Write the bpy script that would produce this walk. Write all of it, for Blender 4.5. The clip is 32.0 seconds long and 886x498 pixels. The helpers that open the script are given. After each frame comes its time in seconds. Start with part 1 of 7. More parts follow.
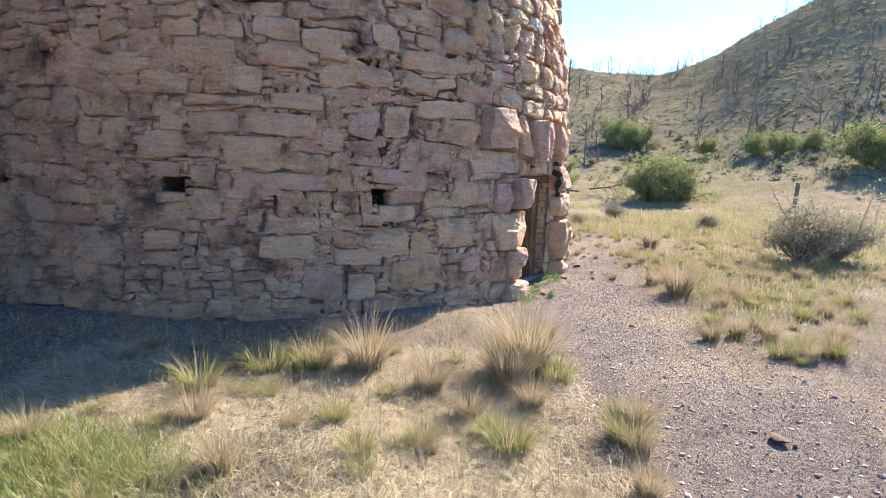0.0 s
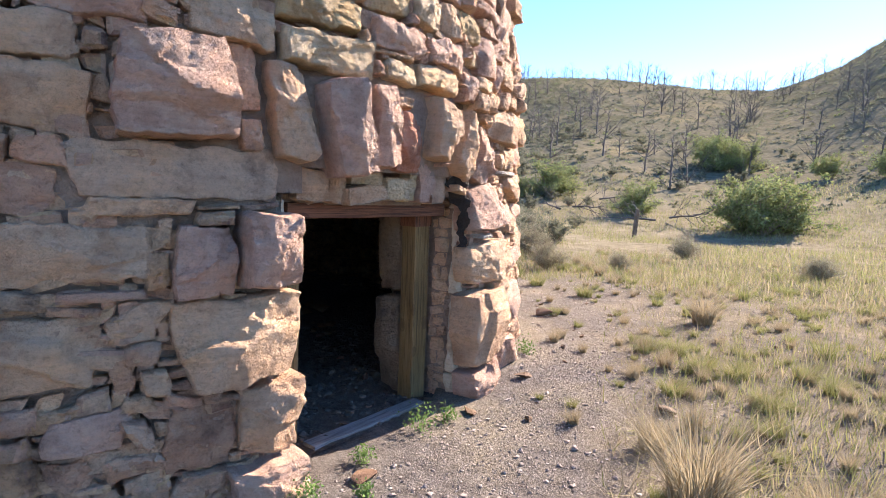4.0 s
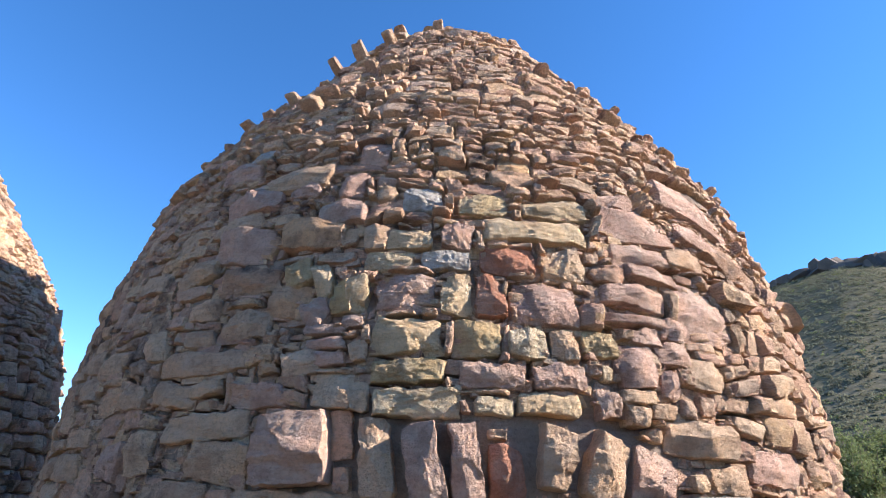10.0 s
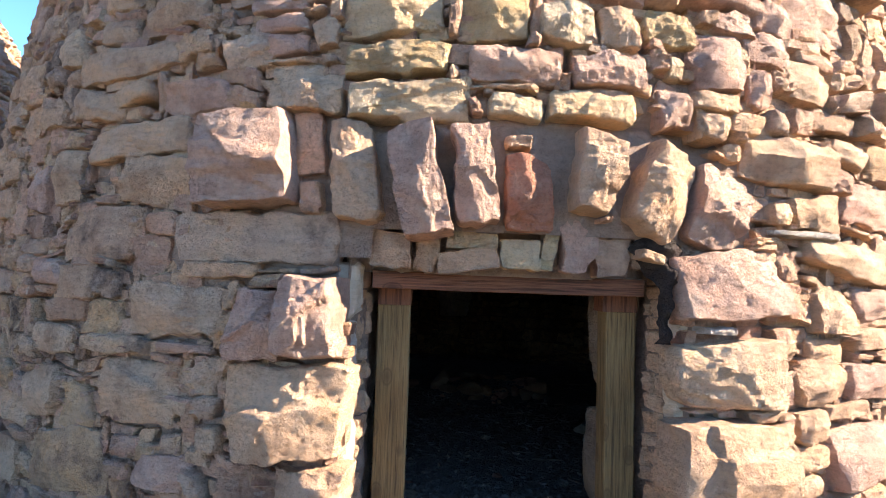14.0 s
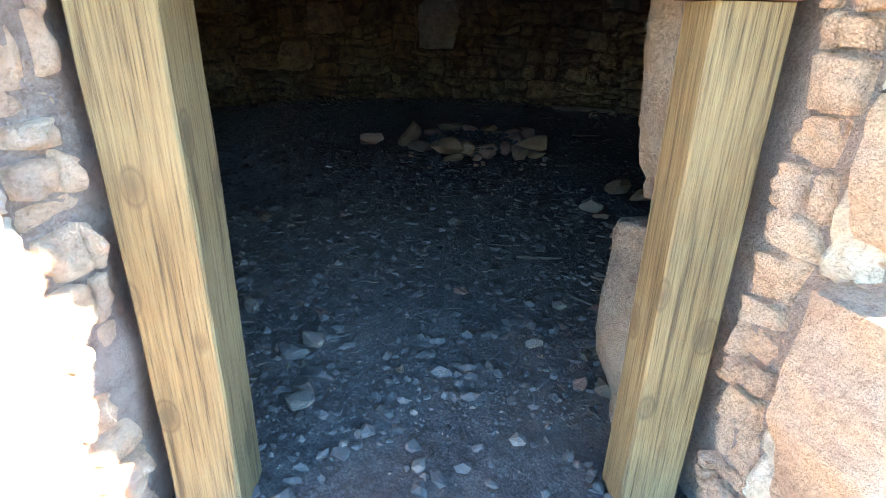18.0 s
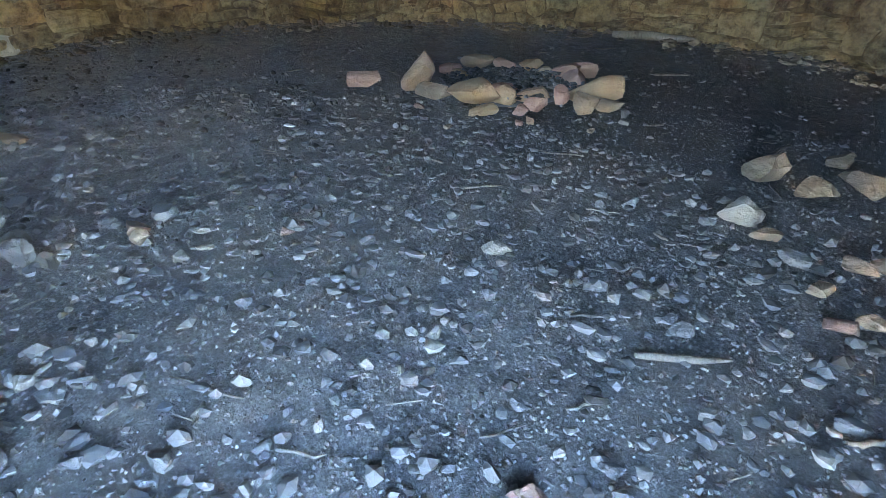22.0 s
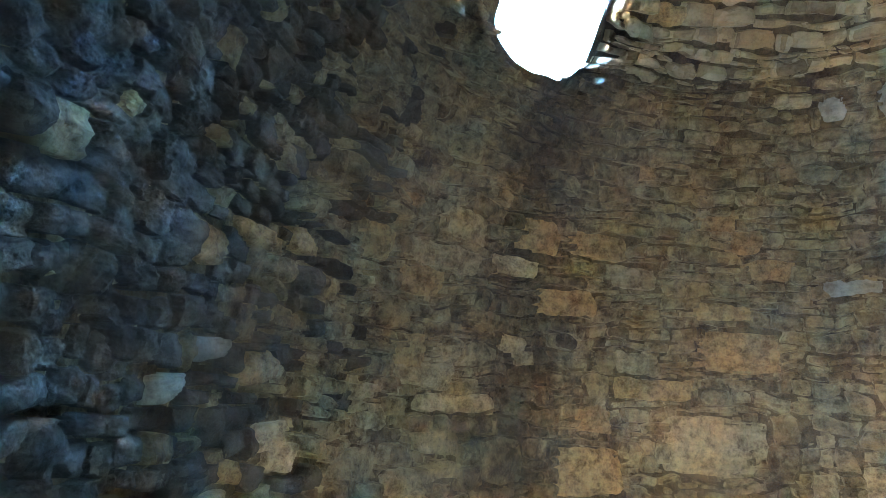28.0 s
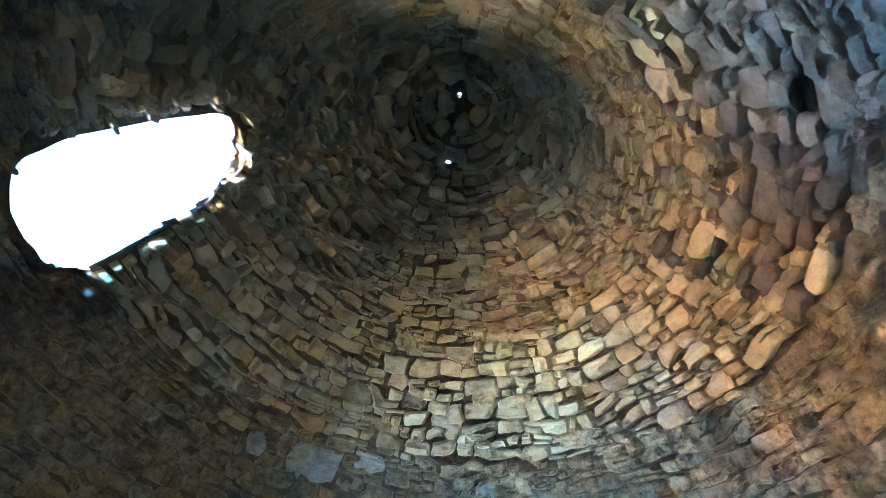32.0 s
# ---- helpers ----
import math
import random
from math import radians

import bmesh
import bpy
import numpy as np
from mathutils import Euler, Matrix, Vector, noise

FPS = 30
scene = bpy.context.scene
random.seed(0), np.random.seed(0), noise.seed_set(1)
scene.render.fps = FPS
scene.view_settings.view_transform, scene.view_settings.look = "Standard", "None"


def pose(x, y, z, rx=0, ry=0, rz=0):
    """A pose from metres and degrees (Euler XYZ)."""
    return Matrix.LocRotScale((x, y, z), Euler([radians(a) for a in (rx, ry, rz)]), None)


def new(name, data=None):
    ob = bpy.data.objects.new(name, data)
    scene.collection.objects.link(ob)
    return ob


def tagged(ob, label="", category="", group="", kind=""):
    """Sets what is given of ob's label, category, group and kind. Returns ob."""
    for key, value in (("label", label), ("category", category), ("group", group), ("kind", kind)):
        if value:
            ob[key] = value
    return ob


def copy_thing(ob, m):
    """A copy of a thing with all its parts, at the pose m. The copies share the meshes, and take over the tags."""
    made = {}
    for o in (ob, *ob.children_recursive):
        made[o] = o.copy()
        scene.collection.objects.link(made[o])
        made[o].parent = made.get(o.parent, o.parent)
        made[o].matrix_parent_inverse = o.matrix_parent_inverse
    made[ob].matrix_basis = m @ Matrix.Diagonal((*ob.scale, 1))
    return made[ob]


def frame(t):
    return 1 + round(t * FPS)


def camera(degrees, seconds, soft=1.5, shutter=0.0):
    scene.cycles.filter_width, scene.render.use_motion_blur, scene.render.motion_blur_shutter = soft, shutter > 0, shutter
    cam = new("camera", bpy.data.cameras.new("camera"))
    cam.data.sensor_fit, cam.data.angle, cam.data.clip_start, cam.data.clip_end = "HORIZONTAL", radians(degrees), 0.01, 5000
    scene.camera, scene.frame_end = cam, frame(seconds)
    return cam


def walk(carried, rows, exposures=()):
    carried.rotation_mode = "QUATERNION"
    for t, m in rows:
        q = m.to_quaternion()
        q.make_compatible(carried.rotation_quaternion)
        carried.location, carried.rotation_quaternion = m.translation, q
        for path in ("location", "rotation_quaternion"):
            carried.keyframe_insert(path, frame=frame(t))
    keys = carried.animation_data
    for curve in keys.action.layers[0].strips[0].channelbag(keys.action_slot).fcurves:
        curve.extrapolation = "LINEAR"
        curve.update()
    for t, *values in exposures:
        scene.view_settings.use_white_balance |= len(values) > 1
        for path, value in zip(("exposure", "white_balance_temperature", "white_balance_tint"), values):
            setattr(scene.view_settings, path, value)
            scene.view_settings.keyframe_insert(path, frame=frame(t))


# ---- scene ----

# ============ camera and walk ============
cam = camera(77.9, 32.0, soft=0.6)
ROWS = [
    (0.0, -0.000, 0.000, 1.420, 0.53, -8.14, -2.12),
    (0.5, 0.370, 0.536, 1.479, 1.22, -7.46, -1.90),
    (1.0, 0.596, 1.062, 1.495, 1.82, -6.58, -2.25),
    (1.5, 0.896, 1.617, 1.461, 2.38, -5.89, -2.07),
    (2.0, 1.152, 2.116, 1.452, 2.93, -5.55, -2.08),
    (2.5, 1.375, 2.688, 1.456, 3.77, -5.43, -2.23),
    (3.0, 1.669, 3.237, 1.469, 5.36, -5.33, -1.98),
    (3.5, 1.922, 3.723, 1.495, 7.52, -5.77, -2.15),
    (5.5, 3.125, 4.915, 1.468, 24.61, -4.69, -1.20),
    (6.0, 3.464, 5.044, 1.448, 32.00, -4.44, -1.12),
    (6.5, 3.671, 5.183, 1.435, 38.97, -5.10, -0.98),
    (7.0, 3.818, 5.261, 1.482, 45.43, -5.17, -0.46),
    (7.5, 3.956, 5.264, 1.515, 50.36, -4.80, -0.29),
    (8.0, 4.025, 5.225, 1.569, 54.14, -2.74, -0.29),
    (8.5, 4.076, 5.192, 1.621, 55.25, 3.71, -0.24),
    (9.0, 4.123, 5.169, 1.658, 55.60, 11.78, -0.65),
    (9.5, 4.163, 5.143, 1.685, 56.23, 18.16, -1.04),
    (10.0, 4.199, 5.123, 1.695, 56.62, 23.68, -1.27),
    (10.5, 4.203, 5.134, 1.683, 56.99, 28.71, -1.45),
    (11.0, 4.179, 5.177, 1.655, 57.37, 30.28, -1.62),
    (11.5, 4.116, 5.262, 1.605, 57.69, 29.01, -2.00),
    (12.0, 4.053, 5.322, 1.543, 57.92, 24.62, -2.21),
    (12.5, 3.898, 5.389, 1.488, 58.08, 18.63, -2.16),
    (13.0, 3.680, 5.499, 1.444, 58.23, 13.19, -2.21),
    (13.5, 3.472, 5.656, 1.410, 58.41, 8.86, -2.25),
    (14.0, 3.302, 5.813, 1.353, 58.33, 3.55, -2.04),
    (14.5, 3.148, 6.026, 1.317, 58.13, -1.57, -2.06),
    (15.0, 2.983, 6.198, 1.302, 58.12, -5.53, -2.05),
    (15.5, 2.831, 6.333, 1.267, 58.26, -9.56, -2.17),
    (17.5, 2.136, 6.914, 1.202, 58.48, -20.15, -1.07),
    (18.0, 1.966, 7.058, 1.195, 58.54, -23.11, -1.05),
    (18.5, 1.795, 7.185, 1.166, 58.69, -26.44, -0.98),
    (19.0, 1.572, 7.329, 1.111, 58.84, -28.03, -0.95),
    (19.5, 1.373, 7.463, 0.992, 58.86, -29.27, -0.69),
    (20.0, 1.155, 7.586, 0.906, 58.99, -29.75, -0.56),
    (20.5, 0.982, 7.666, 0.862, 59.29, -29.71, -0.56),
    (21.0, 0.842, 7.741, 0.797, 59.87, -29.57, -0.69),
    (21.5, 0.631, 7.839, 0.821, 60.20, -29.57, -0.80),
    (22.0, 0.433, 7.943, 0.878, 60.21, -29.65, -0.90),
    (22.5, 0.186, 8.100, 1.043, 60.41, -30.02, -1.38),
    (23.0, 0.034, 8.092, 1.204, 61.40, -29.17, -1.94),
    (23.5, -0.066, 8.063, 1.329, 65.56, -27.50, -0.49),
    (24.0, -0.084, 8.005, 1.387, 71.87, -24.89, 1.11),
    (24.5, -0.037, 7.946, 1.462, 83.01, -20.97, 4.13),
    (25.0, 0.019, 7.936, 1.510, 91.98, -16.76, 4.35),
    (25.5, 0.067, 7.914, 1.549, 97.39, -13.52, 2.79),
    (27.5, 0.163, 7.770, 1.890, 108.09, 8.98, -1.82),
    (28.0, 0.187, 7.782, 1.930, 108.17, 14.10, -2.47),
    (28.5, 0.226, 7.802, 1.960, 107.51, 19.99, -3.86),
    (29.0, 0.275, 7.823, 1.979, 104.54, 24.96, -6.32),
    (29.5, 0.332, 7.840, 1.983, 99.36, 30.23, -8.40),
    (30.0, 0.371, 7.879, 1.980, 92.96, 34.76, -9.34),
    (30.5, 0.365, 7.934, 1.995, 82.84, 39.23, -9.57),
    (31.0, 0.365, 7.938, 1.984, 72.30, 42.79, -9.83),
    (31.5, 0.282, 7.974, 2.023, 61.93, 46.12, -10.32),
    (32.0, 0.127, 8.020, 2.101, 49.33, 47.65, -8.07),
]

EXPOSURES = [(0.0, 2.72, 6750, 19), (3.0, 2.62, 6750, 20), (6.0, 2.67, 6850, 19), (7.0, 2.62, 7050, 22), (8.0, 2.78, 6950, 22), (8.8, 2.79, 6650, 22), (9.2, 2.15, 6700, 20), (9.6, 1.97, 6150, 14), (11.5, 1.8, 5950, 11), (13.0, 2.57, 6850, 17), (14.0, 2.82, 7050, 18), (15.5, 3.62, 7150, 19),
             (17.5, 5.25, 7550, 13), (18.5, 6.35, 7450, 11), (19.5, 7.57, 8450, 19), (20.5, 8.97, 9450, 25), (22.0, 9.1, 9350, 24), (23.0, 9.67, 10200, 26), (25.0, 10.4, 9200, 24), (27.5, 11.5, 6900, 14), (29.0, 11.4, 5750, 9), (30.0, 11.15, 5600, 8), (31.0, 10.55, 5550, 8), (32.0, 10.0, 5600, 9)]
walk(cam, [(t, pose(x, y, z, 90 + pitch, roll, yaw)) for t, x, y, z, yaw, pitch, roll in ROWS], EXPOSURES)

# ============ world and sun ============
SUN_AZ, SUN_EL = 51.0, 31.0
world = bpy.data.worlds.new("sky_world")
scene.world = world
world.use_nodes = True
wn = world.node_tree
sky = wn.nodes.new("ShaderNodeTexSky")
sky.sky_type = "NISHITA"
sky.sun_disc = False
sky.sun_elevation = radians(SUN_EL)
sky.sun_rotation = radians(90 - SUN_AZ)
sky.altitude = 1800
sky.air_density, sky.dust_density, sky.ozone_density = 0.85, 0.12, 2.3
deep = wn.nodes.new("ShaderNodeHueSaturation")      # thin, dry mountain air: a deeper blue
deep.inputs["Saturation"].default_value = 1.22
wn.links.new(sky.outputs[0], deep.inputs["Color"])
wn.links.new(deep.outputs[0], wn.nodes["Background"].inputs[0])
wn.nodes["Background"].inputs[1].default_value = 0.09
sun = new("sun", bpy.data.lights.new("sun", "SUN"))
sun.data.energy, sun.data.angle, sun.data.color = 3.8, radians(0.53), (1.0, 0.92, 0.80)
sv = Vector((math.cos(radians(SUN_EL)) * math.cos(radians(SUN_AZ)), math.cos(radians(SUN_EL)) * math.sin(radians(SUN_AZ)), math.sin(radians(SUN_EL))))
sun.matrix_world = Matrix.Translation((30, 40, 40)) @ sv.to_track_quat("Z", "Y").to_matrix().to_4x4()

# ============ plan ============
CX, CY = -2.69, 9.624            # axis of the kiln
DOOR = radians(-28.7)            # bearing of the doorway from the axis
RREF = 4.63
OUT_Z = [-0.6, -0.1, 1.0, 2.51, 3.6, 4.65, 5.5, 6.31, 7.0, 7.5, 8.0, 8.4, 8.8, 9.1, 9.2]
OUT_R = [4.66, 4.62, 4.58, 4.54, 4.38, 4.08, 3.62, 3.02, 2.55, 2.23, 1.92, 1.58, 1.12, 0.60, 0.02]
IN_Z = [-0.6, -0.1, 1.2, 2.36, 3.4, 4.37, 5.2, 5.93, 6.5, 7.05, 7.5, 7.9, 8.1, 8.15]
IN_R = [3.88, 3.87, 3.87, 3.84, 3.74, 3.48, 2.98, 2.41, 1.98, 1.59, 1.25, 0.80, 0.35, 0.02]
HOLE_TH, HOLE_Z = radians(-122.5), 5.56   # the charging hole high in the back


class Profile:
    """A wall of revolution: length along its section, measured so that it equals z at the ground."""
    def __init__(self, zs, rs, cx, cy, side):
        zz = np.linspace(zs[0], zs[-1], 600)
        rr = np.interp(zz, zs, rs)
        k = np.hanning(31)
        rr[15:-15] = np.convolve(rr, k / k.sum(), "valid")
        ll = np.concatenate([[0], np.cumsum(np.hypot(np.diff(zz), np.diff(rr)))])
        self.l = ll - np.interp(0.0, zz, ll)
        self.z, self.r, self.cx, self.cy, self.side = zz, rr, cx, cy, side
        self.dr, self.dz = np.gradient(rr, self.l), np.gradient(zz, self.l)
        self.top = self.l[-1]

    def at(self, th, l, off):
        r, z = np.interp(l, self.l, self.r), np.interp(l, self.l, self.z)
        dr, dz = np.interp(l, self.l, self.dr), np.interp(l, self.l, self.dz)
        q = np.hypot(dr, dz)
        nr, nz = dz / q * self.side, -dr / q * self.side
        rad = r + nr * off
        return np.stack([self.cx + rad * np.cos(th), self.cy + rad * np.sin(th), z + nz * off], -1)

    def l_of(self, z):
        return float(np.interp(z, self.z, self.l))


OUT = Profile(OUT_Z, OUT_R, CX, CY, 1)
INN = Profile(IN_Z, IN_R, CX, CY, -1)
OUT2 = Profile(OUT_Z, OUT_R, -9.25, 0.4, 1)


# ============ mesh helpers ============
def hash3(ix, iy, iz, seed):
    h = (ix * 374761393 + iy * 668265263 + iz * 2147483647 + seed * 1274126177) & 0xFFFFFFFF
    h = ((h ^ (h >> 13)) * 1274126177) & 0xFFFFFFFF
    h = ((h ^ (h >> 16)) * 2246822519) & 0xFFFFFFFF
    return ((h ^ (h >> 15)) & 0xFFFF) / 32767.5 - 1.0


def vnoise(p, seed=0):
    """Smooth value noise in -1..1 at the points p (..., 3)."""
    i = np.floor(p).astype(np.int64)
    f = p - i
    f = f * f * (3 - 2 * f)
    out = 0.0
    for dx in (0, 1):
        for dy in (0, 1):
            for dz in (0, 1):
                wgt = np.where(dx, f[..., 0], 1 - f[..., 0]) * np.where(dy, f[..., 1], 1 - f[..., 1]) * np.where(dz, f[..., 2], 1 - f[..., 2])
                out = out + wgt * hash3(i[..., 0] + dx, i[..., 1] + dy, i[..., 2] + dz, seed)
    return out


def mesh_np(name, verts, faces, smooth=True, mats=(), mat_index=None, sharp=0):
    """A mesh from arrays; faces is one array (n, 3) or (n, 4)."""
    verts, faces = np.asarray(verts, np.float32).reshape(-1, 3), np.asarray(faces, np.int32)
    me = bpy.data.meshes.new(name)
    n, k = faces.shape
    me.vertices.add(len(verts))
    me.vertices.foreach_set("co", verts.ravel())
    me.loops.add(n * k)
    me.loops.foreach_set("vertex_index", faces.ravel())
    me.polygons.add(n)
    me.polygons.foreach_set("loop_start", np.arange(0, n * k, k, dtype=np.int32))
    me.polygons.foreach_set("use_smooth", np.full(n, smooth, bool))
    for m in mats:
        me.materials.append(m)
    if mat_index is not None:
        me.polygons.foreach_set("material_index", np.asarray(mat_index, np.int32))
    me.update(calc_edges=True)
    me.validate()
    if sharp:
        me.set_sharp_from_angle(angle=radians(sharp))
    return me


def part(name, data, material, parent, label=""):
    """Links a mesh or a bmesh as one object under a thing or a part."""
    if isinstance(data, bmesh.types.BMesh):
        me = bpy.data.meshes.new(name)
        data.to_mesh(me)
        data.free()
        data = me
    if material is not None and not data.materials:
        data.materials.append(material)
    ob = new(name, data)
    ob.parent = parent
    return tagged(ob, label)


def thing(name, label, category, m=None, group="", kind=""):
    ob = new(name)
    ob.empty_display_size = 0.1
    if m is not None:
        ob.matrix_world = m
    return tagged(ob, label, category, group, kind)


def grid_faces(nu, nv, closed=False):
    i, j = np.meshgrid(np.arange(nu if closed else nu - 1), np.arange(nv - 1), indexing="ij")
    a, b = i * nv + j, ((i + 1) % nu) * nv + j
    return np.stack([a, b, b + 1, a + 1], -1).reshape(-1, 4)


def beam(w, d, h, seed, bevel=0.006, cuts=10):
    """An upright squared timber, base at 0: eased edges, a slight bow and a worn surface."""
    prof = np.array([(-w/2 + bevel, -d/2), (w/2 - bevel, -d/2), (w/2, -d/2 + bevel), (w/2, d/2 - bevel), (w/2 - bevel, d/2), (-w/2 + bevel, d/2), (-w/2, d/2 - bevel), (-w/2, -d/2 + bevel)])
    zs = np.linspace(0, h, cuts)
    v = np.zeros((8, cuts, 3))
    v[..., :2] = prof[:, None]
    v[..., 2] = zs
    v[..., :2] += 0.0025 * np.stack([vnoise(v * 9, seed), vnoise(v * 9, seed + 1)], -1)
    v[..., 0] += 0.004 * np.sin(zs / h * 3.1)
    verts = v.reshape(-1, 3)
    faces = [tuple(f) for f in grid_faces(8, cuts, True)] + [tuple(8 * 0 + i * cuts for i in range(7, -1, -1)), tuple(i * cuts + cuts - 1 for i in range(8))]
    me = bpy.data.meshes.new("timber")
    me.from_pydata(verts.tolist(), [], faces)
    return me


# ============ materials ============
def material(name):
    m = bpy.data.materials.new(name)
    m.use_nodes = True
    nt = m.node_tree
    bsdf = nt.nodes["Principled BSDF"]

    def add(kind, **values):
        node = nt.nodes.new(kind)
        for key, value in values.items():
            if key == "op":
                node.operation = value
            elif key == "blend":
                node.data_type, node.blend_type = "RGBA", value
            else:
                node.inputs[key.replace("_", " ")].default_value = value
        return node

    return m, nt, bsdf, add


def ramp(nt, stops, source, interp="LINEAR"):
    node = nt.nodes.new("ShaderNodeValToRGB")
    cr = node.color_ramp
    cr.interpolation = interp
    while len(cr.elements) < len(stops):
        cr.elements.new(0.5)
    for e, (at, col) in zip(cr.elements, stops):
        e.position, e.color = at, (*col, 1) if len(col) == 3 else col
    nt.links.new(source, node.inputs[0])
    return node


def mixed(nt, add, blend, fac, a, b):
    node = add("ShaderNodeMix", blend=blend)
    for sock, val in ((node.inputs[0], fac), (node.inputs[6], a), (node.inputs[7], b)):
        if isinstance(val, bpy.types.NodeSocket):
            nt.links.new(val, sock)
        elif isinstance(val, tuple):
            sock.default_value = (*val, 1)
        else:
            sock.default_value = val
    return node.outputs[2]


def noise_tex(nt, add, coord, scale, detail=6.0, rough=0.6, stretch=None):
    src = coord
    if stretch:
        mp = nt.nodes.new("ShaderNodeMapping")
        mp.inputs["Scale"].default_value = stretch
        nt.links.new(coord, mp.inputs[0])
        src = mp.outputs[0]
    n = add("ShaderNodeTexNoise", Scale=scale, Detail=detail, Roughness=rough)
    nt.links.new(src, n.inputs["Vector"])
    return n.outputs["Fac"]


def stone_material(name, stops, bump=0.5, soot=0.0, streak=False, dust=(0.40, 0.31, 0.23), grainy=0.55, blotch=0.0):
    m, nt, bsdf, add = material(name)
    geo, info, tc = nt.nodes.new("ShaderNodeNewGeometry"), nt.nodes.new("ShaderNodeObjectInfo"), nt.nodes.new("ShaderNodeTexCoord")
    pos = tc.outputs["Object"]
    s = add("ShaderNodeMath", op="ADD")
    nt.links.new(geo.outputs["Random Per Island"], s.inputs[0])
    nt.links.new(info.outputs["Random"], s.inputs[1])
    fr = add("ShaderNodeMath", op="FRACT")
    nt.links.new(s.outputs[0], fr.inputs[0])
    base = ramp(nt, stops, fr.outputs[0]).outputs[0]
    patch = ramp(nt, [(0.35, (0.72, 0.66, 0.62)), (0.5, (1, 1, 1)), (0.68, (1.14, 1.05, 0.93))], noise_tex(nt, add, pos, 3.1, 4, 0.6)).outputs[0]
    base = mixed(nt, add, "MULTIPLY", 0.9, base, patch)
    strata = ramp(nt, [(0.3, (0.78, 0.72, 0.68)), (0.55, (1, 1, 1)), (0.75, (1.12, 1.08, 1.0))], noise_tex(nt, add, pos, 7.0, 5, 0.65, (0.6, 0.6, 4.0))).outputs[0]
    base = mixed(nt, add, "MULTIPLY", 0.65, base, strata)
    grain = ramp(nt, [(0.35, (0.54, 0.50, 0.47)), (0.46, (1, 1, 1)), (0.61, (1.27, 1.23, 1.19))], noise_tex(nt, add, pos, 34.0, 8, 0.78)).outputs[0]
    base = mixed(nt, add, "MULTIPLY", grainy, base, grain)
    dustf = ramp(nt, [(0.48, (0, 0, 0)), (0.7, (0.65, 0.65, 0.65))], noise_tex(nt, add, pos, 5.5, 7, 0.7)).outputs[0]
    base = mixed(nt, add, "MIX", dustf, base, dust)
    dark = ramp(nt, [(0.60 - soot, (0, 0, 0)), (0.74 - soot, (0.85, 0.85, 0.85))], noise_tex(nt, add, pos, 1.9, 6, 0.7)).outputs[0]
    base = mixed(nt, add, "MIX", dark, base, (0.075, 0.05, 0.042))
    if streak:
        # tar and soot that ran down below the charging hole, where smoke drew through the wall
        sp = nt.nodes.new("ShaderNodeSeparateXYZ")
        nt.links.new(pos, sp.inputs[0])
        px, py = math.cos(HOLE_TH), math.sin(HOLE_TH)
        dot = add("ShaderNodeVectorMath", op="DOT_PRODUCT")
        dot.inputs[1].default_value = (-py, px, 0)
        sub = add("ShaderNodeVectorMath", op="SUBTRACT")
        sub.inputs[1].default_value = (CX, CY, 0)
        nt.links.new(pos, sub.inputs[0])
        nt.links.new(sub.outputs[0], dot.inputs[0])
        ac = add("ShaderNodeMath", op="ADD")
        ac.inputs[1].default_value = 0.62
        nt.links.new(dot.outputs["Value"], ac.inputs[0])
        ab = add("ShaderNodeMath", op="ABSOLUTE")
        nt.links.new(ac.outputs[0], ab.inputs[0])
        far = add("ShaderNodeVectorMath", op="DOT_PRODUCT")
        far.inputs[1].default_value = (px, py, 0)
        nt.links.new(sub.outputs[0], far.inputs[0])
        back = add("ShaderNodeMath", op="GREATER_THAN")
        back.inputs[1].default_value = 0.5
        nt.links.new(far.outputs["Value"], back.inputs[0])
        wig = add("ShaderNodeMath", op="MULTIPLY_ADD")
        nt.links.new(noise_tex(nt, add, pos, 5.0, 6, 0.75, (1, 1, 0.6)), wig.inputs[0])
        wig.inputs[1].default_value = 2.4
        nt.links.new(ab.outputs[0], wig.inputs[2])
        third = add("ShaderNodeMath", op="MULTIPLY")
        third.inputs[1].default_value = 0.36
        nt.links.new(wig.outputs[0], third.inputs[0])
        band = ramp(nt, [(0.50, (0.6, 0.6, 0.6)), (0.70, (0, 0, 0))], third.outputs[0]).outputs[0]
        fac = mixed(nt, add, "MULTIPLY", 1.0, band, back.outputs[0])
        base = mixed(nt, add, "MIX", fac, base, (0.035, 0.03, 0.03))
    if blotch:
        # sooty film that clings in patches a hand across
        film = ramp(nt, [(0.36, (0.30, 0.26, 0.24)), (0.47, (0.85, 0.83, 0.82)), (0.58, (1.25, 1.22, 1.16))], noise_tex(nt, add, pos, 10.0, 6, 0.72)).outputs[0]
        base = mixed(nt, add, "MULTIPLY", blotch, base, film)
    nt.links.new(base, bsdf.inputs["Base Color"])
    bsdf.inputs["Roughness"].default_value = 0.92
    bsdf.inputs["Specular IOR Level"].default_value = 0.25
    pits = noise_tex(nt, add, pos, 24.0, 8, 0.68, (0.85, 0.85, 1.6))
    b0 = add("ShaderNodeBump", Strength=1.0, Distance=0.10 * bump)
    ridge = add("ShaderNodeTexNoise", Scale=6.5, Detail=9.0, Roughness=0.62)
    ridge.noise_type = "RIDGED_MULTIFRACTAL"
    lie = nt.nodes.new("ShaderNodeMapping")
    lie.inputs["Scale"].default_value = (0.8, 0.8, 1.7)
    nt.links.new(pos, lie.inputs[0])
    nt.links.new(lie.outputs[0], ridge.inputs["Vector"])
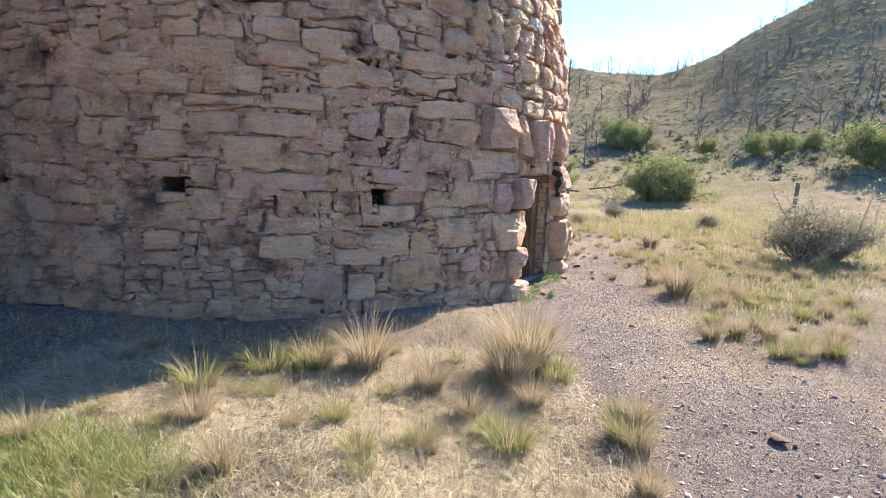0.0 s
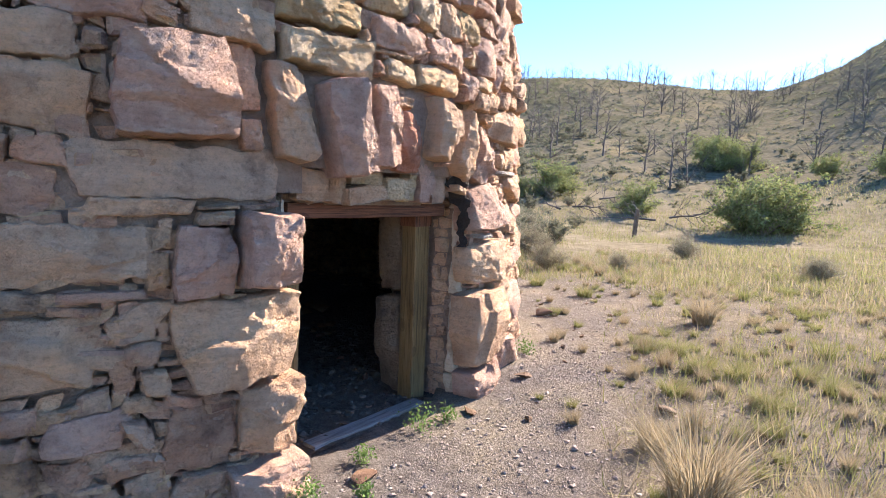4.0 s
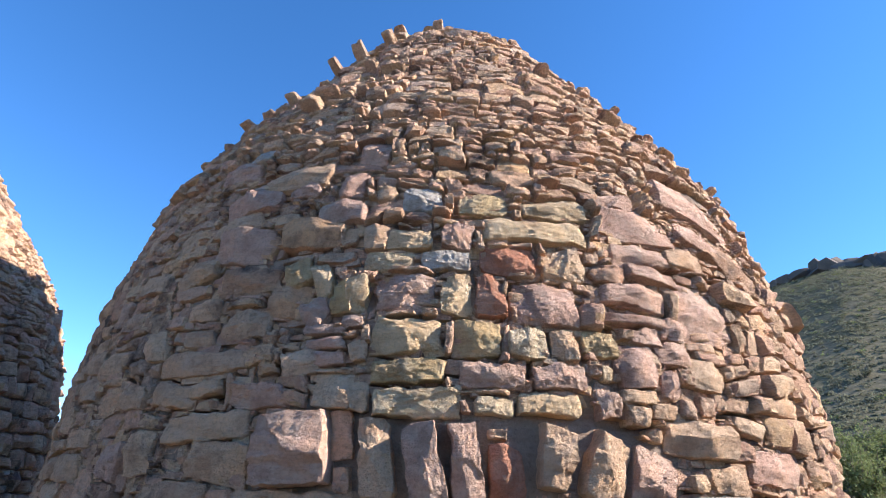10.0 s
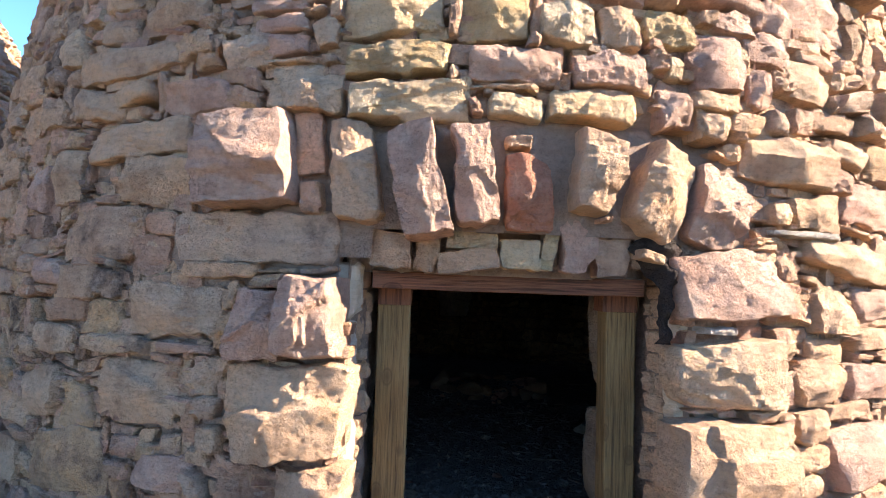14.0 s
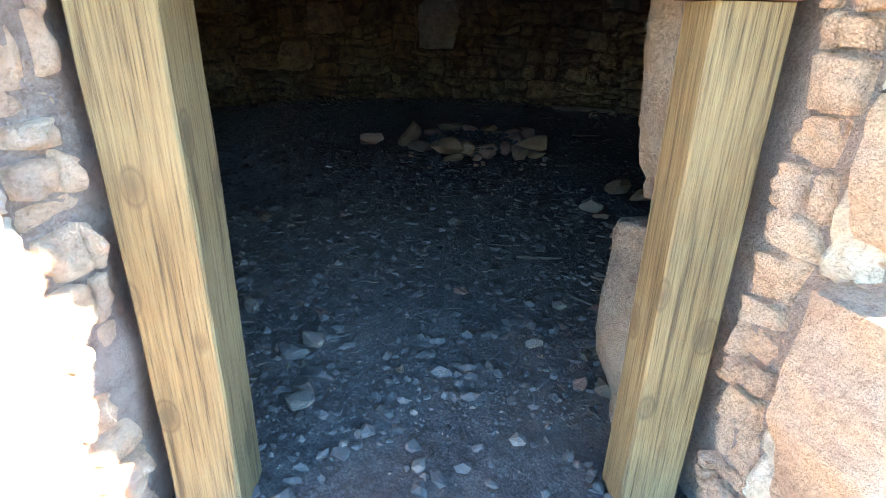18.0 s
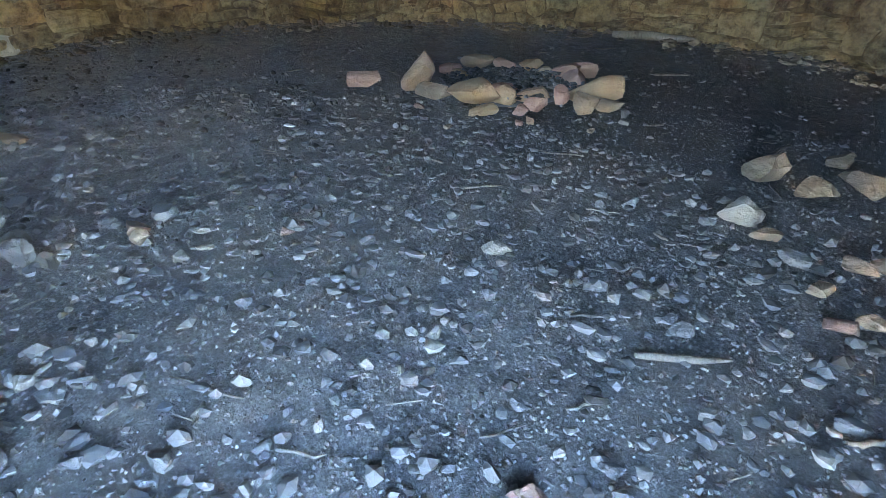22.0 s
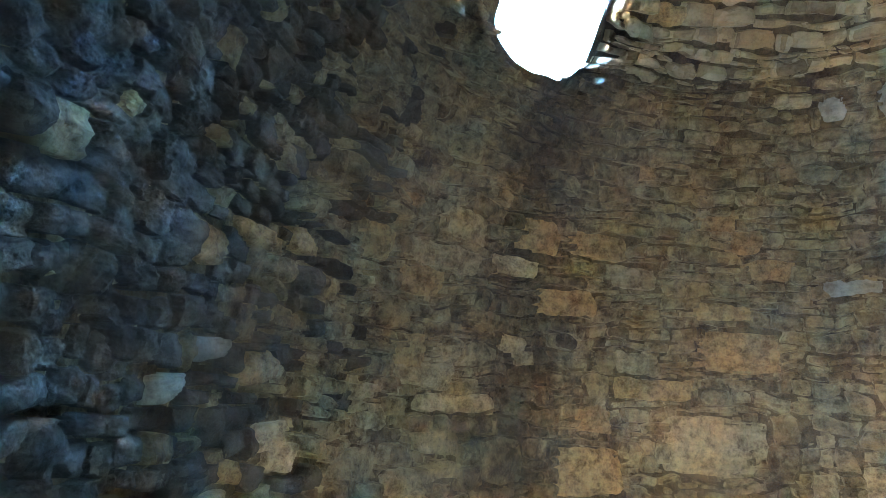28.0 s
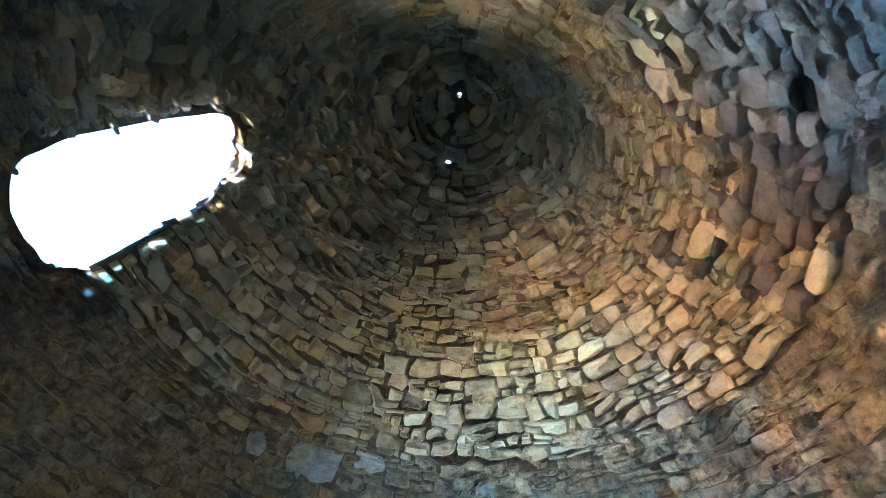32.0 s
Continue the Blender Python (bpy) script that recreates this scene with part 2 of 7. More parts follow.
    nt.links.new(ridge.outputs["Fac"], b0.inputs["Height"])
    b1 = add("ShaderNodeBump", Strength=1.0, Distance=0.10 * bump)
    nt.links.new(b0.outputs[0], b1.inputs["Normal"])
    nt.links.new(pits, b1.inputs["Height"])
    b2 = add("ShaderNodeBump", Strength=1.0, Distance=0.05 * bump)
    nt.links.new(noise_tex(nt, add, pos, 65.0, 5, 0.7), b2.inputs["Height"])
    nt.links.new(b1.outputs[0], b2.inputs["Normal"])
    nt.links.new(b2.outputs[0], bsdf.inputs["Normal"])
    return m


YELL = (0.68, 0.48, 0.29)
MAT_STONE = stone_material("rubble_stone", [(0.0, (0.68, 0.46, 0.285)), (0.2, (0.53, 0.335, 0.225)), (0.38, (0.67, 0.405, 0.28)), (0.52, (0.66, 0.45, 0.275)), (0.66, (0.57, 0.405, 0.295)), (0.8, (0.51, 0.295, 0.205)), (0.93, (0.63, 0.41, 0.225)), (1.0, (0.36, 0.20, 0.15))], dust=(0.58, 0.40, 0.27), soot=0.070)
MAT_PINK = stone_material("pink_sandstone", [(0.0, (0.56, 0.345, 0.26)), (0.5, (0.58, 0.385, 0.29)), (1.0, (0.51, 0.315, 0.24))], dust=(0.60, 0.455, 0.35), soot=-0.040)
MAT_TAN = stone_material("tan_sandstone", [(0.0, (0.63, 0.425, 0.275)), (0.5, (0.58, 0.375, 0.24)), (1.0, (0.65, 0.455, 0.30))], dust=(0.65, 0.47, 0.325), soot=-0.045)
MAT_YELL = stone_material("yellow_sandstone", [(0.0, YELL), (0.4, (0.62, 0.47, 0.29)), (0.7, (0.54, 0.385, 0.20)), (1.0, (0.64, 0.50, 0.34))], dust=(0.62, 0.49, 0.34), soot=-0.08)
MAT_RED = stone_material("red_sandstone", [(0.0, (0.54, 0.24, 0.14)), (1.0, (0.48, 0.22, 0.14))], dust=(0.54, 0.36, 0.25), soot=-0.08)
MAT_GREY = stone_material("grey_stone", [(0.0, (0.45, 0.41, 0.36)), (1.0, (0.52, 0.46, 0.40))], dust=(0.52, 0.46, 0.40), soot=-0.06)
MAT_INNER = stone_material("smoked_stone", [(0.0, (0.346, 0.254, 0.134)), (0.18, (0.234, 0.159, 0.081)), (0.36, (0.391, 0.301, 0.173)), (0.5, (0.173, 0.114, 0.061)), (0.66, (0.324, 0.218, 0.114)), (0.82, (0.285, 0.215, 0.120)), (1.0, (0.140, 0.092, 0.053))], soot=0.04, streak=True, dust=(0.486, 0.369, 0.210), bump=0.8, blotch=0.75)
MAT_PALE_IN = stone_material("pale_inner_stone", [(0.0, (0.383, 0.292, 0.168)), (0.5, (0.415, 0.312, 0.182)), (1.0, (0.350, 0.259, 0.150))], dust=(0.495, 0.380, 0.227), grainy=0.8, bump=0.6, soot=-0.05, blotch=0.75)
MAT_OCHRE_IN = stone_material("ochre_inner_stone", [(0.0, (0.408, 0.276, 0.132)), (1.0, (0.369, 0.237, 0.119))], dust=(0.490, 0.348, 0.182), grainy=0.8, bump=0.6, soot=-0.05, blotch=0.75)
# grey stone, lightened for the doorway skylight on the wall's foot
MAT_GREY_IN = stone_material("grey_inner_stone", [(0.0, (0.448, 0.400, 0.320)), (1.0, (0.384, 0.344, 0.272))], dust=(0.480, 0.432, 0.344), grainy=0.5, bump=0.5, soot=-0.03, blotch=0.4)
# darkened inner stone that carries the shade round the doorway
MAT_DOOR_SHADE = stone_material("shaded_inner_stone", [(0.0, (0.158, 0.123, 0.086)), (0.3, (0.107, 0.081, 0.055)), (0.55, (0.177, 0.137, 0.095)), (0.8, (0.084, 0.063, 0.044)), (1.0, (0.131, 0.100, 0.070))], soot=0.06, dust=(0.158, 0.123, 0.086), bump=0.5, blotch=0.3)
# lightened, warmer version of the inner stone: light on the dome, put into colour
MAT_LIT_DOME = stone_material("lit_dome_stone", [(0.0, (0.517, 0.381, 0.204)), (0.18, (0.299, 0.204, 0.102)), (0.36, (0.558, 0.435, 0.272)), (0.5, (0.224, 0.150, 0.078)), (0.66, (0.490, 0.340, 0.177)), (0.82, (0.422, 0.320, 0.184)), (1.0, (0.190, 0.126, 0.068))], soot=-0.02, dust=(0.503, 0.374, 0.218), bump=0.45)
MAT_MORTAR = stone_material("old_mortar", [(0.0, (0.361, 0.267, 0.206)), (1.0, (0.361, 0.267, 0.206))], bump=0.6, dust=(0.430, 0.327, 0.249))
MAT_MORTAR_IN = stone_material("smoked_mortar", [(0.0, (0.169, 0.116, 0.062)), (1.0, (0.169, 0.116, 0.062))], bump=1.0, soot=0.08, streak=True, dust=(0.230, 0.162, 0.088), blotch=0.7)
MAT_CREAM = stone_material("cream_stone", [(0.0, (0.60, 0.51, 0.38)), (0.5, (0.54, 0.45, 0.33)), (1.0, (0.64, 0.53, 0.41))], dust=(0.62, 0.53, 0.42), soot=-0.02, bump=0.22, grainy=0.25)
# reveal stone behind the posts, its shade put into a darker colour
MAT_REVEAL_SHADE = stone_material("shaded_reveal_stone", [(0.0, (0.30, 0.245, 0.175)), (0.5, (0.26, 0.21, 0.15)), (1.0, (0.33, 0.265, 0.19))], dust=(0.32, 0.26, 0.19), soot=0.06, bump=0.45, grainy=0.5)
HAND = {"b": MAT_STONE, "p": MAT_PINK, "t": MAT_TAN, "y": MAT_YELL, "r": MAT_RED, "g": MAT_GREY}


def wood_material(name, a, b, dark):
    m, nt, bsdf, add = material(name)
    tc = nt.nodes.new("ShaderNodeTexCoord")
    pos = tc.outputs["Object"]
    g = noise_tex(nt, add, pos, 46.0, 7, 0.7, (1.0, 1.0, 0.035))
    base = ramp(nt, [(0.36, dark), (0.44, b), (0.53, a), (0.60, b), (0.68, dark)], g).outputs[0]
    crack = noise_tex(nt, add, pos, 150.0, 5, 0.75, (1.0, 1.0, 0.018))
    base = mixed(nt, add, "MULTIPLY", 0.85, base, ramp(nt, [(0.34, (0.35, 0.33, 0.3)), (0.44, (0.9, 0.9, 0.9)), (0.62, (1.12, 1.12, 1.12))], crack).outputs[0])
    mp = nt.nodes.new("ShaderNodeMapping")
    mp.inputs["Scale"].default_value = (6.0, 6.0, 3.6)
    nt.links.new(pos, mp.inputs[0])
    vor = add("ShaderNodeTexVoronoi", Scale=1.0)
    nt.links.new(mp.outputs[0], vor.inputs["Vector"])
    knot = ramp(nt, [(0.08, (0.75, 0.75, 0.75)), (0.15, (0.35, 0.35, 0.35)), (0.17, (0.7, 0.7, 0.7)), (0.21, (0, 0, 0))], vor.outputs["Distance"]).outputs[0]
    base = mixed(nt, add, "MIX", knot, base, dark)
    blot = ramp(nt, [(0.35, (0.7, 0.66, 0.6)), (0.6, (1.05, 1.05, 1.05))], noise_tex(nt, add, pos, 4.0, 5, 0.6, (1, 1, 0.4))).outputs[0]
    base = mixed(nt, add, "MULTIPLY", 0.8, base, blot)
    nt.links.new(base, bsdf.inputs["Base Color"])
    bsdf.inputs["Roughness"].default_value = 0.8
    bsdf.inputs["Specular IOR Level"].default_value = 0.25
    bp = add("ShaderNodeBump", Strength=1.0, Distance=0.009)
    nt.links.new(g, bp.inputs["Height"])
    nt.links.new(bp.outputs[0], bsdf.inputs["Normal"])
    return m


MAT_POST = wood_material("weathered_post", (0.207, 0.145, 0.066), (0.163, 0.111, 0.049), (0.088, 0.058, 0.028))
MAT_LINTEL = wood_material("red_brown_timber", (0.185, 0.085, 0.048), (0.12, 0.052, 0.03), (0.05, 0.024, 0.016))
MAT_SILL = wood_material("grey_board", (0.26, 0.26, 0.26), (0.20, 0.20, 0.20), (0.11, 0.11, 0.11))
MAT_CHAR = wood_material("burnt_wood", (0.15, 0.13, 0.115), (0.08, 0.07, 0.062), (0.19, 0.165, 0.14))
MAT_OLDPOST = wood_material("old_fence_wood", (0.20, 0.155, 0.115), (0.15, 0.115, 0.085), (0.08, 0.06, 0.045))
MAT_DRIFT = wood_material("dry_branch", (0.130, 0.104, 0.076), (0.101, 0.076, 0.054), (0.058, 0.043, 0.032))


def ground_material():
    m, nt, bsdf, add = material("dry_ground")
    tc = nt.nodes.new("ShaderNodeTexCoord")
    pos = tc.outputs["Object"]
    soil = ramp(nt, [(0.32, (0.12, 0.103, 0.09)), (0.5, (0.185, 0.161, 0.141)), (0.68, (0.26, 0.23, 0.203))], noise_tex(nt, add, pos, 9.0, 9, 0.75)).outputs[0]
    straw = ramp(nt, [(0.25, (0.24, 0.20, 0.135)), (0.5, (0.33, 0.275, 0.19)), (0.75, (0.42, 0.36, 0.26))], noise_tex(nt, add, pos, 16.0, 9, 0.8)).outputs[0]
    near = ramp(nt, [(0.45, (0, 0, 0)), (0.60, (0.6, 0.6, 0.6))], noise_tex(nt, add, pos, 0.55, 6, 0.65)).outputs[0]
    base = mixed(nt, add, "MIX", near, soil, straw)
    speck = ramp(nt, [(0.34, (0.5, 0.48, 0.46)), (0.5, (1, 1, 1)), (0.64, (1.55, 1.5, 1.45))], noise_tex(nt, add, pos, 75.0, 7, 0.8)).outputs[0]
    base = mixed(nt, add, "MULTIPLY", 0.85, base, speck)
    scrub = ramp(nt, [(0.36, (0.145, 0.12, 0.078)), (0.5, (0.22, 0.186, 0.125)), (0.66, (0.31, 0.262, 0.18))], noise_tex(nt, add, pos, 0.9, 12, 0.8)).outputs[0]
    dist = add("ShaderNodeVectorMath", op="LENGTH")
    nt.links.new(pos, dist.inputs[0])
    mr = nt.nodes.new("ShaderNodeMapRange")
    mr.inputs["From Min"].default_value, mr.inputs["From Max"].default_value = 9, 22
    nt.links.new(dist.outputs["Value"], mr.inputs["Value"])
    base = mixed(nt, add, "MIX", mr.outputs[0], base, scrub)
    hill = ramp(nt, [(0.36, (0.085, 0.078, 0.052)), (0.5, (0.135, 0.12, 0.083)), (0.64, (0.20, 0.172, 0.12))], noise_tex(nt, add, pos, 1.6, 12, 0.85)).outputs[0]
    tone = ramp(nt, [(0.38, (0.72, 0.76, 0.66)), (0.5, (1, 1, 1)), (0.62, (1.3, 1.22, 1.05))], noise_tex(nt, add, pos, 0.09, 8, 0.7)).outputs[0]
    hill = mixed(nt, add, "MULTIPLY", 0.9, hill, tone)
    mh = nt.nodes.new("ShaderNodeMapRange")
    mh.inputs["From Min"].default_value, mh.inputs["From Max"].default_value = 32, 55
    nt.links.new(dist.outputs["Value"], mh.inputs["Value"])
    base = mixed(nt, add, "MIX", mh.outputs[0], base, hill)
    nt.links.new(base, bsdf.inputs["Base Color"])
    bsdf.inputs["Roughness"].default_value = 0.97
    bsdf.inputs["Specular IOR Level"].default_value = 0.0
    b1 = add("ShaderNodeBump", Strength=1.0, Distance=0.05)
    calm = add("ShaderNodeMath", op="MULTIPLY_ADD")
    calm.inputs[1].default_value, calm.inputs[2].default_value = -0.95, 1.0
    nt.links.new(mh.outputs[0], calm.inputs[0])
    nt.links.new(calm.outputs[0], b1.inputs["Strength"])
    nt.links.new(noise_tex(nt, add, pos, 38.0, 9, 0.8), b1.inputs["Height"])
    nt.links.new(b1.outputs[0], bsdf.inputs["Normal"])
    return m


def floor_material():
    m, nt, bsdf, add = material("charcoal_earth")
    tc = nt.nodes.new("ShaderNodeTexCoord")
    pos = tc.outputs["Object"]
    base = ramp(nt, [(0.36, (0.042, 0.038, 0.033)), (0.5, (0.112, 0.101, 0.089)), (0.64, (0.20, 0.18, 0.158))], noise_tex(nt, add, pos, 14.0, 9, 0.78)).outputs[0]
    fine = ramp(nt, [(0.36, (0.4, 0.4, 0.4)), (0.5, (1, 1, 1)), (0.62, (2.0, 1.95, 1.9))], noise_tex(nt, add, pos, 110.0, 6, 0.8)).outputs[0]
    base = mixed(nt, add, "MULTIPLY", 0.9, base, fine)
    dust = ramp(nt, [(0.40, (0, 0, 0)), (0.62, (0.6, 0.6, 0.6))], noise_tex(nt, add, pos, 1.2, 5, 0.6)).outputs[0]
    base = mixed(nt, add, "MIX", dust, base, (0.165, 0.131, 0.103))
    # charcoal round the fire ring, with the floor's light fall-off painted in
    off = add("ShaderNodeVectorMath", op="SUBTRACT")
    off.inputs[1].default_value = (-2.1, 11.0, -0.1)
    nt.links.new(pos, off.inputs[0])
    away = add("ShaderNodeVectorMath", op="LENGTH")
    nt.links.new(off.outputs[0], away.inputs[0])
    ragged = add("ShaderNodeMath", op="MULTIPLY_ADD")
    nt.links.new(noise_tex(nt, add, pos, 1.6, 6, 0.7), ragged.inputs[0])
    ragged.inputs[1].default_value = 2.2
    nt.links.new(away.outputs["Value"], ragged.inputs[2])
    reach = nt.nodes.new("ShaderNodeMapRange")
    reach.inputs["From Min"].default_value, reach.inputs["From Max"].default_value = 1.8, 4.8
    reach.inputs["To Min"].default_value, reach.inputs["To Max"].default_value = 0.78, 0.0
    nt.links.new(ragged.outputs[0], reach.inputs["Value"])
    base = mixed(nt, add, "MIX", reach.outputs[0], base, (0.036, 0.027, 0.021))
    nt.links.new(base, bsdf.inputs["Base Color"])
    bsdf.inputs["Roughness"].default_value = 0.95
    bsdf.inputs["Specular IOR Level"].default_value = 0.2
    b1 = add("ShaderNodeBump", Strength=1.0, Distance=0.06)
    nt.links.new(noise_tex(nt, add, pos, 45.0, 9, 0.8), b1.inputs["Height"])
    nt.links.new(b1.outputs[0], bsdf.inputs["Normal"])
    return m


def random_material(name, stops, rough=0.9, translucent=0.0, grain=30.0, bump=0.4, gloss=0.25):
    """Colour by a random value for each loose piece, with grain."""
    m, nt, bsdf, add = material(name)
    geo, info, tc = nt.nodes.new("ShaderNodeNewGeometry"), nt.nodes.new("ShaderNodeObjectInfo"), nt.nodes.new("ShaderNodeTexCoord")
    s = add("ShaderNodeMath", op="ADD")
    nt.links.new(geo.outputs["Random Per Island"], s.inputs[0])
    nt.links.new(info.outputs["Random"], s.inputs[1])
    fr = add("ShaderNodeMath", op="FRACT")
    nt.links.new(s.outputs[0], fr.inputs[0])
    base = ramp(nt, stops, fr.outputs[0]).outputs[0]
    n = noise_tex(nt, add, tc.outputs["Object"], grain, 6, 0.7)
    base = mixed(nt, add, "MULTIPLY", 0.7, base, ramp(nt, [(0.3, (0.65, 0.65, 0.65)), (0.6, (1.1, 1.1, 1.1))], n).outputs[0])
    nt.links.new(base, bsdf.inputs["Base Color"])
    bsdf.inputs["Roughness"].default_value = rough
    bsdf.inputs["Specular IOR Level"].default_value = gloss
    if bump:
        bp = add("ShaderNodeBump", Strength=bump, Distance=0.01)
        nt.links.new(n, bp.inputs["Height"])
        nt.links.new(bp.outputs[0], bsdf.inputs["Normal"])
    if translucent:
        tr = nt.nodes.new("ShaderNodeBsdfTranslucent")
        nt.links.new(base, tr.inputs[0])
        mx = nt.nodes.new("ShaderNodeMixShader")
        mx.inputs[0].default_value = translucent
        nt.links.new(bsdf.outputs[0], mx.inputs[1])
        nt.links.new(tr.outputs[0], mx.inputs[2])
        nt.links.new(mx.outputs[0], nt.nodes["Material Output"].inputs[0])
    return m


MAT_GROUND, MAT_FLOOR = ground_material(), floor_material()
MAT_GRAVEL = random_material("outdoor_gravel", [(0.0, (0.29, 0.23, 0.185)), (0.4, (0.36, 0.295, 0.245)), (0.7, (0.24, 0.19, 0.155)), (1.0, (0.46, 0.39, 0.33))])
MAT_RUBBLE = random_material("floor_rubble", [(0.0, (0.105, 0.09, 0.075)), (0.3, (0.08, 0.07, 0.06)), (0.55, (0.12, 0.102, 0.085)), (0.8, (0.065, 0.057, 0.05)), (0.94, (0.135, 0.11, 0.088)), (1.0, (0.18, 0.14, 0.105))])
MAT_STRAW = random_material("dry_grass", [(0.0, (0.310, 0.249, 0.150)), (0.5, (0.378, 0.314, 0.211)), (1.0, (0.249, 0.198, 0.114))], translucent=0.35, grain=6, bump=0, gloss=0.1)
MAT_GREENISH = random_material("half_green_grass", [(0.0, (0.19, 0.21, 0.065)), (0.45, (0.26, 0.26, 0.10)), (0.75, (0.34, 0.305, 0.15)), (1.0, (0.14, 0.175, 0.05))], translucent=0.35, grain=6, bump=0, gloss=0.1)
MAT_WEED = random_material("green_weed", [(0.0, (0.10, 0.18, 0.05)), (1.0, (0.18, 0.26, 0.08))], translucent=0.35, grain=8, bump=0)
MAT_SAGE = random_material("sagebrush_leaf", [(0.0, (0.27, 0.25, 0.165)), (0.5, (0.35, 0.32, 0.215)), (1.0, (0.21, 0.195, 0.125))], translucent=0.2, grain=5, bump=0, gloss=0.1)
MAT_SCRUB = random_material("hillside_scrub_leaf", [(0.0, (0.144, 0.144, 0.097)), (0.5, (0.187, 0.184, 0.130)), (1.0, (0.115, 0.119, 0.072))], translucent=0.45, grain=5, bump=0, gloss=0.0)
MAT_PALE_STRAW = random_material("bleached_straw", [(0.0, (0.50, 0.43, 0.30)), (0.5, (0.62, 0.55, 0.41)), (1.0, (0.40, 0.33, 0.21))], translucent=0.35, grain=6, bump=0, gloss=0.1)
MAT_SHADE_GRAVEL = random_material("brown_gravel", [(0.0, (0.14, 0.09, 0.07)), (0.5, (0.20, 0.135, 0.105)), (0.85, (0.10, 0.07, 0.058)), (1.0, (0.28, 0.20, 0.16))], gloss=0.1)
MAT_LEAF = random_material("green_leaf", [(0.0, (0.20, 0.23, 0.09)), (0.5, (0.26, 0.285, 0.12)), (1.0, (0.13, 0.155, 0.06))], translucent=0.3, grain=5, bump=0, gloss=0.1)
MAT_STEM = random_material("grey_stem", [(0.0, (0.27, 0.225, 0.165)), (1.0, (0.19, 0.155, 0.115))])


# ============ rubble masonry ============
def lay_rubble(prof, th0, th1, l0, l1, lift, width, rng, thin=99.0):
    """Random rubble in lifts: rectangles (theta0, theta1, l0, l1) between two bearings and two heights."""
    out = []
    l = l0
    while l < l1:
        h = rng.uniform(*lift) * (1.0 if l < 3.4 else 0.62)
        slabs = l > thin        # higher up, thin flat-bedded slabs
        if slabs:
            h = rng.uniform(0.11, 0.24)
        h = min(h, l1 - l + 0.02)
        r = max(0.12, float(np.interp(l + h / 2, prof.l, prof.r)))
        th = th0 + rng.uniform(0, 0.2) / r
        first = th
        while th < first + (th1 - th0) - 0.06 / r:
            w = rng.uniform(*width) * (1.0 if l < 3.4 else 0.8)
            rest = (first + th1 - th0 - th) * r
            if rest - w < 0.16:
                w = rest
            kind = rng.random()
            if slabs and kind < 0.62:
                layers = [1.0]
            elif kind < 0.24 and w > 0.3 and h < 0.42:
                layers = [1.0]
            elif kind < 0.72 or slabs:
                c = rng.uniform(0.34, 0.66)
                layers = [c, 1 - c]
            else:
                c, d = rng.uniform(0.22, 0.4), rng.uniform(0.25, 0.4)
                layers = [c, d, 1 - c - d]
            b = l
            for f in layers:
                t = b + f * h
                cuts = [0.0]
                if w * 1.0 > 2.6 * f * h or (w > 0.5 and rng.random() < 0.5):
                    cuts.append(rng.uniform(0.3, 0.7))
                    if w > 0.75:
                        cuts = [0.0, rng.uniform(0.22, 0.4), rng.uniform(0.55, 0.78)]
                cuts.append(1.0)
                for a, c in zip(cuts, cuts[1:]):
                    out.append((th + a * w / r, th + c * w / r, b, t))
                b = t
            th += w / r
        l += h
    return out


def keep_clear(rects, blocks, r):
    """Cuts the rectangles back from blocks (theta0, theta1, l0, l1), and leaves out what gets too small."""
    out = []
    for q in rects:
        for b in blocks:
            if q is None or q[1] <= b[0] or q[0] >= b[1] or q[3] <= b[2] or q[2] >= b[3]:
                continue
            choices = [(q[0], min(q[1], b[0]), q[2], q[3]), (max(q[0], b[1]), q[1], q[2], q[3]), (q[0], q[1], q[2], min(q[3], b[2])), (q[0], q[1], max(q[2], b[3]), q[3])]
            q = max(choices, key=lambda c: max(0, c[1] - c[0]) * r * max(0, c[3] - c[2]))
            if (q[1] - q[0]) * r < 0.045 or q[3] - q[2] < 0.035:
                q = None
        if q is not None:
            out.append(q)
    return out


def block_shape(seed, n=6):
    """A rough squared block of unit half-size: a cube grid with split, uneven faces."""
    g = np.linspace(-1, 1, n)
    rg = np.random.default_rng(seed)
    v, f = [], []
    for ax in range(3):
        for sg in (-1, 1):
            a, b = np.meshgrid(g, g, indexing="ij")
            p = np.zeros((n, n, 3))
            p[..., ax], p[..., (ax + 1) % 3], p[..., (ax + 2) % 3] = sg, a, b
            q = grid_faces(n, n) + sum(len(k) for k in v)
            v.append(p.reshape(-1, 3))
            f.append(q if sg > 0 else q[:, ::-1])
    v, f = np.concatenate(v), np.concatenate(f)
    for _ in range(7):
        nrm = rg.normal(size=3)
        nrm /= np.linalg.norm(nrm)
        v = v - nrm * np.maximum(v @ nrm - rg.uniform(0.75, 1.15), 0)[:, None]
    v = v + 0.10 * np.stack([vnoise(v * 1.7 + seed, 83 + k) for k in range(3)], -1)
    _, first, where = np.unique(np.round(v, 4), axis=0, return_index=True, return_inverse=True)
    return v[first], where.reshape(-1)[f]


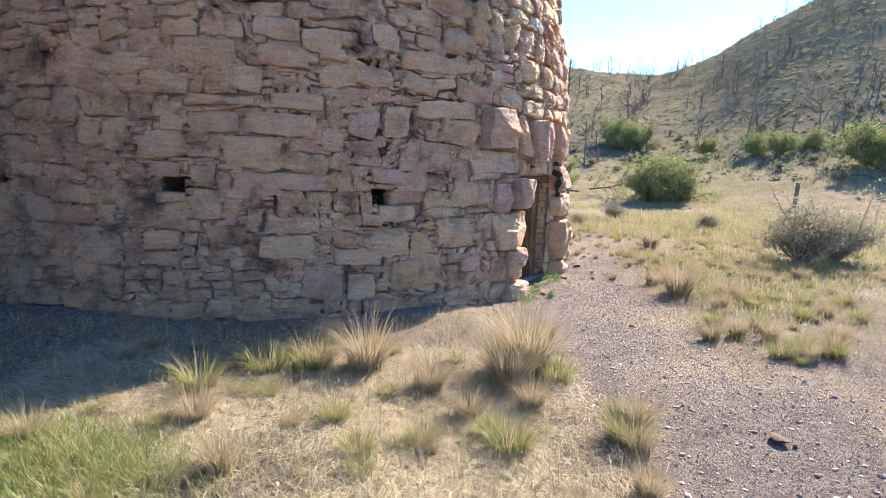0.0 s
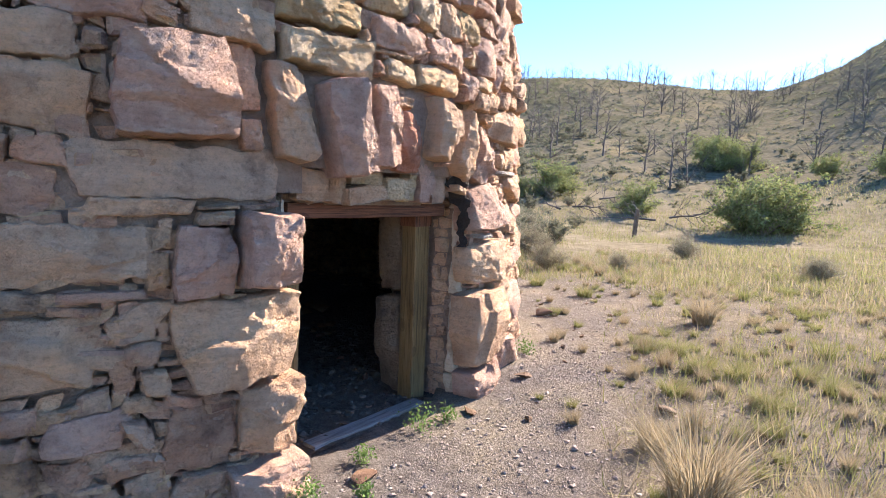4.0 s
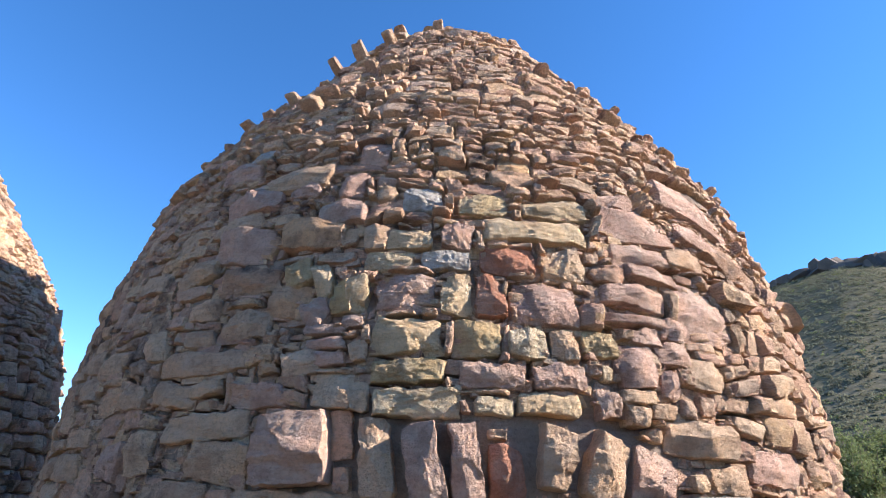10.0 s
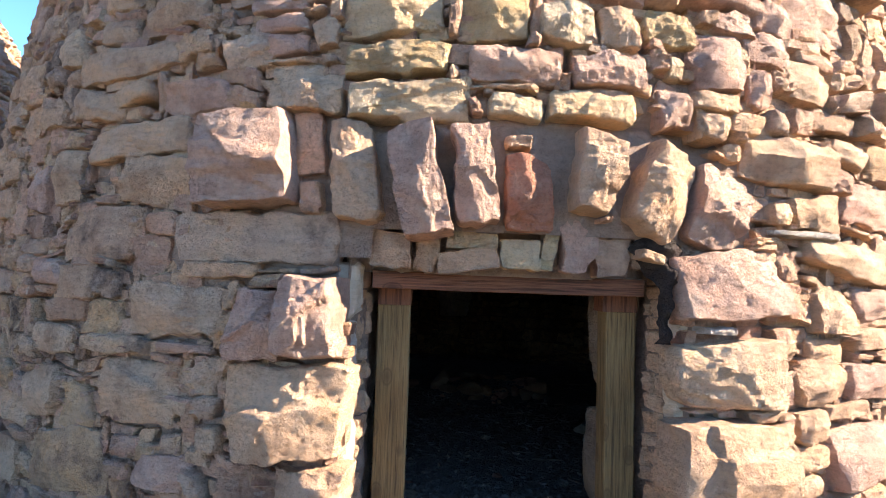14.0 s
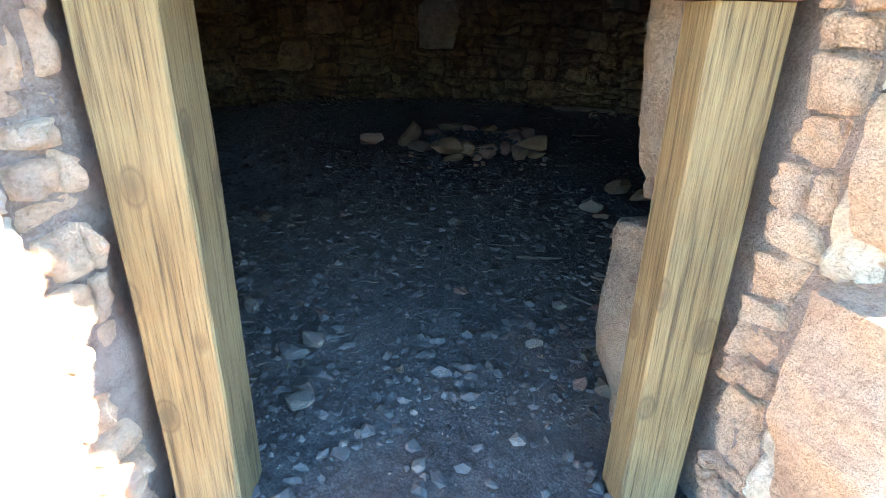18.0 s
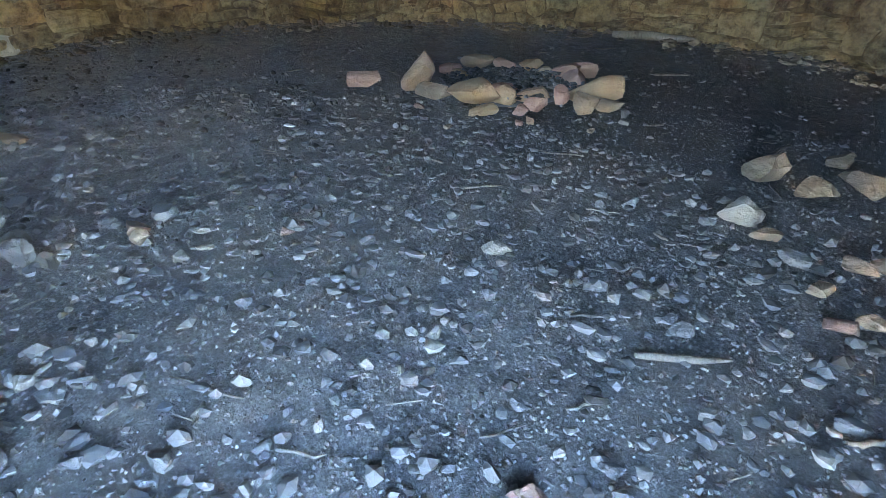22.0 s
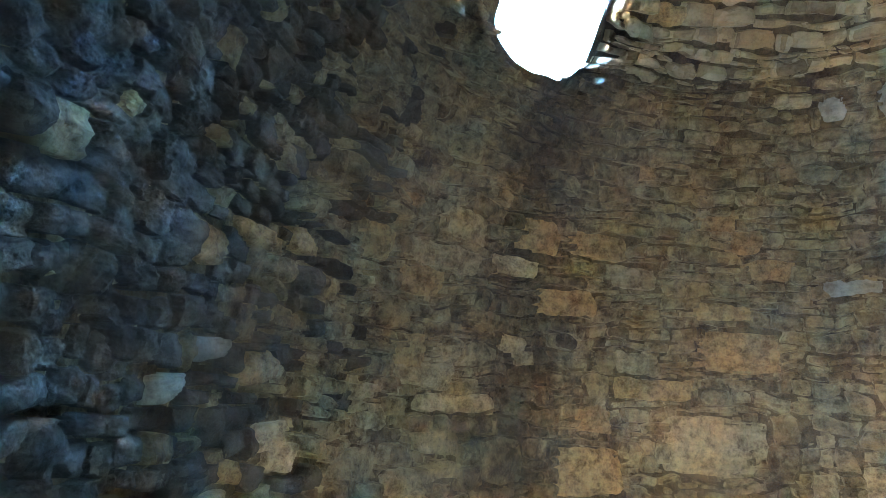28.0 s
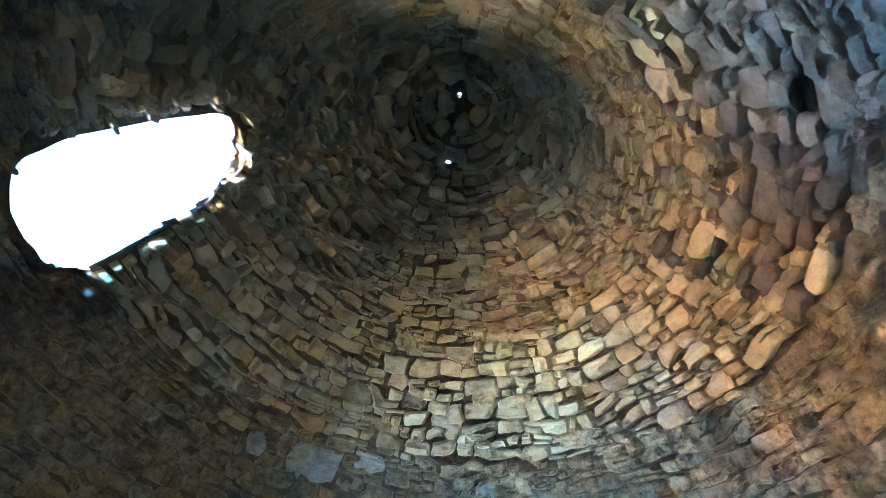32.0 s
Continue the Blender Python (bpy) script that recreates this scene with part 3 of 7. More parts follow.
CALM = {}
EDGE4 = np.array([0, 0.16, 0.84, 1.0])
EDGE7 = np.array([0, 0.07, 0.22, 0.5, 0.78, 0.93, 1.0])
EDGE9 = np.array([0, 0.05, 0.14, 0.28, 0.5, 0.72, 0.86, 0.95, 1.0])
EDGE11 = np.array([0, 0.035, 0.10, 0.20, 0.34, 0.5, 0.66, 0.80, 0.90, 0.965, 1.0])
EDGE17 = np.array([0, 0.02, 0.055, 0.10, 0.16, 0.24, 0.33, 0.42, 0.5, 0.58, 0.67, 0.76, 0.84, 0.90, 0.945, 0.98, 1.0])
EDGE35 = np.concatenate([[0, 0.008, 0.02, 0.035], np.linspace(0.055, 0.945, 27), [0.965, 0.98, 0.992, 1.0]])
EDGE5 = np.array([0, 0.12, 0.5, 0.88, 1.0])


def stones(prof, quads, proud, seed, knots=EDGE7, warp=0.075, rough=0.026, gap=0.005, ragged=1.0, wavy=1.0):
    """Hewn and split stone faces on a wall: quads (n, 4, 2) of theta and l, anticlockwise from the lower left. Gives verts (n, k, 3) and the faces of one."""
    n, k = len(quads), len(knots)
    quads = np.asarray(quads, float)
    rng = np.random.default_rng(seed)
    u = np.concatenate([[0], knots, [1]])
    U, V = np.meshgrid(u, u, indexing="ij")
    ring = np.zeros((k + 2, k + 2))
    ring[0, :] = ring[-1, :] = ring[:, 0] = ring[:, -1] = 1
    U, V, ring = U.ravel(), V.ravel(), ring.ravel()
    lm = quads[..., 1].mean(1)
    r = np.maximum(0.1, np.interp(lm, prof.l, prof.r))
    w = (np.abs(quads[:, 1, 0] - quads[:, 0, 0]) * r)[:, None]
    h = np.abs(quads[:, 3, 1] - quads[:, 0, 1])[:, None]
    # uneven outline: each corner drawn in by its own amount both ways
    mean = quads.mean(1, keepdims=True)
    draw = np.stack([rng.uniform(0, 0.12, (n, 4)) ** 1.4, rng.uniform(0, 0.14, (n, 4)) ** 1.4], -1) * ragged
    quads = quads + (mean - quads) * draw
    cu, cv = 2 * U - 1, 2 * V - 1
    # irregular outline: slanted sides and corners knocked off, by half-planes across the block
    m = np.maximum(np.maximum(np.abs(cu), np.abs(cv)), 1e-6)
    bu, bv = cu / m, cv / m
    sh = np.ones((n, len(U)))
    for sx, sy in ((1, 0), (-1, 0), (0, 1), (0, -1)):
        if sx:
            t = np.clip(rng.normal(0, 0.26, (n, 1)), -0.5, 0.5) * ragged * np.minimum(h / w, 1.2)
            reach = sx * bu + t * bv
        else:
            t = np.clip(rng.normal(0, 0.13, (n, 1)), -0.3, 0.3) * ragged * np.minimum(w / h, 1.6)
            reach = sy * bv + t * bu
        sh = np.minimum(sh, 1 / np.maximum(reach, 1e-3))
    for sx, sy in ((1, 1), (-1, 1), (-1, -1), (1, -1)):
        small = np.minimum(w, h)
        ka = 0.02 + 2 * ragged * rng.uniform(0.02, 0.55, (n, 1)) ** 2.0 * small / w
        kb = 0.02 + 2 * ragged * rng.uniform(0.02, 0.50, (n, 1)) ** 2.0 * small / h
        sh = np.minimum(sh, (1 / ka + 1 / kb - 1) / np.maximum(sx * bu / ka + sy * bv / kb, 1e-3))
    sh = np.maximum(sh, 0.45)
    gu, gv = np.clip(1 - 2 * gap / w, 0.6, 1), np.clip(1 - 2 * gap / h, 0.6, 1)
    uu, vv = 0.5 + 0.5 * cu * sh * gu, 0.5 + 0.5 * cv * sh * gv
    Q = quads[:, :, None, :]
    P = (Q[:, 0] * ((1 - uu) * (1 - vv))[..., None] + Q[:, 1] * (uu * (1 - vv))[..., None] + Q[:, 2] * (uu * vv)[..., None] + Q[:, 3] * ((1 - uu) * vv)[..., None])
    th, l = P[..., 0], P[..., 1]
    calm = 1.0
    for a, b in CALM.get(id(prof), ()):
        calm = calm * (1 - np.exp(-((wrap(th - a) * r[:, None]) ** 2 + (l - b) ** 2) / 0.09))
    warp = warp * calm
    flat = np.stack([th * r[:, None], l, np.full_like(l, seed * 7.3)], -1)
    own = rng.uniform(0, 50, (n, 1, 1))
    if np.any(warp):
        th = th + warp * (vnoise(flat * 2.1, 5) + 0.45 * vnoise(flat * 5.3, 15)) / r[:, None]
        l = l + warp * 0.8 * (vnoise(flat * 2.1 + 40, 6) + 0.5 * vnoise(flat * 4.7 + 40, 16))
    e = (1 - m) * np.minimum(w, h) * 0.6
    rr = np.minimum(rng.uniform(0.004, 0.018, (n, 1)), 0.3 * np.minimum(w, h))
    x = np.clip(e / rr, 0, 1)
    rise = np.sqrt(np.clip(1 - (1 - x) ** 2, 0, 1))
    # split planes: the face is cut by a few tilted planes, as a mason's hammer leaves it
    size = np.minimum(np.minimum(w, h), 0.4)
    face = np.full(th.shape, 9.0)
    for _ in range(5):
        ga, gb = rng.uniform(-1, 1, (n, 1)), rng.uniform(-1, 1, (n, 1))
        c0 = rng.uniform(0.0, 0.12, (n, 1))
        face = np.minimum(face, c0 * size + (ga * cu * 0.25 + gb * cv * 0.24) * size)
    face = np.maximum(face, -0.28 * size)
    # spalls: steps broken off along straight fronts
    wob = 0.050 * vnoise(flat * 7 + own, 18) + 0.009 * vnoise(flat * 22 + own, 19)
    for _ in range(4):
        a = rng.uniform(0, 2 * math.pi, (n, 1))
        past = cu * w / 2 * np.cos(a) + cv * h / 2 * np.sin(a) + wob - rng.uniform(0.0, 0.5, (n, 1)) * size
        face = face - np.clip(past * rng.uniform(0.8, 3.0, (n, 1)), 0, rng.uniform(0.02, 0.09, (n, 1)) * size)
    face = face + 0.05 * size
    depth = np.clip(proud / 0.06, 0.5, 1.3)[:, None]
    off = proud[:, None] * np.where(proud[:, None] > 0, 0.30 + 0.70 * rise, 1.0) + face * depth * (0.35 + 0.65 * rise) * 0.7
    off = off + rough * (0.40 * vnoise(flat * 6 + own, 7) * rise + 0.42 * vnoise(flat * 14 + own, 8) + 0.75 * (0.35 - np.abs(vnoise(flat * 29 + own, 11))) + 0.30 * vnoise(flat * 62 + own, 17))
    beds = flat * np.array([3.0, 30.0, 1.0]) + own
    off = off + rough * 0.30 * vnoise(beds, 12)
    thin = np.clip(size / 0.2, 0.3, 1)
    edge = 0.018 * thin * wavy * vnoise(flat * 9 + own, 9) + 0.009 * thin * wavy * vnoise(flat * 25 + own, 13)
    fade = np.abs(cu) ** 2
    th = th + edge * fade / r[:, None]
    l = l + (0.018 * thin * wavy * vnoise(flat * 9 + own + 9, 10) + 0.009 * thin * wavy * vnoise(flat * 25 + own + 9, 14)) * np.abs(cv) ** 2
    off = np.where(ring > 0, np.minimum(-0.11, proud[:, None] - 0.09), off)
    return prof.at(th, l, off), grid_faces(k + 2, k + 2)


def rect_quads(rects, rng, jit=0.014, r=RREF):
    q = np.array([[(a, c), (b, c), (b, d), (a, d)] for a, b, c, d in rects], float)
    q[..., 0] += rng.uniform(-jit, jit, q.shape[:2]) / r
    q[..., 1] += rng.uniform(-jit, jit, q.shape[:2])
    return q


def joined(name, verts, faces, mats, parent, label, mat_index=None):
    n, k = verts.shape[:2]
    f = (faces[None] + (np.arange(n) * k)[:, None, None]).reshape(-1, faces.shape[1])
    mi = None if mat_index is None else np.repeat(mat_index, len(faces))
    ob = part(name, mesh_np(name, verts.reshape(-1, 3), f, True, mats, mi, 25), None, parent)
    return tagged(ob, label, kind="stuff")


def flip(faces, side):
    return faces if side > 0 else faces[:, ::-1]


# two chinks of daylight near the crown: a point in each and the way it runs
LEAKS = [((-3.30, 9.96, 7.95), tuple(Vector((-3.6, 1.98, 5.95)).normalized())), ((-2.60, 9.50, 8.10), tuple(Vector((-2.9, 1.5, 6.1)).normalized()))]


def clear_of_leaks(prof, rects):
    out = []
    for r4 in rects:
        c = np.array(prof.at(np.array((r4[0] + r4[1]) / 2), np.array((r4[2] + r4[3]) / 2), 0.0))
        ok = True
        for p, d in LEAKS:
            w = c - np.array(p)
            ok &= np.linalg.norm(w - (w @ np.array(d)) * np.array(d)) > 0.09 or abs(w @ np.array(d)) > 1.8
        if ok:
            out.append(r4)
    return out


def shell(prof, off, cut, seed, nth=380, dl=0.07, l0=-0.5):
    """The rough core face of a wall of revolution, without the cells for which cut(th, l) holds."""
    ls = np.arange(l0, prof.top, dl)
    ls = np.append(ls, prof.top)
    ths = np.linspace(-math.pi, math.pi, nth, endpoint=False) + DOOR
    TH, L = np.meshgrid(ths, ls, indexing="ij")
    flat = np.stack([np.cos(TH) * 4.5, np.sin(TH) * 4.5, L], -1)
    deep = 0.0 if prof.side > 0 else -0.045 * np.clip((L - 2.3) / 1.0, 0, 1)
    pits = np.clip(2.4 * vnoise(flat * 3.7, seed + 2) - 0.45, 0, 1) * np.clip(wrap(TH - DOOR) ** 2 * 40 + np.abs(L - 1.6) - 0.2, 0, 1)
    v = prof.at(TH, L, off + deep + 0.016 * vnoise(flat * 6, seed) + 0.016 * vnoise(flat * 2, seed + 1) - 0.09 * pits)
    f = grid_faces(nth, len(ls), True)
    mid_th = TH.ravel()[f[:, 0]] + math.pi / nth
    mid_l = L.ravel()[f].mean(1)
    f = f[~cut(mid_th, mid_l)]
    mid = v.reshape(-1, 3)[f].mean(1)
    for p, d in LEAKS:
        w = mid - np.array(p)
        away = np.linalg.norm(w - np.outer(w @ np.array(d), np.array(d)), axis=1)
        f = f[(away > 0.07) | (np.abs(w @ np.array(d)) > 1.8)]
        mid = v.reshape(-1, 3)[f].mean(1)
    return v.reshape(-1, 3), flip(f, prof.side)


def wrap(a):
    return (a + math.pi) % (2 * math.pi) - math.pi


DOOR_L, DOOR_R, DOOR_TOP = -0.79, 0.86, 1.46     # the gap in the masonry, along the wall from the doorway's middle


def door_cut(th, l):
    s = wrap(th - DOOR) * RREF
    return (s > DOOR_L - 0.03) & (s < DOOR_R + 0.03) & (l < DOOR_TOP)


def front_cut(th, l):
    """The doorway on the outer face, with the pocket between lintel and arch stones."""
    s = wrap(th - DOOR) * RREF
    return door_cut(th, l) | ((s > -0.72) & (s < 0.64) & (l < 1.62))


def hole_gauge(th, z, prof_r):
    """Under 1 inside the charging hole: an upright, roughly squared oval that leans a little."""
    x = wrap(th - HOLE_TH) * prof_r
    y = z - HOLE_Z
    x = x - 0.10 * y
    return (np.abs(x) / 0.63) ** 3.2 + (np.abs(y) / np.where(y < 0, 0.68, 0.88)) ** 3.2


def hole_cut(prof, grow=1.0):
    def f(th, l):
        r, z = np.interp(l, prof.l, prof.r), np.interp(l, prof.l, prof.z)
        return hole_gauge(th, z, 2.75) < grow
    return f


def wide_cut(prof):
    """The hole on the outer face, where it is broken out wider."""
    def f(th, l):
        z = np.interp(l, prof.l, prof.z)
        y = (z - HOLE_Z - 0.42) / 1.25
        x = (wrap(th - HOLE_TH) * 2.9 + 0.26 - 0.10 * y) / 1.5
        return (np.abs(x) / 0.63) ** 3.2 + (np.abs(y) / np.where(y < 0, 0.68, 0.88)) ** 3.2 < 1
    return f


def both_cut(prof):
    h = wide_cut(prof) if prof.side > 0 else hole_cut(prof, 1.0)
    d = front_cut if prof.side > 0 else door_cut
    return lambda th, l: d(th, l) | h(th, l)


VENTS = [(radians(-63.8), 1.14), (radians(-87.7), 1.21), (radians(-112), 1.2), (radians(-4), 1.05), (radians(20), 1.1)]
PUTLOGS = [(radians(a), l) for a, l in ((-167.8, 0.65), (169.8, 0.56), (140.9, 0.52), (121.8, 0.47), (-150, 0.7), (-128, 0.68), (98, 0.5), (136.4, 0.82), (121.9, 0.83), (117.0, 0.46))]
CALM[id(OUT)], CALM[id(INN)] = VENTS, PUTLOGS


def pierced(prof, holes, w, h):
    """A test for the cells of a wall that its vents or putlog holes pass through."""
    def f(th, l):
        out = np.zeros(np.shape(th), bool)
        for a, b in holes:
            out |= (np.abs(wrap(th - a)) * prof.r[300] < w) & (np.abs(l - b) < h)
        return out
    return f


def socket(prof, th, l, w, h, deep, mat, label):
    """The rough-sided hole behind a vent or a putlog: an open box into the wall, closed at its end."""
    c = [(-1, -1), (1, -1), (1, 1), (-1, 1)]
    v = [tuple(prof.at(th + sx * w / 4.3, l + sy * h, -d)) for d in (0.02, deep) for sx, sy in c]
    f = [(0, 1, 5, 4), (1, 2, 6, 5), (2, 3, 7, 6), (3, 0, 4, 7), (4, 5, 6, 7)]
    me = bpy.data.meshes.new("vent")
    me.from_pydata(v, [], f)
    part("vent", me, mat, kiln, label)


kiln = thing("charcoal_kiln", "beehive charcoal kiln of pink and buff rubble stone", "kiln", pose(0, 0, 0))
cut_out, cut_in = both_cut(OUT), both_cut(INN)
hole_v, hole_p = pierced(OUT, VENTS, 0.10, 0.08), pierced(INN, PUTLOGS, 0.055, 0.055)
v, f = shell(OUT, -0.03, lambda th, l: cut_out(th, l) | hole_v(th, l), 21)
outer_wall = part("outer_wall", mesh_np("outer_wall", v, f), MAT_MORTAR, kiln, "grey-brown lime mortar between the stones")
TH, L = np.meshgrid(DOOR + np.linspace(-0.86, 0.78, 40) / RREF, np.linspace(1.40, 1.82, 14), indexing="ij")
p3 = np.stack([TH * RREF, L, 0 * L], -1)
pocket = OUT.at(TH, L, -0.185 + 0.02 * vnoise(p3 * 9, 22) + 0.012 * vnoise(p3 * 25, 23))
part("arch_pocket", mesh_np("arch_pocket", pocket, grid_faces(40, 14)), MAT_MORTAR, kiln, "mortar packed between lintel and arch stones")
MAT_TAR = stone_material("black_tar", [(0.0, (0.035, 0.028, 0.024)), (1.0, (0.05, 0.038, 0.03))], bump=0.8, soot=0.1, dust=(0.10, 0.075, 0.055))
TH, L = np.meshgrid(np.linspace(-1, 1, 14), np.linspace(1.10, 1.62, 40), indexing="ij")
wide = 0.055 + 0.025 * np.sin(L * 9.0) + 0.03 * np.clip((L - 1.3) / 0.2, 0, 1) - 0.05 * np.clip((1.1 - L) / 0.2, 0, 1)
p3 = np.stack([TH * 0.1, L, 0 * L], -1)
wide = wide * (1 + 0.9 * vnoise(np.stack([TH * 0.02, L * 9, 0 * L], -1), 26))
tar = OUT.at(DOOR + (0.735 + 0.03 * np.sin(L * 6) + TH * wide) / RREF, L, 0.004 - 0.05 * np.abs(TH) ** 3 + 0.05 * vnoise(p3 * 14, 24) + 0.025 * vnoise(p3 * 40, 25))
part("tar_streak", mesh_np("tar_streak", tar, grid_faces(14, 40)), MAT_TAR, kiln, "black tar streak beside the door frame")
for th, l in VENTS:
    socket(OUT, th, l, 0.14, 0.12, 0.5, MAT_MORTAR, "vent hole in the wall")
for th, l in PUTLOGS:
    socket(INN, th, l, 0.09, 0.09, 0.3, MAT_MORTAR_IN, "small dark putlog hole")
v, f = shell(INN, -0.034, lambda th, l: cut_in(th, l) | hole_p(th, l), 31)
inner_wall = part("inner_wall", mesh_np("inner_wall", v, f), MAT_MORTAR_IN, kiln, "brown smoke-stained inner mortar")

# hand-laid stones round the doorway: along the wall, height, width, height, lean, how proud, colour
ARCH = [(-1.01, 2.00, 0.17, 0.34, 4, 0.02, "b"), (-0.77, 1.86, 0.25, 0.54, 9, 0.10, "t"), (-0.46, 1.81, 0.24, 0.54, 12, 0.17, "p"), (-0.21, 1.86, 0.215, 0.50, 8, 0.16, "p"),
        (0.06, 1.77, 0.26, 0.37, 0, 0.07, "r"), (0.37, 1.89, 0.24, 0.44, -14, 0.14, "t"), (0.72, 1.83, 0.33, 0.47, -28, 0.12, "t"), (1.06, 1.76, 0.36, 0.42, -14, 0.08, "p")]
FILL = [(-0.6, 1.5, 0.216, 0.19, 0, -0.05, 't'), (-0.43, 1.52, 0.14, 0.224, 0, -0.08, 't'), (-0.22, 1.465, 0.324, 0.112, 3, -0.04, 't'), (-0.2, 1.565, 0.281, 0.101, 0, -0.08, 'y'), (0.03, 1.5, 0.205, 0.168, 0, -0.04, 'y'), (0.18, 1.54, 0.097, 0.258, -8, -0.05, 'y'), (0.32, 1.55, 0.194, 0.28, -3, -0.04, 'p'), (0.52, 1.52, 0.205, 0.213, 0, -0.07, 'b')]
JAMB_R = [(1.10, 1.39, 0.72, 0.36, 2, 0.10, "p"), (1.00, 1.17, 0.18, 0.05, 0, 0.09, "g"), (1.08, 0.96, 0.62, 0.36, 1, 0.12, "t"), (1.06, 0.46, 0.66, 0.60, -2, 0.17, "t"), (1.06, 0.03, 0.54, 0.28, 3, 0.14, "p"), (1.62, 0.12, 0.60, 0.29, -4, 0.14, "p")]
JAMB_L = [(-0.93, 1.18, 0.28, 0.42, 1, 0.26, "p"), (-1.21, 1.13, 0.28, 0.36, 0, 0.15, "p"), (-1.05, 0.74, 0.64, 0.46, 1, 0.16, "t"), (-0.90, 0.32, 0.36, 0.40, 0, 0.14, "t"), (-0.92, -0.02, 0.42, 0.26, 2, 0.16, "p"), (-1.24, 0.30, 0.34, 0.36, 0, 0.05, "b")]
FLANK = [(-1.32, 1.91, 0.54, 0.46, 3, 0.20, "p"), (-1.30, 1.54, 0.96, 0.27, 0, 0.03, "b"), (-1.90, 1.83, 0.56, 0.28, -6, 0.05, "t"), (-1.73, 1.18, 0.62, 0.28, 2, 0.06, "t"), (-1.91, 0.76, 0.60, 0.34, 0, 0.06, "t"), (-2.06, 2.05, 0.82, 0.21, 4, 0.06, "t"),
         (-1.06, 2.27, 0.42, 0.27, 0, 0.06, "t"), (-1.66, 2.25, 0.50, 0.18, -3, 0.06, "p"), (-1.37, 2.47, 0.29, 0.18, 5, 0.06, "b"), (-1.46, 1.38, 0.47, 0.09, 0, 0.04, "b")]
COURSES = [(-0.54, 2.21, 0.66, 0.21, 2, 0.07, "y"), (-0.02, 2.20, 0.28, 0.13, -6, 0.05, "y"), (0.36, 2.22, 0.50, 0.16, 1, 0.06, "y"), (-0.60, 2.41, 0.56, 0.18, 0, 0.07, "y"), (-0.04, 2.40, 0.50, 0.19, 0, 0.06, "p"), (0.45, 2.41, 0.40, 0.18, 2, 0.06, "p"),
           (-0.62, 2.66, 0.55, 0.29, 0, 0.08, "y"), (-0.13, 2.64, 0.36, 0.27, 0, 0.06, "y"), (0.23, 2.63, 0.29, 0.22, 0, 0.07, "y"), (0.50, 2.63, 0.22, 0.22, 0, 0.05, "t"), (0.77, 2.66, 0.30, 0.19, 2, 0.05, "y")]
UPPER = [(-0.66, 2.99, 0.47, 0.32, 0, 0.06, "p"), (-0.28, 2.98, 0.24, 0.33, 0, 0.07, "y"), (-0.02, 2.98, 0.24, 0.37, 0, 0.07, "r"), (0.39, 2.93, 0.54, 0.36, 0, 0.06, "p"), (-0.80, 3.26, 0.40, 0.16, 0, 0.05, "y"), (-0.35, 3.26, 0.41, 0.18, 0, 0.05, "g"),
         (0.12, 3.28, 0.48, 0.26, 0, 0.06, "r"), (0.58, 3.28, 0.38, 0.34, 0, 0.06, "t"), (-0.65, 3.45, 0.38, 0.20, 0, 0.05, "y"), (-0.27, 3.48, 0.28, 0.25, 0, 0.06, "p"), (0.39, 3.57, 0.94, 0.22, 0, 0.06, "y"), (-0.56, 3.83, 0.38, 0.26, 0, 0.05, "g"), (-0.06, 3.80, 0.48, 0.22, 0, 0.05, "y"), (0.56, 3.82, 0.64, 0.26, 0, 0.06, "y")]
# further single stones: the shaded flank, beside the doorway and up the front
SHADED_1 = [(-4.49, 2.39, 0.62, 0.29, 0, 0.05, 't'), (-4.13, 2.19, 0.37, 0.25, -8, 0.05, 't'), (-3.78, 2.42, 0.53, 0.25, 0, 0.05, 't'), (-3.84, 2.65, 0.47, 0.22, 0, 0.05, 't'), (-3.43, 2.58, 0.4, 0.24, 0, 0.05, 't'), (-4.41, 1.79, 0.5, 0.23, 0, 0.05, 't'), (-4.34, 1.98, 0.64, 0.1, 0, 0.05, 't'), (-3.66, 2.01, 0.53, 0.17, 0, 0.05, 't'), (-3.8, 1.79, 0.72, 0.22, 0, 0.06, 't'), (-4.06, 1.52, 0.59, 0.35, 0, 0.05, 't'), (-4.86, 1.57, 0.47, 0.28, 0, 0.05, 't'), (-4.51, 1.3, 0.23, 0.17, 0, 0.04, 't'), (-4.85, 1.34, 0.33, 0.15, 0, 0.05, 'p')]
SHADED_2 = [(-4.48, 1.03, 0.29, 0.3, 0, 0.04, 't'), (-4.03, 1.22, 0.45, 0.24, 0, 0.03, 'b'), (-3.71, 0.85, 0.54, 0.17, 0, 0.05, 't'), (-3.76, 0.64, 0.56, 0.25, 0, 0.05, 't'), (-4.29, 0.76, 0.39, 0.18, 0, 0.03, 'b'), (-4.13, 0.48, 0.35, 0.13, 0, 0.04, 'b'), (-4.22, 2.6, 0.18, 0.17, 0, 0.04, 't'), (-4.71, 2.6, 0.34, 0.15, 0, 0.04, 't'), (-4.84, 2.11, 0.48, 0.22, 0, 0.05, 't'), (-4.78, 1.76, 0.26, 0.15, 0, 0.04, 't'), (-2.8, 2.67, 0.31, 0.28, 0, 0.06, 't'), (-2.31, 2.7, 0.33, 0.15, 0, 0.05, 't'), (-1.89, 2.79, 0.46, 0.28, 0, 0.05, 't')]
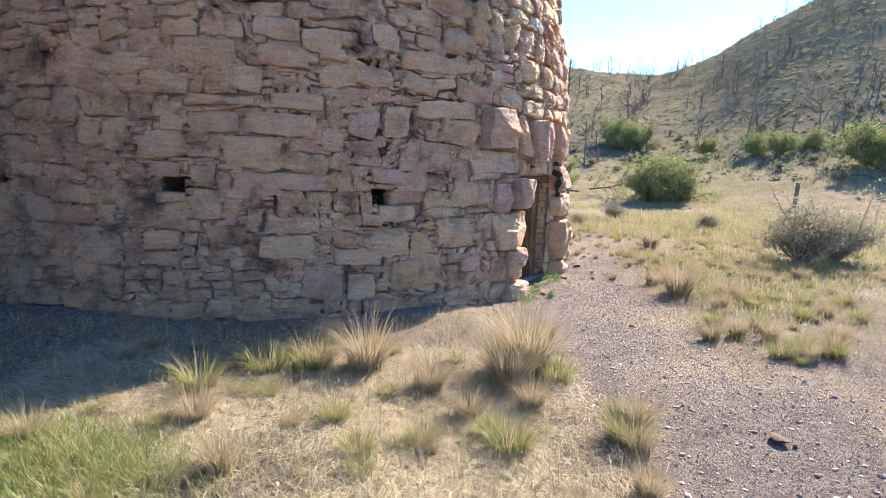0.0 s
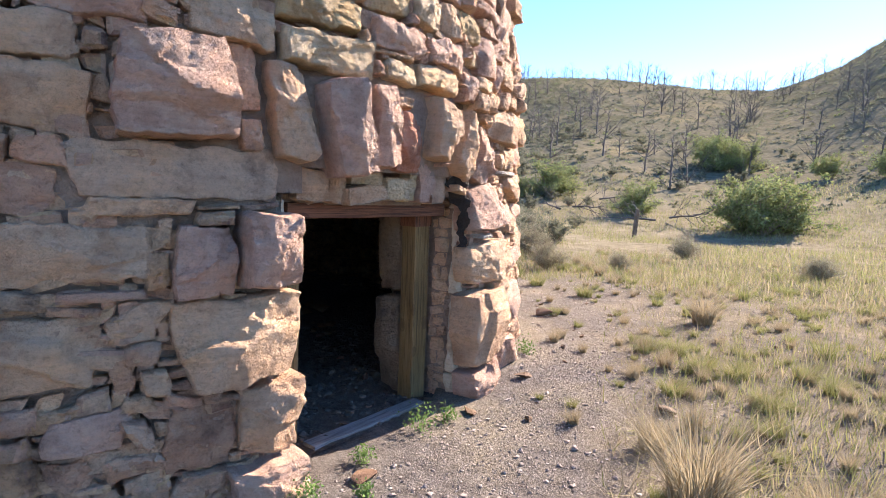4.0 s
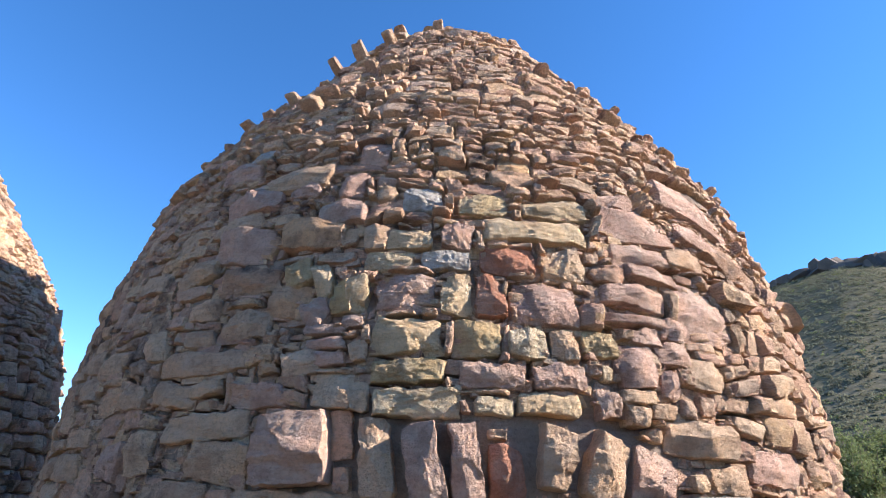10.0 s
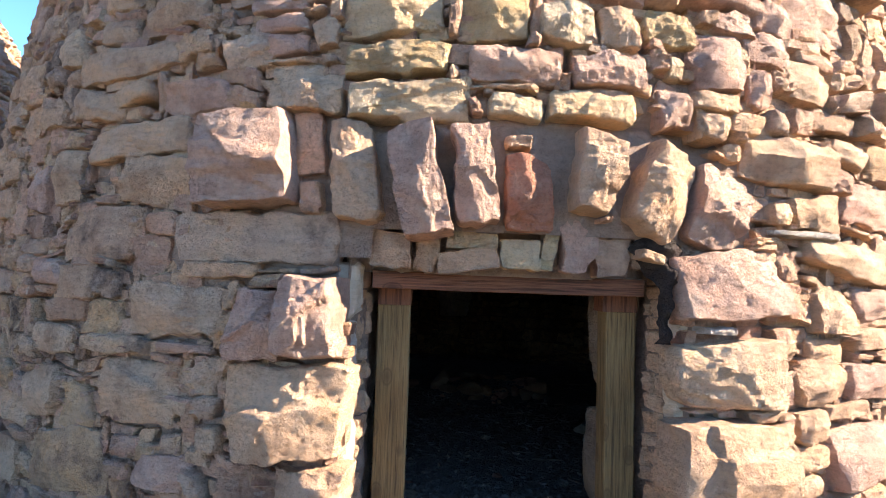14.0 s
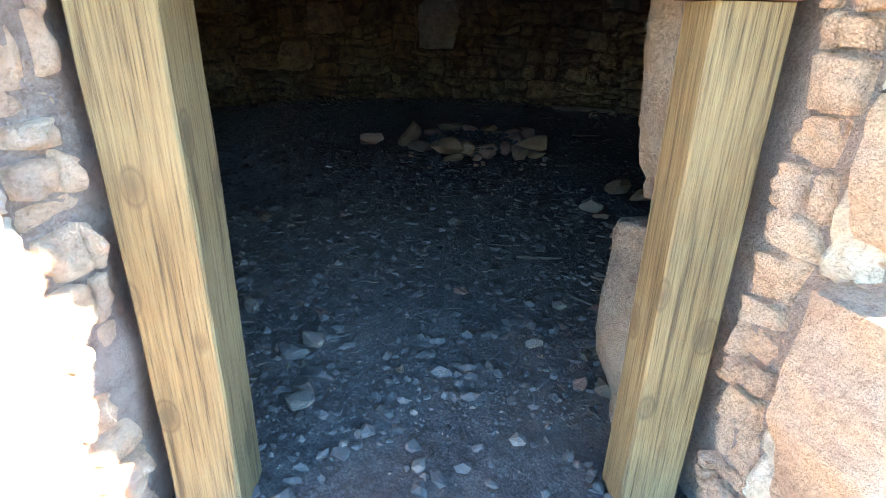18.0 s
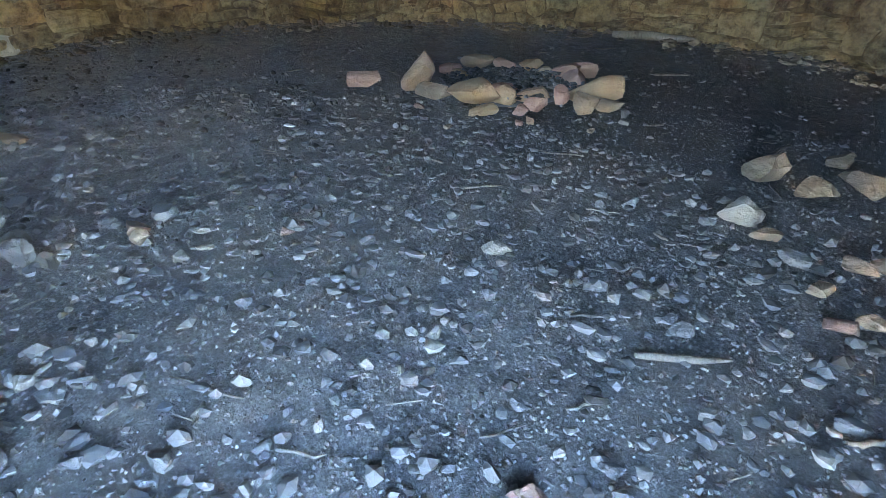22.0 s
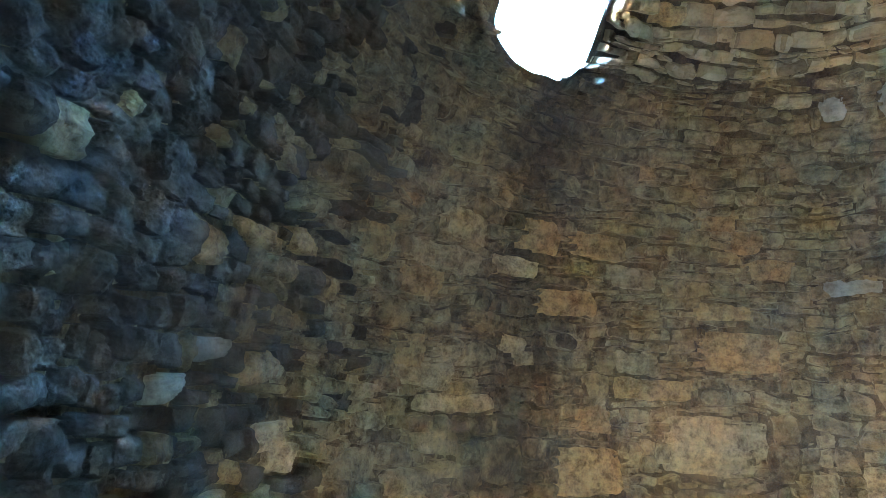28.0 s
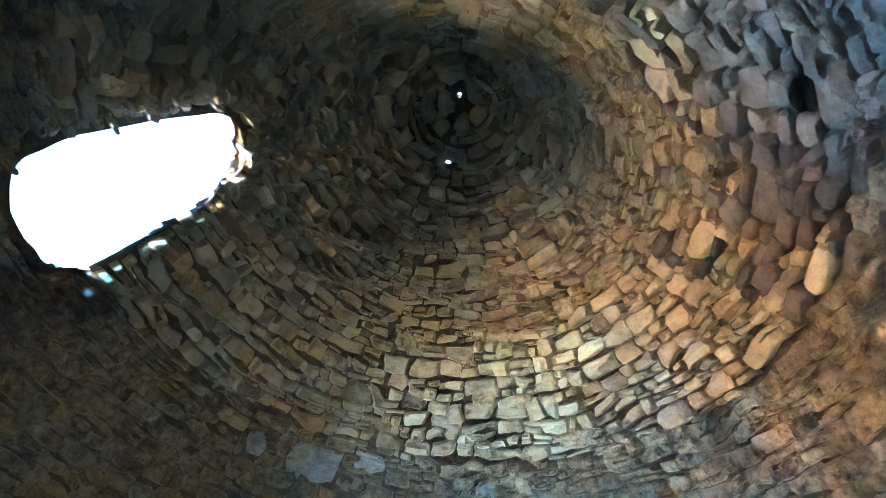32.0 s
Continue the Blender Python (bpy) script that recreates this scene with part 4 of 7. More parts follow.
SHADED_3 = [(-2.21, 2.5, 0.89, 0.21, 0, 0.05, 't'), (-2.92, 2.29, 0.41, 0.22, 0, 0.06, 't'), (-2.42, 2.27, 0.48, 0.2, -10, 0.05, 't'), (-2.67, 1.88, 0.34, 0.34, 0, 0.06, 't'), (-3.02, 1.83, 0.33, 0.29, 0, 0.05, 'p'), (-2.33, 1.55, 0.66, 0.33, 0, 0.04, 'b'), (-2.78, 1.34, 0.38, 0.16, 0, 0.06, 'p'), (-2.93, 0.9, 0.25, 0.13, 0, 0.05, 't'), (-2.75, 0.67, 0.44, 0.3, 0, 0.05, 't'), (-2.67, 0.97, 0.44, 0.17, 0, 0.04, 't'), (-2.4, 0.35, 0.7, 0.36, 5, 0.04, 'b'), (-3.03, 0.24, 0.32, 0.28, 0, 0.04, 't'), (-3.8, 0.27, 0.13, 0.36, 0, 0.0, 'r')]
LEFT_1 = [(-2.13, 2.31, 0.31, 0.12, 8, 0.05, 't'), (-2.48, 1.29, 0.42, 0.21, 0, 0.04, 'b'), (-1.62, 0.99, 0.37, 0.06, 0, 0.05, 'b'), (-3.07, 0.54, 0.53, 0.18, 0, 0.04, 't'), (-1.69, 0.39, 0.37, 0.19, 0, 0.04, 'p'), (-1.56, 0.65, 0.11, 0.2, 0, 0.03, 'b'), (-1.21, 2.6, 0.33, 0.1, 5, 0.06, 'p'), (-1.23, 2.7, 0.34, 0.09, 0, 0.06, 'p'), (-1.16, 2.5, 0.24, 0.12, 0, 0.04, 'p'), (-0.95, 2.54, 0.16, 0.15, 10, 0.05, 't'), (-1.43, 2.34, 0.21, 0.09, 0, 0.04, 'b')]
RIGHT_1 = [(1.05, 2.52, 0.33, 0.35, 0, 0.07, 'p'), (0.79, 2.45, 0.12, 0.12, 0, 0.05, 'y'), (1.18, 2.75, 0.28, 0.16, 0, 0.06, 'p'), (1.48, 2.82, 0.31, 0.19, -10, 0.07, 'p'), (1.41, 2.64, 0.4, 0.21, 0, 0.06, 'p'), (1.32, 2.41, 0.19, 0.22, 0, 0.06, 'p'), (1.68, 2.51, 0.38, 0.26, 0, 0.06, 't'), (0.79, 2.25, 0.2, 0.19, 0, 0.05, 'p'), (1.04, 2.31, 0.31, 0.11, 0, 0.05, 't'), (1.03, 2.17, 0.17, 0.15, 0, 0.06, 't'), (1.24, 2.22, 0.23, 0.13, 0, 0.05, 't'), (1.45, 2.25, 0.18, 0.16, 0, 0.06, 'b'), (1.63, 2.28, 0.17, 0.15, 0, 0.05, 'b')]
RIGHT_2 = [(1.92, 2.32, 0.39, 0.16, 0, 0.05, 'b'), (1.51, 2.05, 0.67, 0.28, -5, 0.09, 't'), (1.12, 2.05, 0.12, 0.12, 0, 0.05, 'b'), (2.06, 2.16, 0.38, 0.15, -10, 0.06, 't'), (1.91, 1.99, 0.21, 0.17, 0, 0.06, 'b'), (1.72, 1.79, 0.43, 0.22, 5, 0.07, 't'), (2.32, 1.88, 0.71, 0.28, 0, 0.06, 'p'), (1.44, 1.76, 0.14, 0.13, 0, 0.06, 't'), (1.63, 1.67, 0.59, 0.05, 0, 0.08, 'g'), (2.0, 1.56, 0.81, 0.21, -8, 0.08, 't'), (1.86, 1.29, 0.4, 0.29, 0, 0.07, 't'), (2.31, 1.31, 0.5, 0.2, 0, 0.07, 'p'), (2.29, 1.12, 0.49, 0.14, 0, 0.05, 't')]
RIGHT_3 = [(1.77, 1.07, 0.3, 0.13, 0, 0.05, 't'), (1.73, 0.91, 0.41, 0.26, 5, 0.08, 't'), (2.21, 0.88, 0.55, 0.22, 0, 0.08, 'p'), (1.93, 0.75, 0.39, 0.11, 0, 0.05, 't'), (1.45, 0.88, 0.14, 0.2, 0, 0.03, 'p'), (1.28, 0.77, 0.23, 0.08, 0, 0.1, 't'), (1.61, 0.69, 0.25, 0.18, 0, 0.07, 't'), (1.6, 0.53, 0.29, 0.14, 0, 0.07, 't'), (2.06, 0.51, 0.62, 0.34, 0, 0.1, 'p'), (1.55, 0.4, 0.23, 0.12, 0, 0.07, 't')]
HIGH_LEFT_1 = [(-2.12, 3.48, 0.66, 0.35, -5, 0.07, 'p'), (-1.97, 3.15, 0.63, 0.29, 0, 0.06, 'b'), (-1.49, 3.52, 0.64, 0.26, -4, 0.09, 'b'), (-1.27, 3.74, 0.46, 0.29, 0, 0.07, 'p'), (-2.29, 3.74, 0.54, 0.24, 6, 0.07, 't'), (-2.22, 4.0, 0.64, 0.37, 12, 0.1, 'p'), (-1.81, 4.18, 0.82, 0.26, 6, 0.08, 't'), (-1.07, 4.44, 0.36, 0.33, 0, 0.06, 'p'), (-1.2, 4.03, 0.28, 0.33, 0, 0.08, 'p'), (-1.68, 4.04, 0.33, 0.2, 0, 0.06, 'p'), (-2.41, 4.61, 0.36, 0.18, 0, 0.07, 'g'), (-2.62, 4.46, 0.59, 0.26, 0, 0.07, 'p'), (-1.53, 3.18, 0.26, 0.24, 20, 0.07, 'y')]
HIGH_LEFT_2 = [(-1.3, 3.1, 0.18, 0.3, 20, 0.07, 'y'), (-1.07, 2.96, 0.32, 0.29, 5, 0.1, 'y'), (-1.57, 2.95, 0.37, 0.29, -8, 0.06, 'b'), (-1.33, 2.83, 0.24, 0.25, 15, 0.07, 'p'), (-0.92, 3.46, 0.21, 0.25, 0, 0.07, 't'), (-1.02, 2.76, 0.19, 0.1, 0, 0.06, 'p'), (-2.36, 2.94, 0.37, 0.22, 0, 0.05, 'b'), (-2.6, 3.3, 0.52, 0.26, 10, 0.06, 'b')]
HIGH_RIGHT_1 = [(1.16, 3.08, 0.63, 0.21, -4, 0.09, 'p'), (1.4, 3.29, 0.53, 0.15, -5, 0.08, 'p'), (1.31, 3.46, 0.59, 0.23, 3, 0.07, 'p'), (1.17, 2.87, 0.82, 0.09, 0, 0.08, 'p'), (1.88, 3.03, 0.69, 0.54, 0, 0.05, 'p'), (1.4, 3.76, 0.96, 0.37, -4, 0.07, 'p'), (0.96, 3.25, 0.34, 0.19, -5, 0.06, 'b'), (1.23, 4.02, 0.46, 0.21, 0, 0.07, 'p'), (2.46, 4.27, 1.34, 0.53, -10, 0.06, 'p'), (2.19, 3.83, 0.67, 0.29, -10, 0.07, 'p'), (1.85, 3.52, 0.51, 0.22, 0, 0.07, 't'), (2.61, 3.67, 1.04, 0.35, -10, 0.06, 'b')]
laid = SHADED_1 + SHADED_2 + SHADED_3 + LEFT_1 + RIGHT_1 + RIGHT_2 + RIGHT_3 + HIGH_LEFT_1 + HIGH_LEFT_2 + HIGH_RIGHT_1
hand = ARCH + FILL + JAMB_R + JAMB_L + FLANK + COURSES + UPPER
framed = len(hand)
hand = hand + laid

rng = random.Random(4)
hq, hp, hm, blocks = [], [], [], []
for s, l, w, h, lean, proud, c in hand:
    a = radians(lean)
    ca, sa = math.cos(a), math.sin(a)
    corner = []
    for dx, dy in ((-1, -1), (1, -1), (1, 1), (-1, 1)):
        x, y = dx * w / 2 * rng.uniform(0.9, 1.02), dy * h / 2 * rng.uniform(0.92, 1.02)
        corner.append((DOOR + (s + x * ca - y * sa) / RREF, l + x * sa + y * ca))
    hq.append(corner)
    hp.append(proud)
    hm.append(HAND[c])
    ww, hh = w * ca + h * abs(sa), h * ca + w * abs(sa)
    blocks.append((DOOR + (s - ww * 0.46) / RREF, DOOR + (s + ww * 0.46) / RREF, l - hh * 0.46, l + hh * 0.46))
blocks.append((DOOR + DOOR_L / RREF, DOOR + DOOR_R / RREF, -1.0, DOOR_TOP))
for th, l in VENTS:
    blocks.append((th - 0.09 / RREF, th + 0.09 / RREF, l - 0.065, l + 0.065))

for a, b, kn, rg in ((0, framed, EDGE35, 0.75), (framed, len(hand), EDGE17, 1.0)):
    verts, faces = stones(OUT, hq[a:b], np.array(hp[a:b]), 77, kn, warp=0.0, rough=0.012, gap=0.004, ragged=rg, wavy=1.1)
    for co, m in zip(verts, hm[a:b]):
        part("stone", mesh_np("stone", co, faces, True, [m], None, 28), None, outer_wall)

rects = lay_rubble(OUT, DOOR - math.pi, DOOR + math.pi, -0.25, OUT.top - 0.12, (0.30, 0.48), (0.21, 0.66), rng)
rects = keep_clear(rects, blocks, RREF)
mid = np.array([((a + b) / 2, (c + d) / 2) for a, b, c, d in rects])
rects = clear_of_leaks(OUT, [q for q, g in zip(rects, wide_cut(OUT)(mid[:, 0], mid[:, 1])) if not g])
rng_np = np.random.default_rng(8)
q = rect_quads(rects, rng_np)
near = np.array([math.hypot(wrap((a + b) / 2 - DOOR + 0.25) * RREF * 0.7, ((c + d) / 2 - 1.4)) for a, b, c, d in rects])
order = np.argsort(near)
q = q[order]
proud = rng_np.uniform(0.02, 0.085, len(q)) + 0.05 * (rng_np.random(len(q)) < 0.12)
lq = q[:, :, 1].mean(1)
side = np.clip((q[:, :, 0].mean(1) - DOOR) * RREF / 1.2 + 1.6, 0, 1)      # shaded flank: laid nearly flush
proud = np.where(lq < 4.5, proud * (0.45 + 0.55 * side), proud)
proud = proud + rng_np.uniform(0.08, 0.16, len(q)) * (rng_np.random(len(q)) < 0.014) * (lq > 5.0)
verts, faces = stones(OUT, q[:130], proud[:130], 78, EDGE17, rough=0.025, ragged=0.8, wavy=1.3)
for co in verts:
    part("stone", mesh_np("stone", co, faces, True, [MAT_STONE], None, 28), None, outer_wall)
front = np.abs(wrap(q[:, :, 0].mean(1) - DOOR + 0.3)) < 1.75
for sel, kn, sd in ((front, EDGE9, 79), (~front, EDGE4, 80)):
    sel = sel & (np.arange(len(q)) >= 130)
    verts, faces = stones(OUT, q[sel], proud[sel], sd, kn, rough=0.028, ragged=0.85, wavy=1.3)
    joined("rubble_masonry", verts, faces, [MAT_STONE], outer_wall, "rubble stones of the outer wall")

# long stones that stick out near the crown
JUTTING = [(-1.24, 7.09, 0.30), (-1.16, 7.45, 0.30), (-1.02, 7.80, 0.24), (-1.22, 6.10, 0.20), (-1.30, 5.60, 0.18), (0.31, 4.65, 0.10)]   # bearing, height, how far
for k, (th, z, ln) in enumerate(JUTTING):
    l = OUT.l_of(z)
    p0, p1 = OUT.at(th, l, -0.12), OUT.at(th, l, ln)
    v, f = block_shape(1600 + k)
    v = v * np.array([0.09, 0.055, (ln + 0.12) * 0.55])
    m = Vector(p1 - p0).to_track_quat("Z", "Y").to_matrix().to_4x4()
    m.translation = Vector((p0 + p1) / 2)
    part("jutting_stone", mesh_np("jutting_stone", v, f, True, [MAT_STONE], None, 24), None, outer_wall).matrix_basis = m

# small stones wedged into the joints
rng = random.Random(9)
rects = lay_rubble(OUT, DOOR - 2.0, DOOR + 1.45, -0.1, 4.4, (0.12, 0.20), (0.08, 0.26), rng)
rects = keep_clear(rects, blocks[-6:], RREF)
rects = [b for b in rects if rng.random() < 0.95 and not (abs((b[0] + b[1]) / 2 - DOOR) * RREF < 1.3 and 1.35 < b[3] < 2.25)]
q = rect_quads(rects, rng_np, 0.02)
verts, faces = stones(OUT, q, rng_np.uniform(-0.022, 0.03, len(q)), 81, EDGE4, warp=0.06, rough=0.016, ragged=1.0)
joined("chinking", verts, faces, [MAT_STONE], outer_wall, "small stones wedged into the joints")

# inside
rng = random.Random(14)
rects = lay_rubble(INN, DOOR - math.pi, DOOR + math.pi, -0.25, INN.top - 0.1, (0.24, 0.46), (0.16, 0.56), rng, 2.5)
RIN = 3.87
iblocks = [(DOOR - 0.74 / RIN, DOOR + 0.80 / RIN, -1.0, DOOR_TOP)]
iblocks += [(wrap(a - DOOR) + DOOR - 0.055 / RIN, wrap(a - DOOR) + DOOR + 0.055 / RIN, l - 0.05, l + 0.05) for a, l in PUTLOGS]
# marked blocks of the inner wall: bearings, heights, colour
BLOCKS_IN = [(-156.4, -172.9, 1.13, 1.76, "p"), (-138.5, -150.2, 0.91, 1.41, "o"), (141.0, 151.0, 0.69, 1.48, "g"), (-116.0, -122.0, 1.17, 1.33, "p"), (-113.9, -127.5, 1.71, 1.88, "p"), (-148.8, -162.5, 1.88, 2.11, "o"), (-177.4, -185.2, 0.38, 0.81, "p"),
             (-157.3, -167.8, 0.20, 0.53, "p"), (-122.2, -129.5, 0.11, 0.48, "g"), (-104.1, -108.4, 1.59, 1.78, "p"), (-142.5, -148.5, 1.52, 1.82, "o"), (-109.5, -123.1, 2.95, 3.19, "p"), (-108.2, -116.3, 2.68, 2.93, "o"), (-100.1, -106.8, 2.86, 3.16, "o"), (-130.3, -138.1, 3.30, 3.66, "o"),
             (-146.9, -156.6, 3.03, 3.30, "p"), (-140.5, -150.8, 3.33, 3.61, "o"), (-163.0, -175.7, 2.18, 2.63, "o"), (-109.9, -119.9, 1.90, 2.13, "p"), (-100.6, -106.3, 1.80, 1.95, "p"), (-114.2, -121.6, 1.36, 1.57, "p"), (-108.3, -115.1, 1.08, 1.29, "p"), (-73.3, -77.7, 1.81, 1.93, "g"), (-87.6, -92.5, 1.52, 1.69, "p"),
             (-134.2, -145.7, 2.67, 2.99, "o"), (-149.3, -155.1, 2.14, 2.38, "p"), (-162.7, -171.6, 2.74, 2.95, "o"), (-127.9, -133.1, 2.28, 2.47, "p"), (-168.4, -173.8, 3.48, 3.72, "o")]
WALL_IN_1 = [(-109.3, -114.4, 2.08, 2.36, 'o'), (-116.5, -121.0, 2.13, 2.31, 'p'), (-130.8, -134.7, 2.16, 2.31, 'p'), (-90.1, -94.5, 1.38, 1.56, 'p'), (-110.2, -116.6, 0.9, 1.13, 'p'), (-177.5, -181.6, 0.97, 1.26, 'p'), (-184.3, -192.8, 0.89, 1.32, 'p'), (-168.6, -177.4, 0.4, 0.67, 'o'), (-146.6, -155.1, 0.06, 0.25, 'p'), (-111.1, -115.7, 0.49, 0.73, 'p'), (-107.2, -114.1, -0.05, 0.33, 'g'), (-114.6, -121.9, -0.01, 0.4, 'g'), (-94.6, -100.9, 0.26, 0.43, 'g'), (-91.5, -99.8, 0.99, 1.13, 'o'), (-131.1, -137.3, 0.48, 0.88, 'o'), (-84.1, -92.6, 0.5, 0.74, 'o'), (-78.5, -82.4, 0.66, 0.81, 'o'), (-92.7, -96.8, 0.66, 0.8, 'p'), (-97.5, -102.3, 0.68, 0.85, 'p')]
WALL_IN_2 = [(-86.5, -91.5, 0.23, 0.42, 'g'), (-83.8, -87.6, 0.12, 0.31, 'g'), (-78.3, -83.9, 0.05, 0.3, 'o'), (-79.5, -83.8, 0.34, 0.48, 'o'), (-83.3, -86.5, 0.86, 0.96, 'o'), (-78.8, -82.1, 0.92, 1.04, 'o'), (-102.7, -110.0, 0.56, 0.75, 'p'), (-123.5, -130.9, 0.6, 0.86, 'p'), (-106.3, -111.5, 0.81, 0.94, 'g'), (-137.0, -146.6, 0.15, 0.37, 'o'), (-79.6, -84.9, 1.28, 1.38, 'o'), (-83.8, -86.9, 1.39, 1.52, 'o'), (-125.4, -134.6, 3.02, 3.24, 'p'), (-88.4, -93.3, 2.7, 2.88, 'o'), (-81.2, -87.3, 2.64, 2.77, 'o'), (-115.6, -124.3, 3.26, 3.54, 'p'), (-108.2, -110.8, 3.38, 3.56, 'o'), (-77.6, -82.5, 2.0, 2.12, 'g'), (-157.0, -165.3, 5.9, 6.05, 'p')]
WALL_IN_3 = [(-146.6, -153.9, 5.54, 5.71, 'o'), (-159.8, -165.7, 4.58, 4.71, 'p'), (-162.5, -170.1, 3.7, 3.88, 'o'), (-151.6, -154.8, 4.19, 4.37, 'o'), (-182.0, -190.0, 3.02, 3.19, 'g'), (-188.5, -195.5, 5.75, 5.87, 'p'), (-174.4, -181.3, 4.9, 5.03, 'p'), (-182.2, -186.7, 4.74, 4.97, 'g'), (-170.7, -178.4, 3.18, 3.42, 'o'), (-84.6, -89.3, 1.9, 2.1, 'o'), (-75.5, -79.7, 2.43, 2.63, 'o'), (117.3, 101.3, 7.14, 7.35, 'p'), (130.9, 111.2, 7.36, 7.57, 'p'), (-200.1, -212.8, 6.58, 6.73, 'p'), (129.4, 115.8, 6.64, 6.84, 'p'), (87.8, 78.1, 6.99, 7.2, 'p'), (111.4, 100.4, 6.8, 6.98, 'o'), (87.2, 77.6, 6.37, 6.59, 'p'), (99.8, 92.5, 6.3, 6.51, 'p')]
WALL_IN_4 = [(-206.7, -217.1, 6.08, 6.24, 'p'), (129.4, 123.4, 5.95, 6.15, 'o'), (120.1, 112.6, 5.92, 6.08, 'o'), (108.5, 100.4, 5.41, 5.62, 'p'), (118.1, 111.6, 5.35, 5.43, 'p'), (100.4, 94.6, 5.09, 5.31, 'p'), (120.3, 116.2, 5.01, 5.2, 'p'), (70.7, 61.8, 6.93, 7.12, 'o'), (101.6, 96.3, 5.29, 5.4, 'p'), (-183.4, -197.2, 6.97, 7.08, 'p'), (-191.4, -202.3, 4.7, 5.03, 'g'), (-204.7, -211.4, 4.93, 5.1, 'g'), (128.2, 123.4, 4.93, 5.13, 'g'), (101.1, 97.4, 4.74, 4.9, 'p'), (115.2, 111.8, 4.46, 4.67, 'g')]
BLOCKS_IN = BLOCKS_IN + WALL_IN_1 + WALL_IN_2 + WALL_IN_3 + WALL_IN_4
IN_HAND = {"p": MAT_PALE_IN, "o": MAT_OCHRE_IN, "g": MAT_GREY_IN}
marked = [(radians(b), radians(a), INN.l_of(z0), INN.l_of(z1)) if a < 100 else (radians(a), radians(b), z0, z1) for a, b, z0, z1, c in BLOCKS_IN]
iblocks += [(a + 0.01, b - 0.01, c + 0.01, d - 0.01) for a, b, c, d in marked]
verts, faces = stones(INN, rect_quads(marked, rng_np, 0.02), rng_np.uniform(0.035, 0.07, len(marked)), 87, EDGE17, gap=0.007, warp=0.0, rough=0.034, ragged=0.9, wavy=1.4)
for co, b in zip(verts, BLOCKS_IN):
    part("stone", mesh_np("stone", co, flip(faces, -1), True, [IN_HAND[b[4]]], None, 38), None, inner_wall)
rects = keep_clear(rects, iblocks, RIN)
near_hole = hole_cut(INN, 3.0)
split = []
for a, b, c, d in rects:
    if near_hole(np.array((a + b) / 2), np.array((c + d) / 2)):
        nt, nl = max(1, round((b - a) * 2.75 / 0.12)), max(1, round((d - c) / 0.10))
        split += [(a + (b - a) * i / nt, a + (b - a) * (i + 1) / nt, c + (d - c) * j / nl, c + (d - c) * (j + 1) / nl) for i in range(nt) for j in range(nl)]
    else:
        split.append((a, b, c, d))
rects = split
mid = np.array([((a + b) / 2, (c + d) / 2) for a, b, c, d in rects])
rects = [q for q, g in zip(rects, hole_cut(INN, 1.3)(mid[:, 0], mid[:, 1])) if not g]


rects = clear_of_leaks(INN, rects)
# beside the doorway the stones are small
fine = []
for a, b, c, d in rects:
    if abs(wrap((a + b) / 2 - radians(-62))) < 0.75 and c < 4.5:
        ts = [a, a + (b - a) * rng.uniform(0.35, 0.65), b] if (b - a) * RIN > 0.24 and rng.random() < 0.85 else [a, b]
        for t0, t1 in zip(ts, ts[1:]):
            ls = [c, c + (d - c) * rng.uniform(0.35, 0.65), d] if d - c > 0.17 and rng.random() < 0.8 else [c, d]
            fine += [(t0, t1, l0, l1) for l0, l1 in zip(ls, ls[1:])]
    else:
        fine.append((a, b, c, d))
rects = fine
q = rect_quads(rects, rng_np)
near = np.array([abs(wrap((a + b) / 2 - DOOR - math.pi)) * 1.6 + abs((c + d) / 2 - 0.9) for a, b, c, d in rects])
q = q[np.argsort(near)]
high = np.clip((q[:, :, 1].mean(1) - 2.2) / 1.2, 0, 1)
proud = (0.11 + 0.01 * high) * rng_np.random(len(q)) ** 1.2 + 0.03 * (rng_np.random(len(q)) < 0.1) + high * rng_np.uniform(0.0, 0.04, len(q))
verts, faces = stones(INN, q[:290], proud[:290], 88, EDGE11, gap=0.012, warp=0.10, rough=0.030, ragged=0.9, wavy=1.3)
for co in verts:
    part("stone", mesh_np("stone", co, flip(faces, -1), True, [MAT_INNER], None, 38), None, inner_wall)
th_mid = q[:, :, 0].mean(1)
beside = (np.abs(wrap(th_mid - radians(-38))) < 1.15) & (q[:, :, 1].mean(1) < 5.3)
proud = np.where(np.abs(wrap(th_mid - radians(0))) < 1.6, proud * 0.6, proud)
# upper courses take the lighter stone that stands in for light
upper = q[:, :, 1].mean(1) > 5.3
shade_low = (np.abs(wrap(th_mid - radians(-32))) < 1.02 + rng_np.normal(0, 0.2, len(q))) & (q[:, :, 1].mean(1) > 0.8)     # shade over the doorway, put into the stone colour
# the same painted shade, carried up into the dome
shade_high = (np.abs(wrap(th_mid - radians(-5))) < 0.95 + rng_np.normal(0, 0.15, len(q))) & (q[:, :, 1].mean(1) < 6.4 + rng_np.normal(0, 0.2, len(q)))
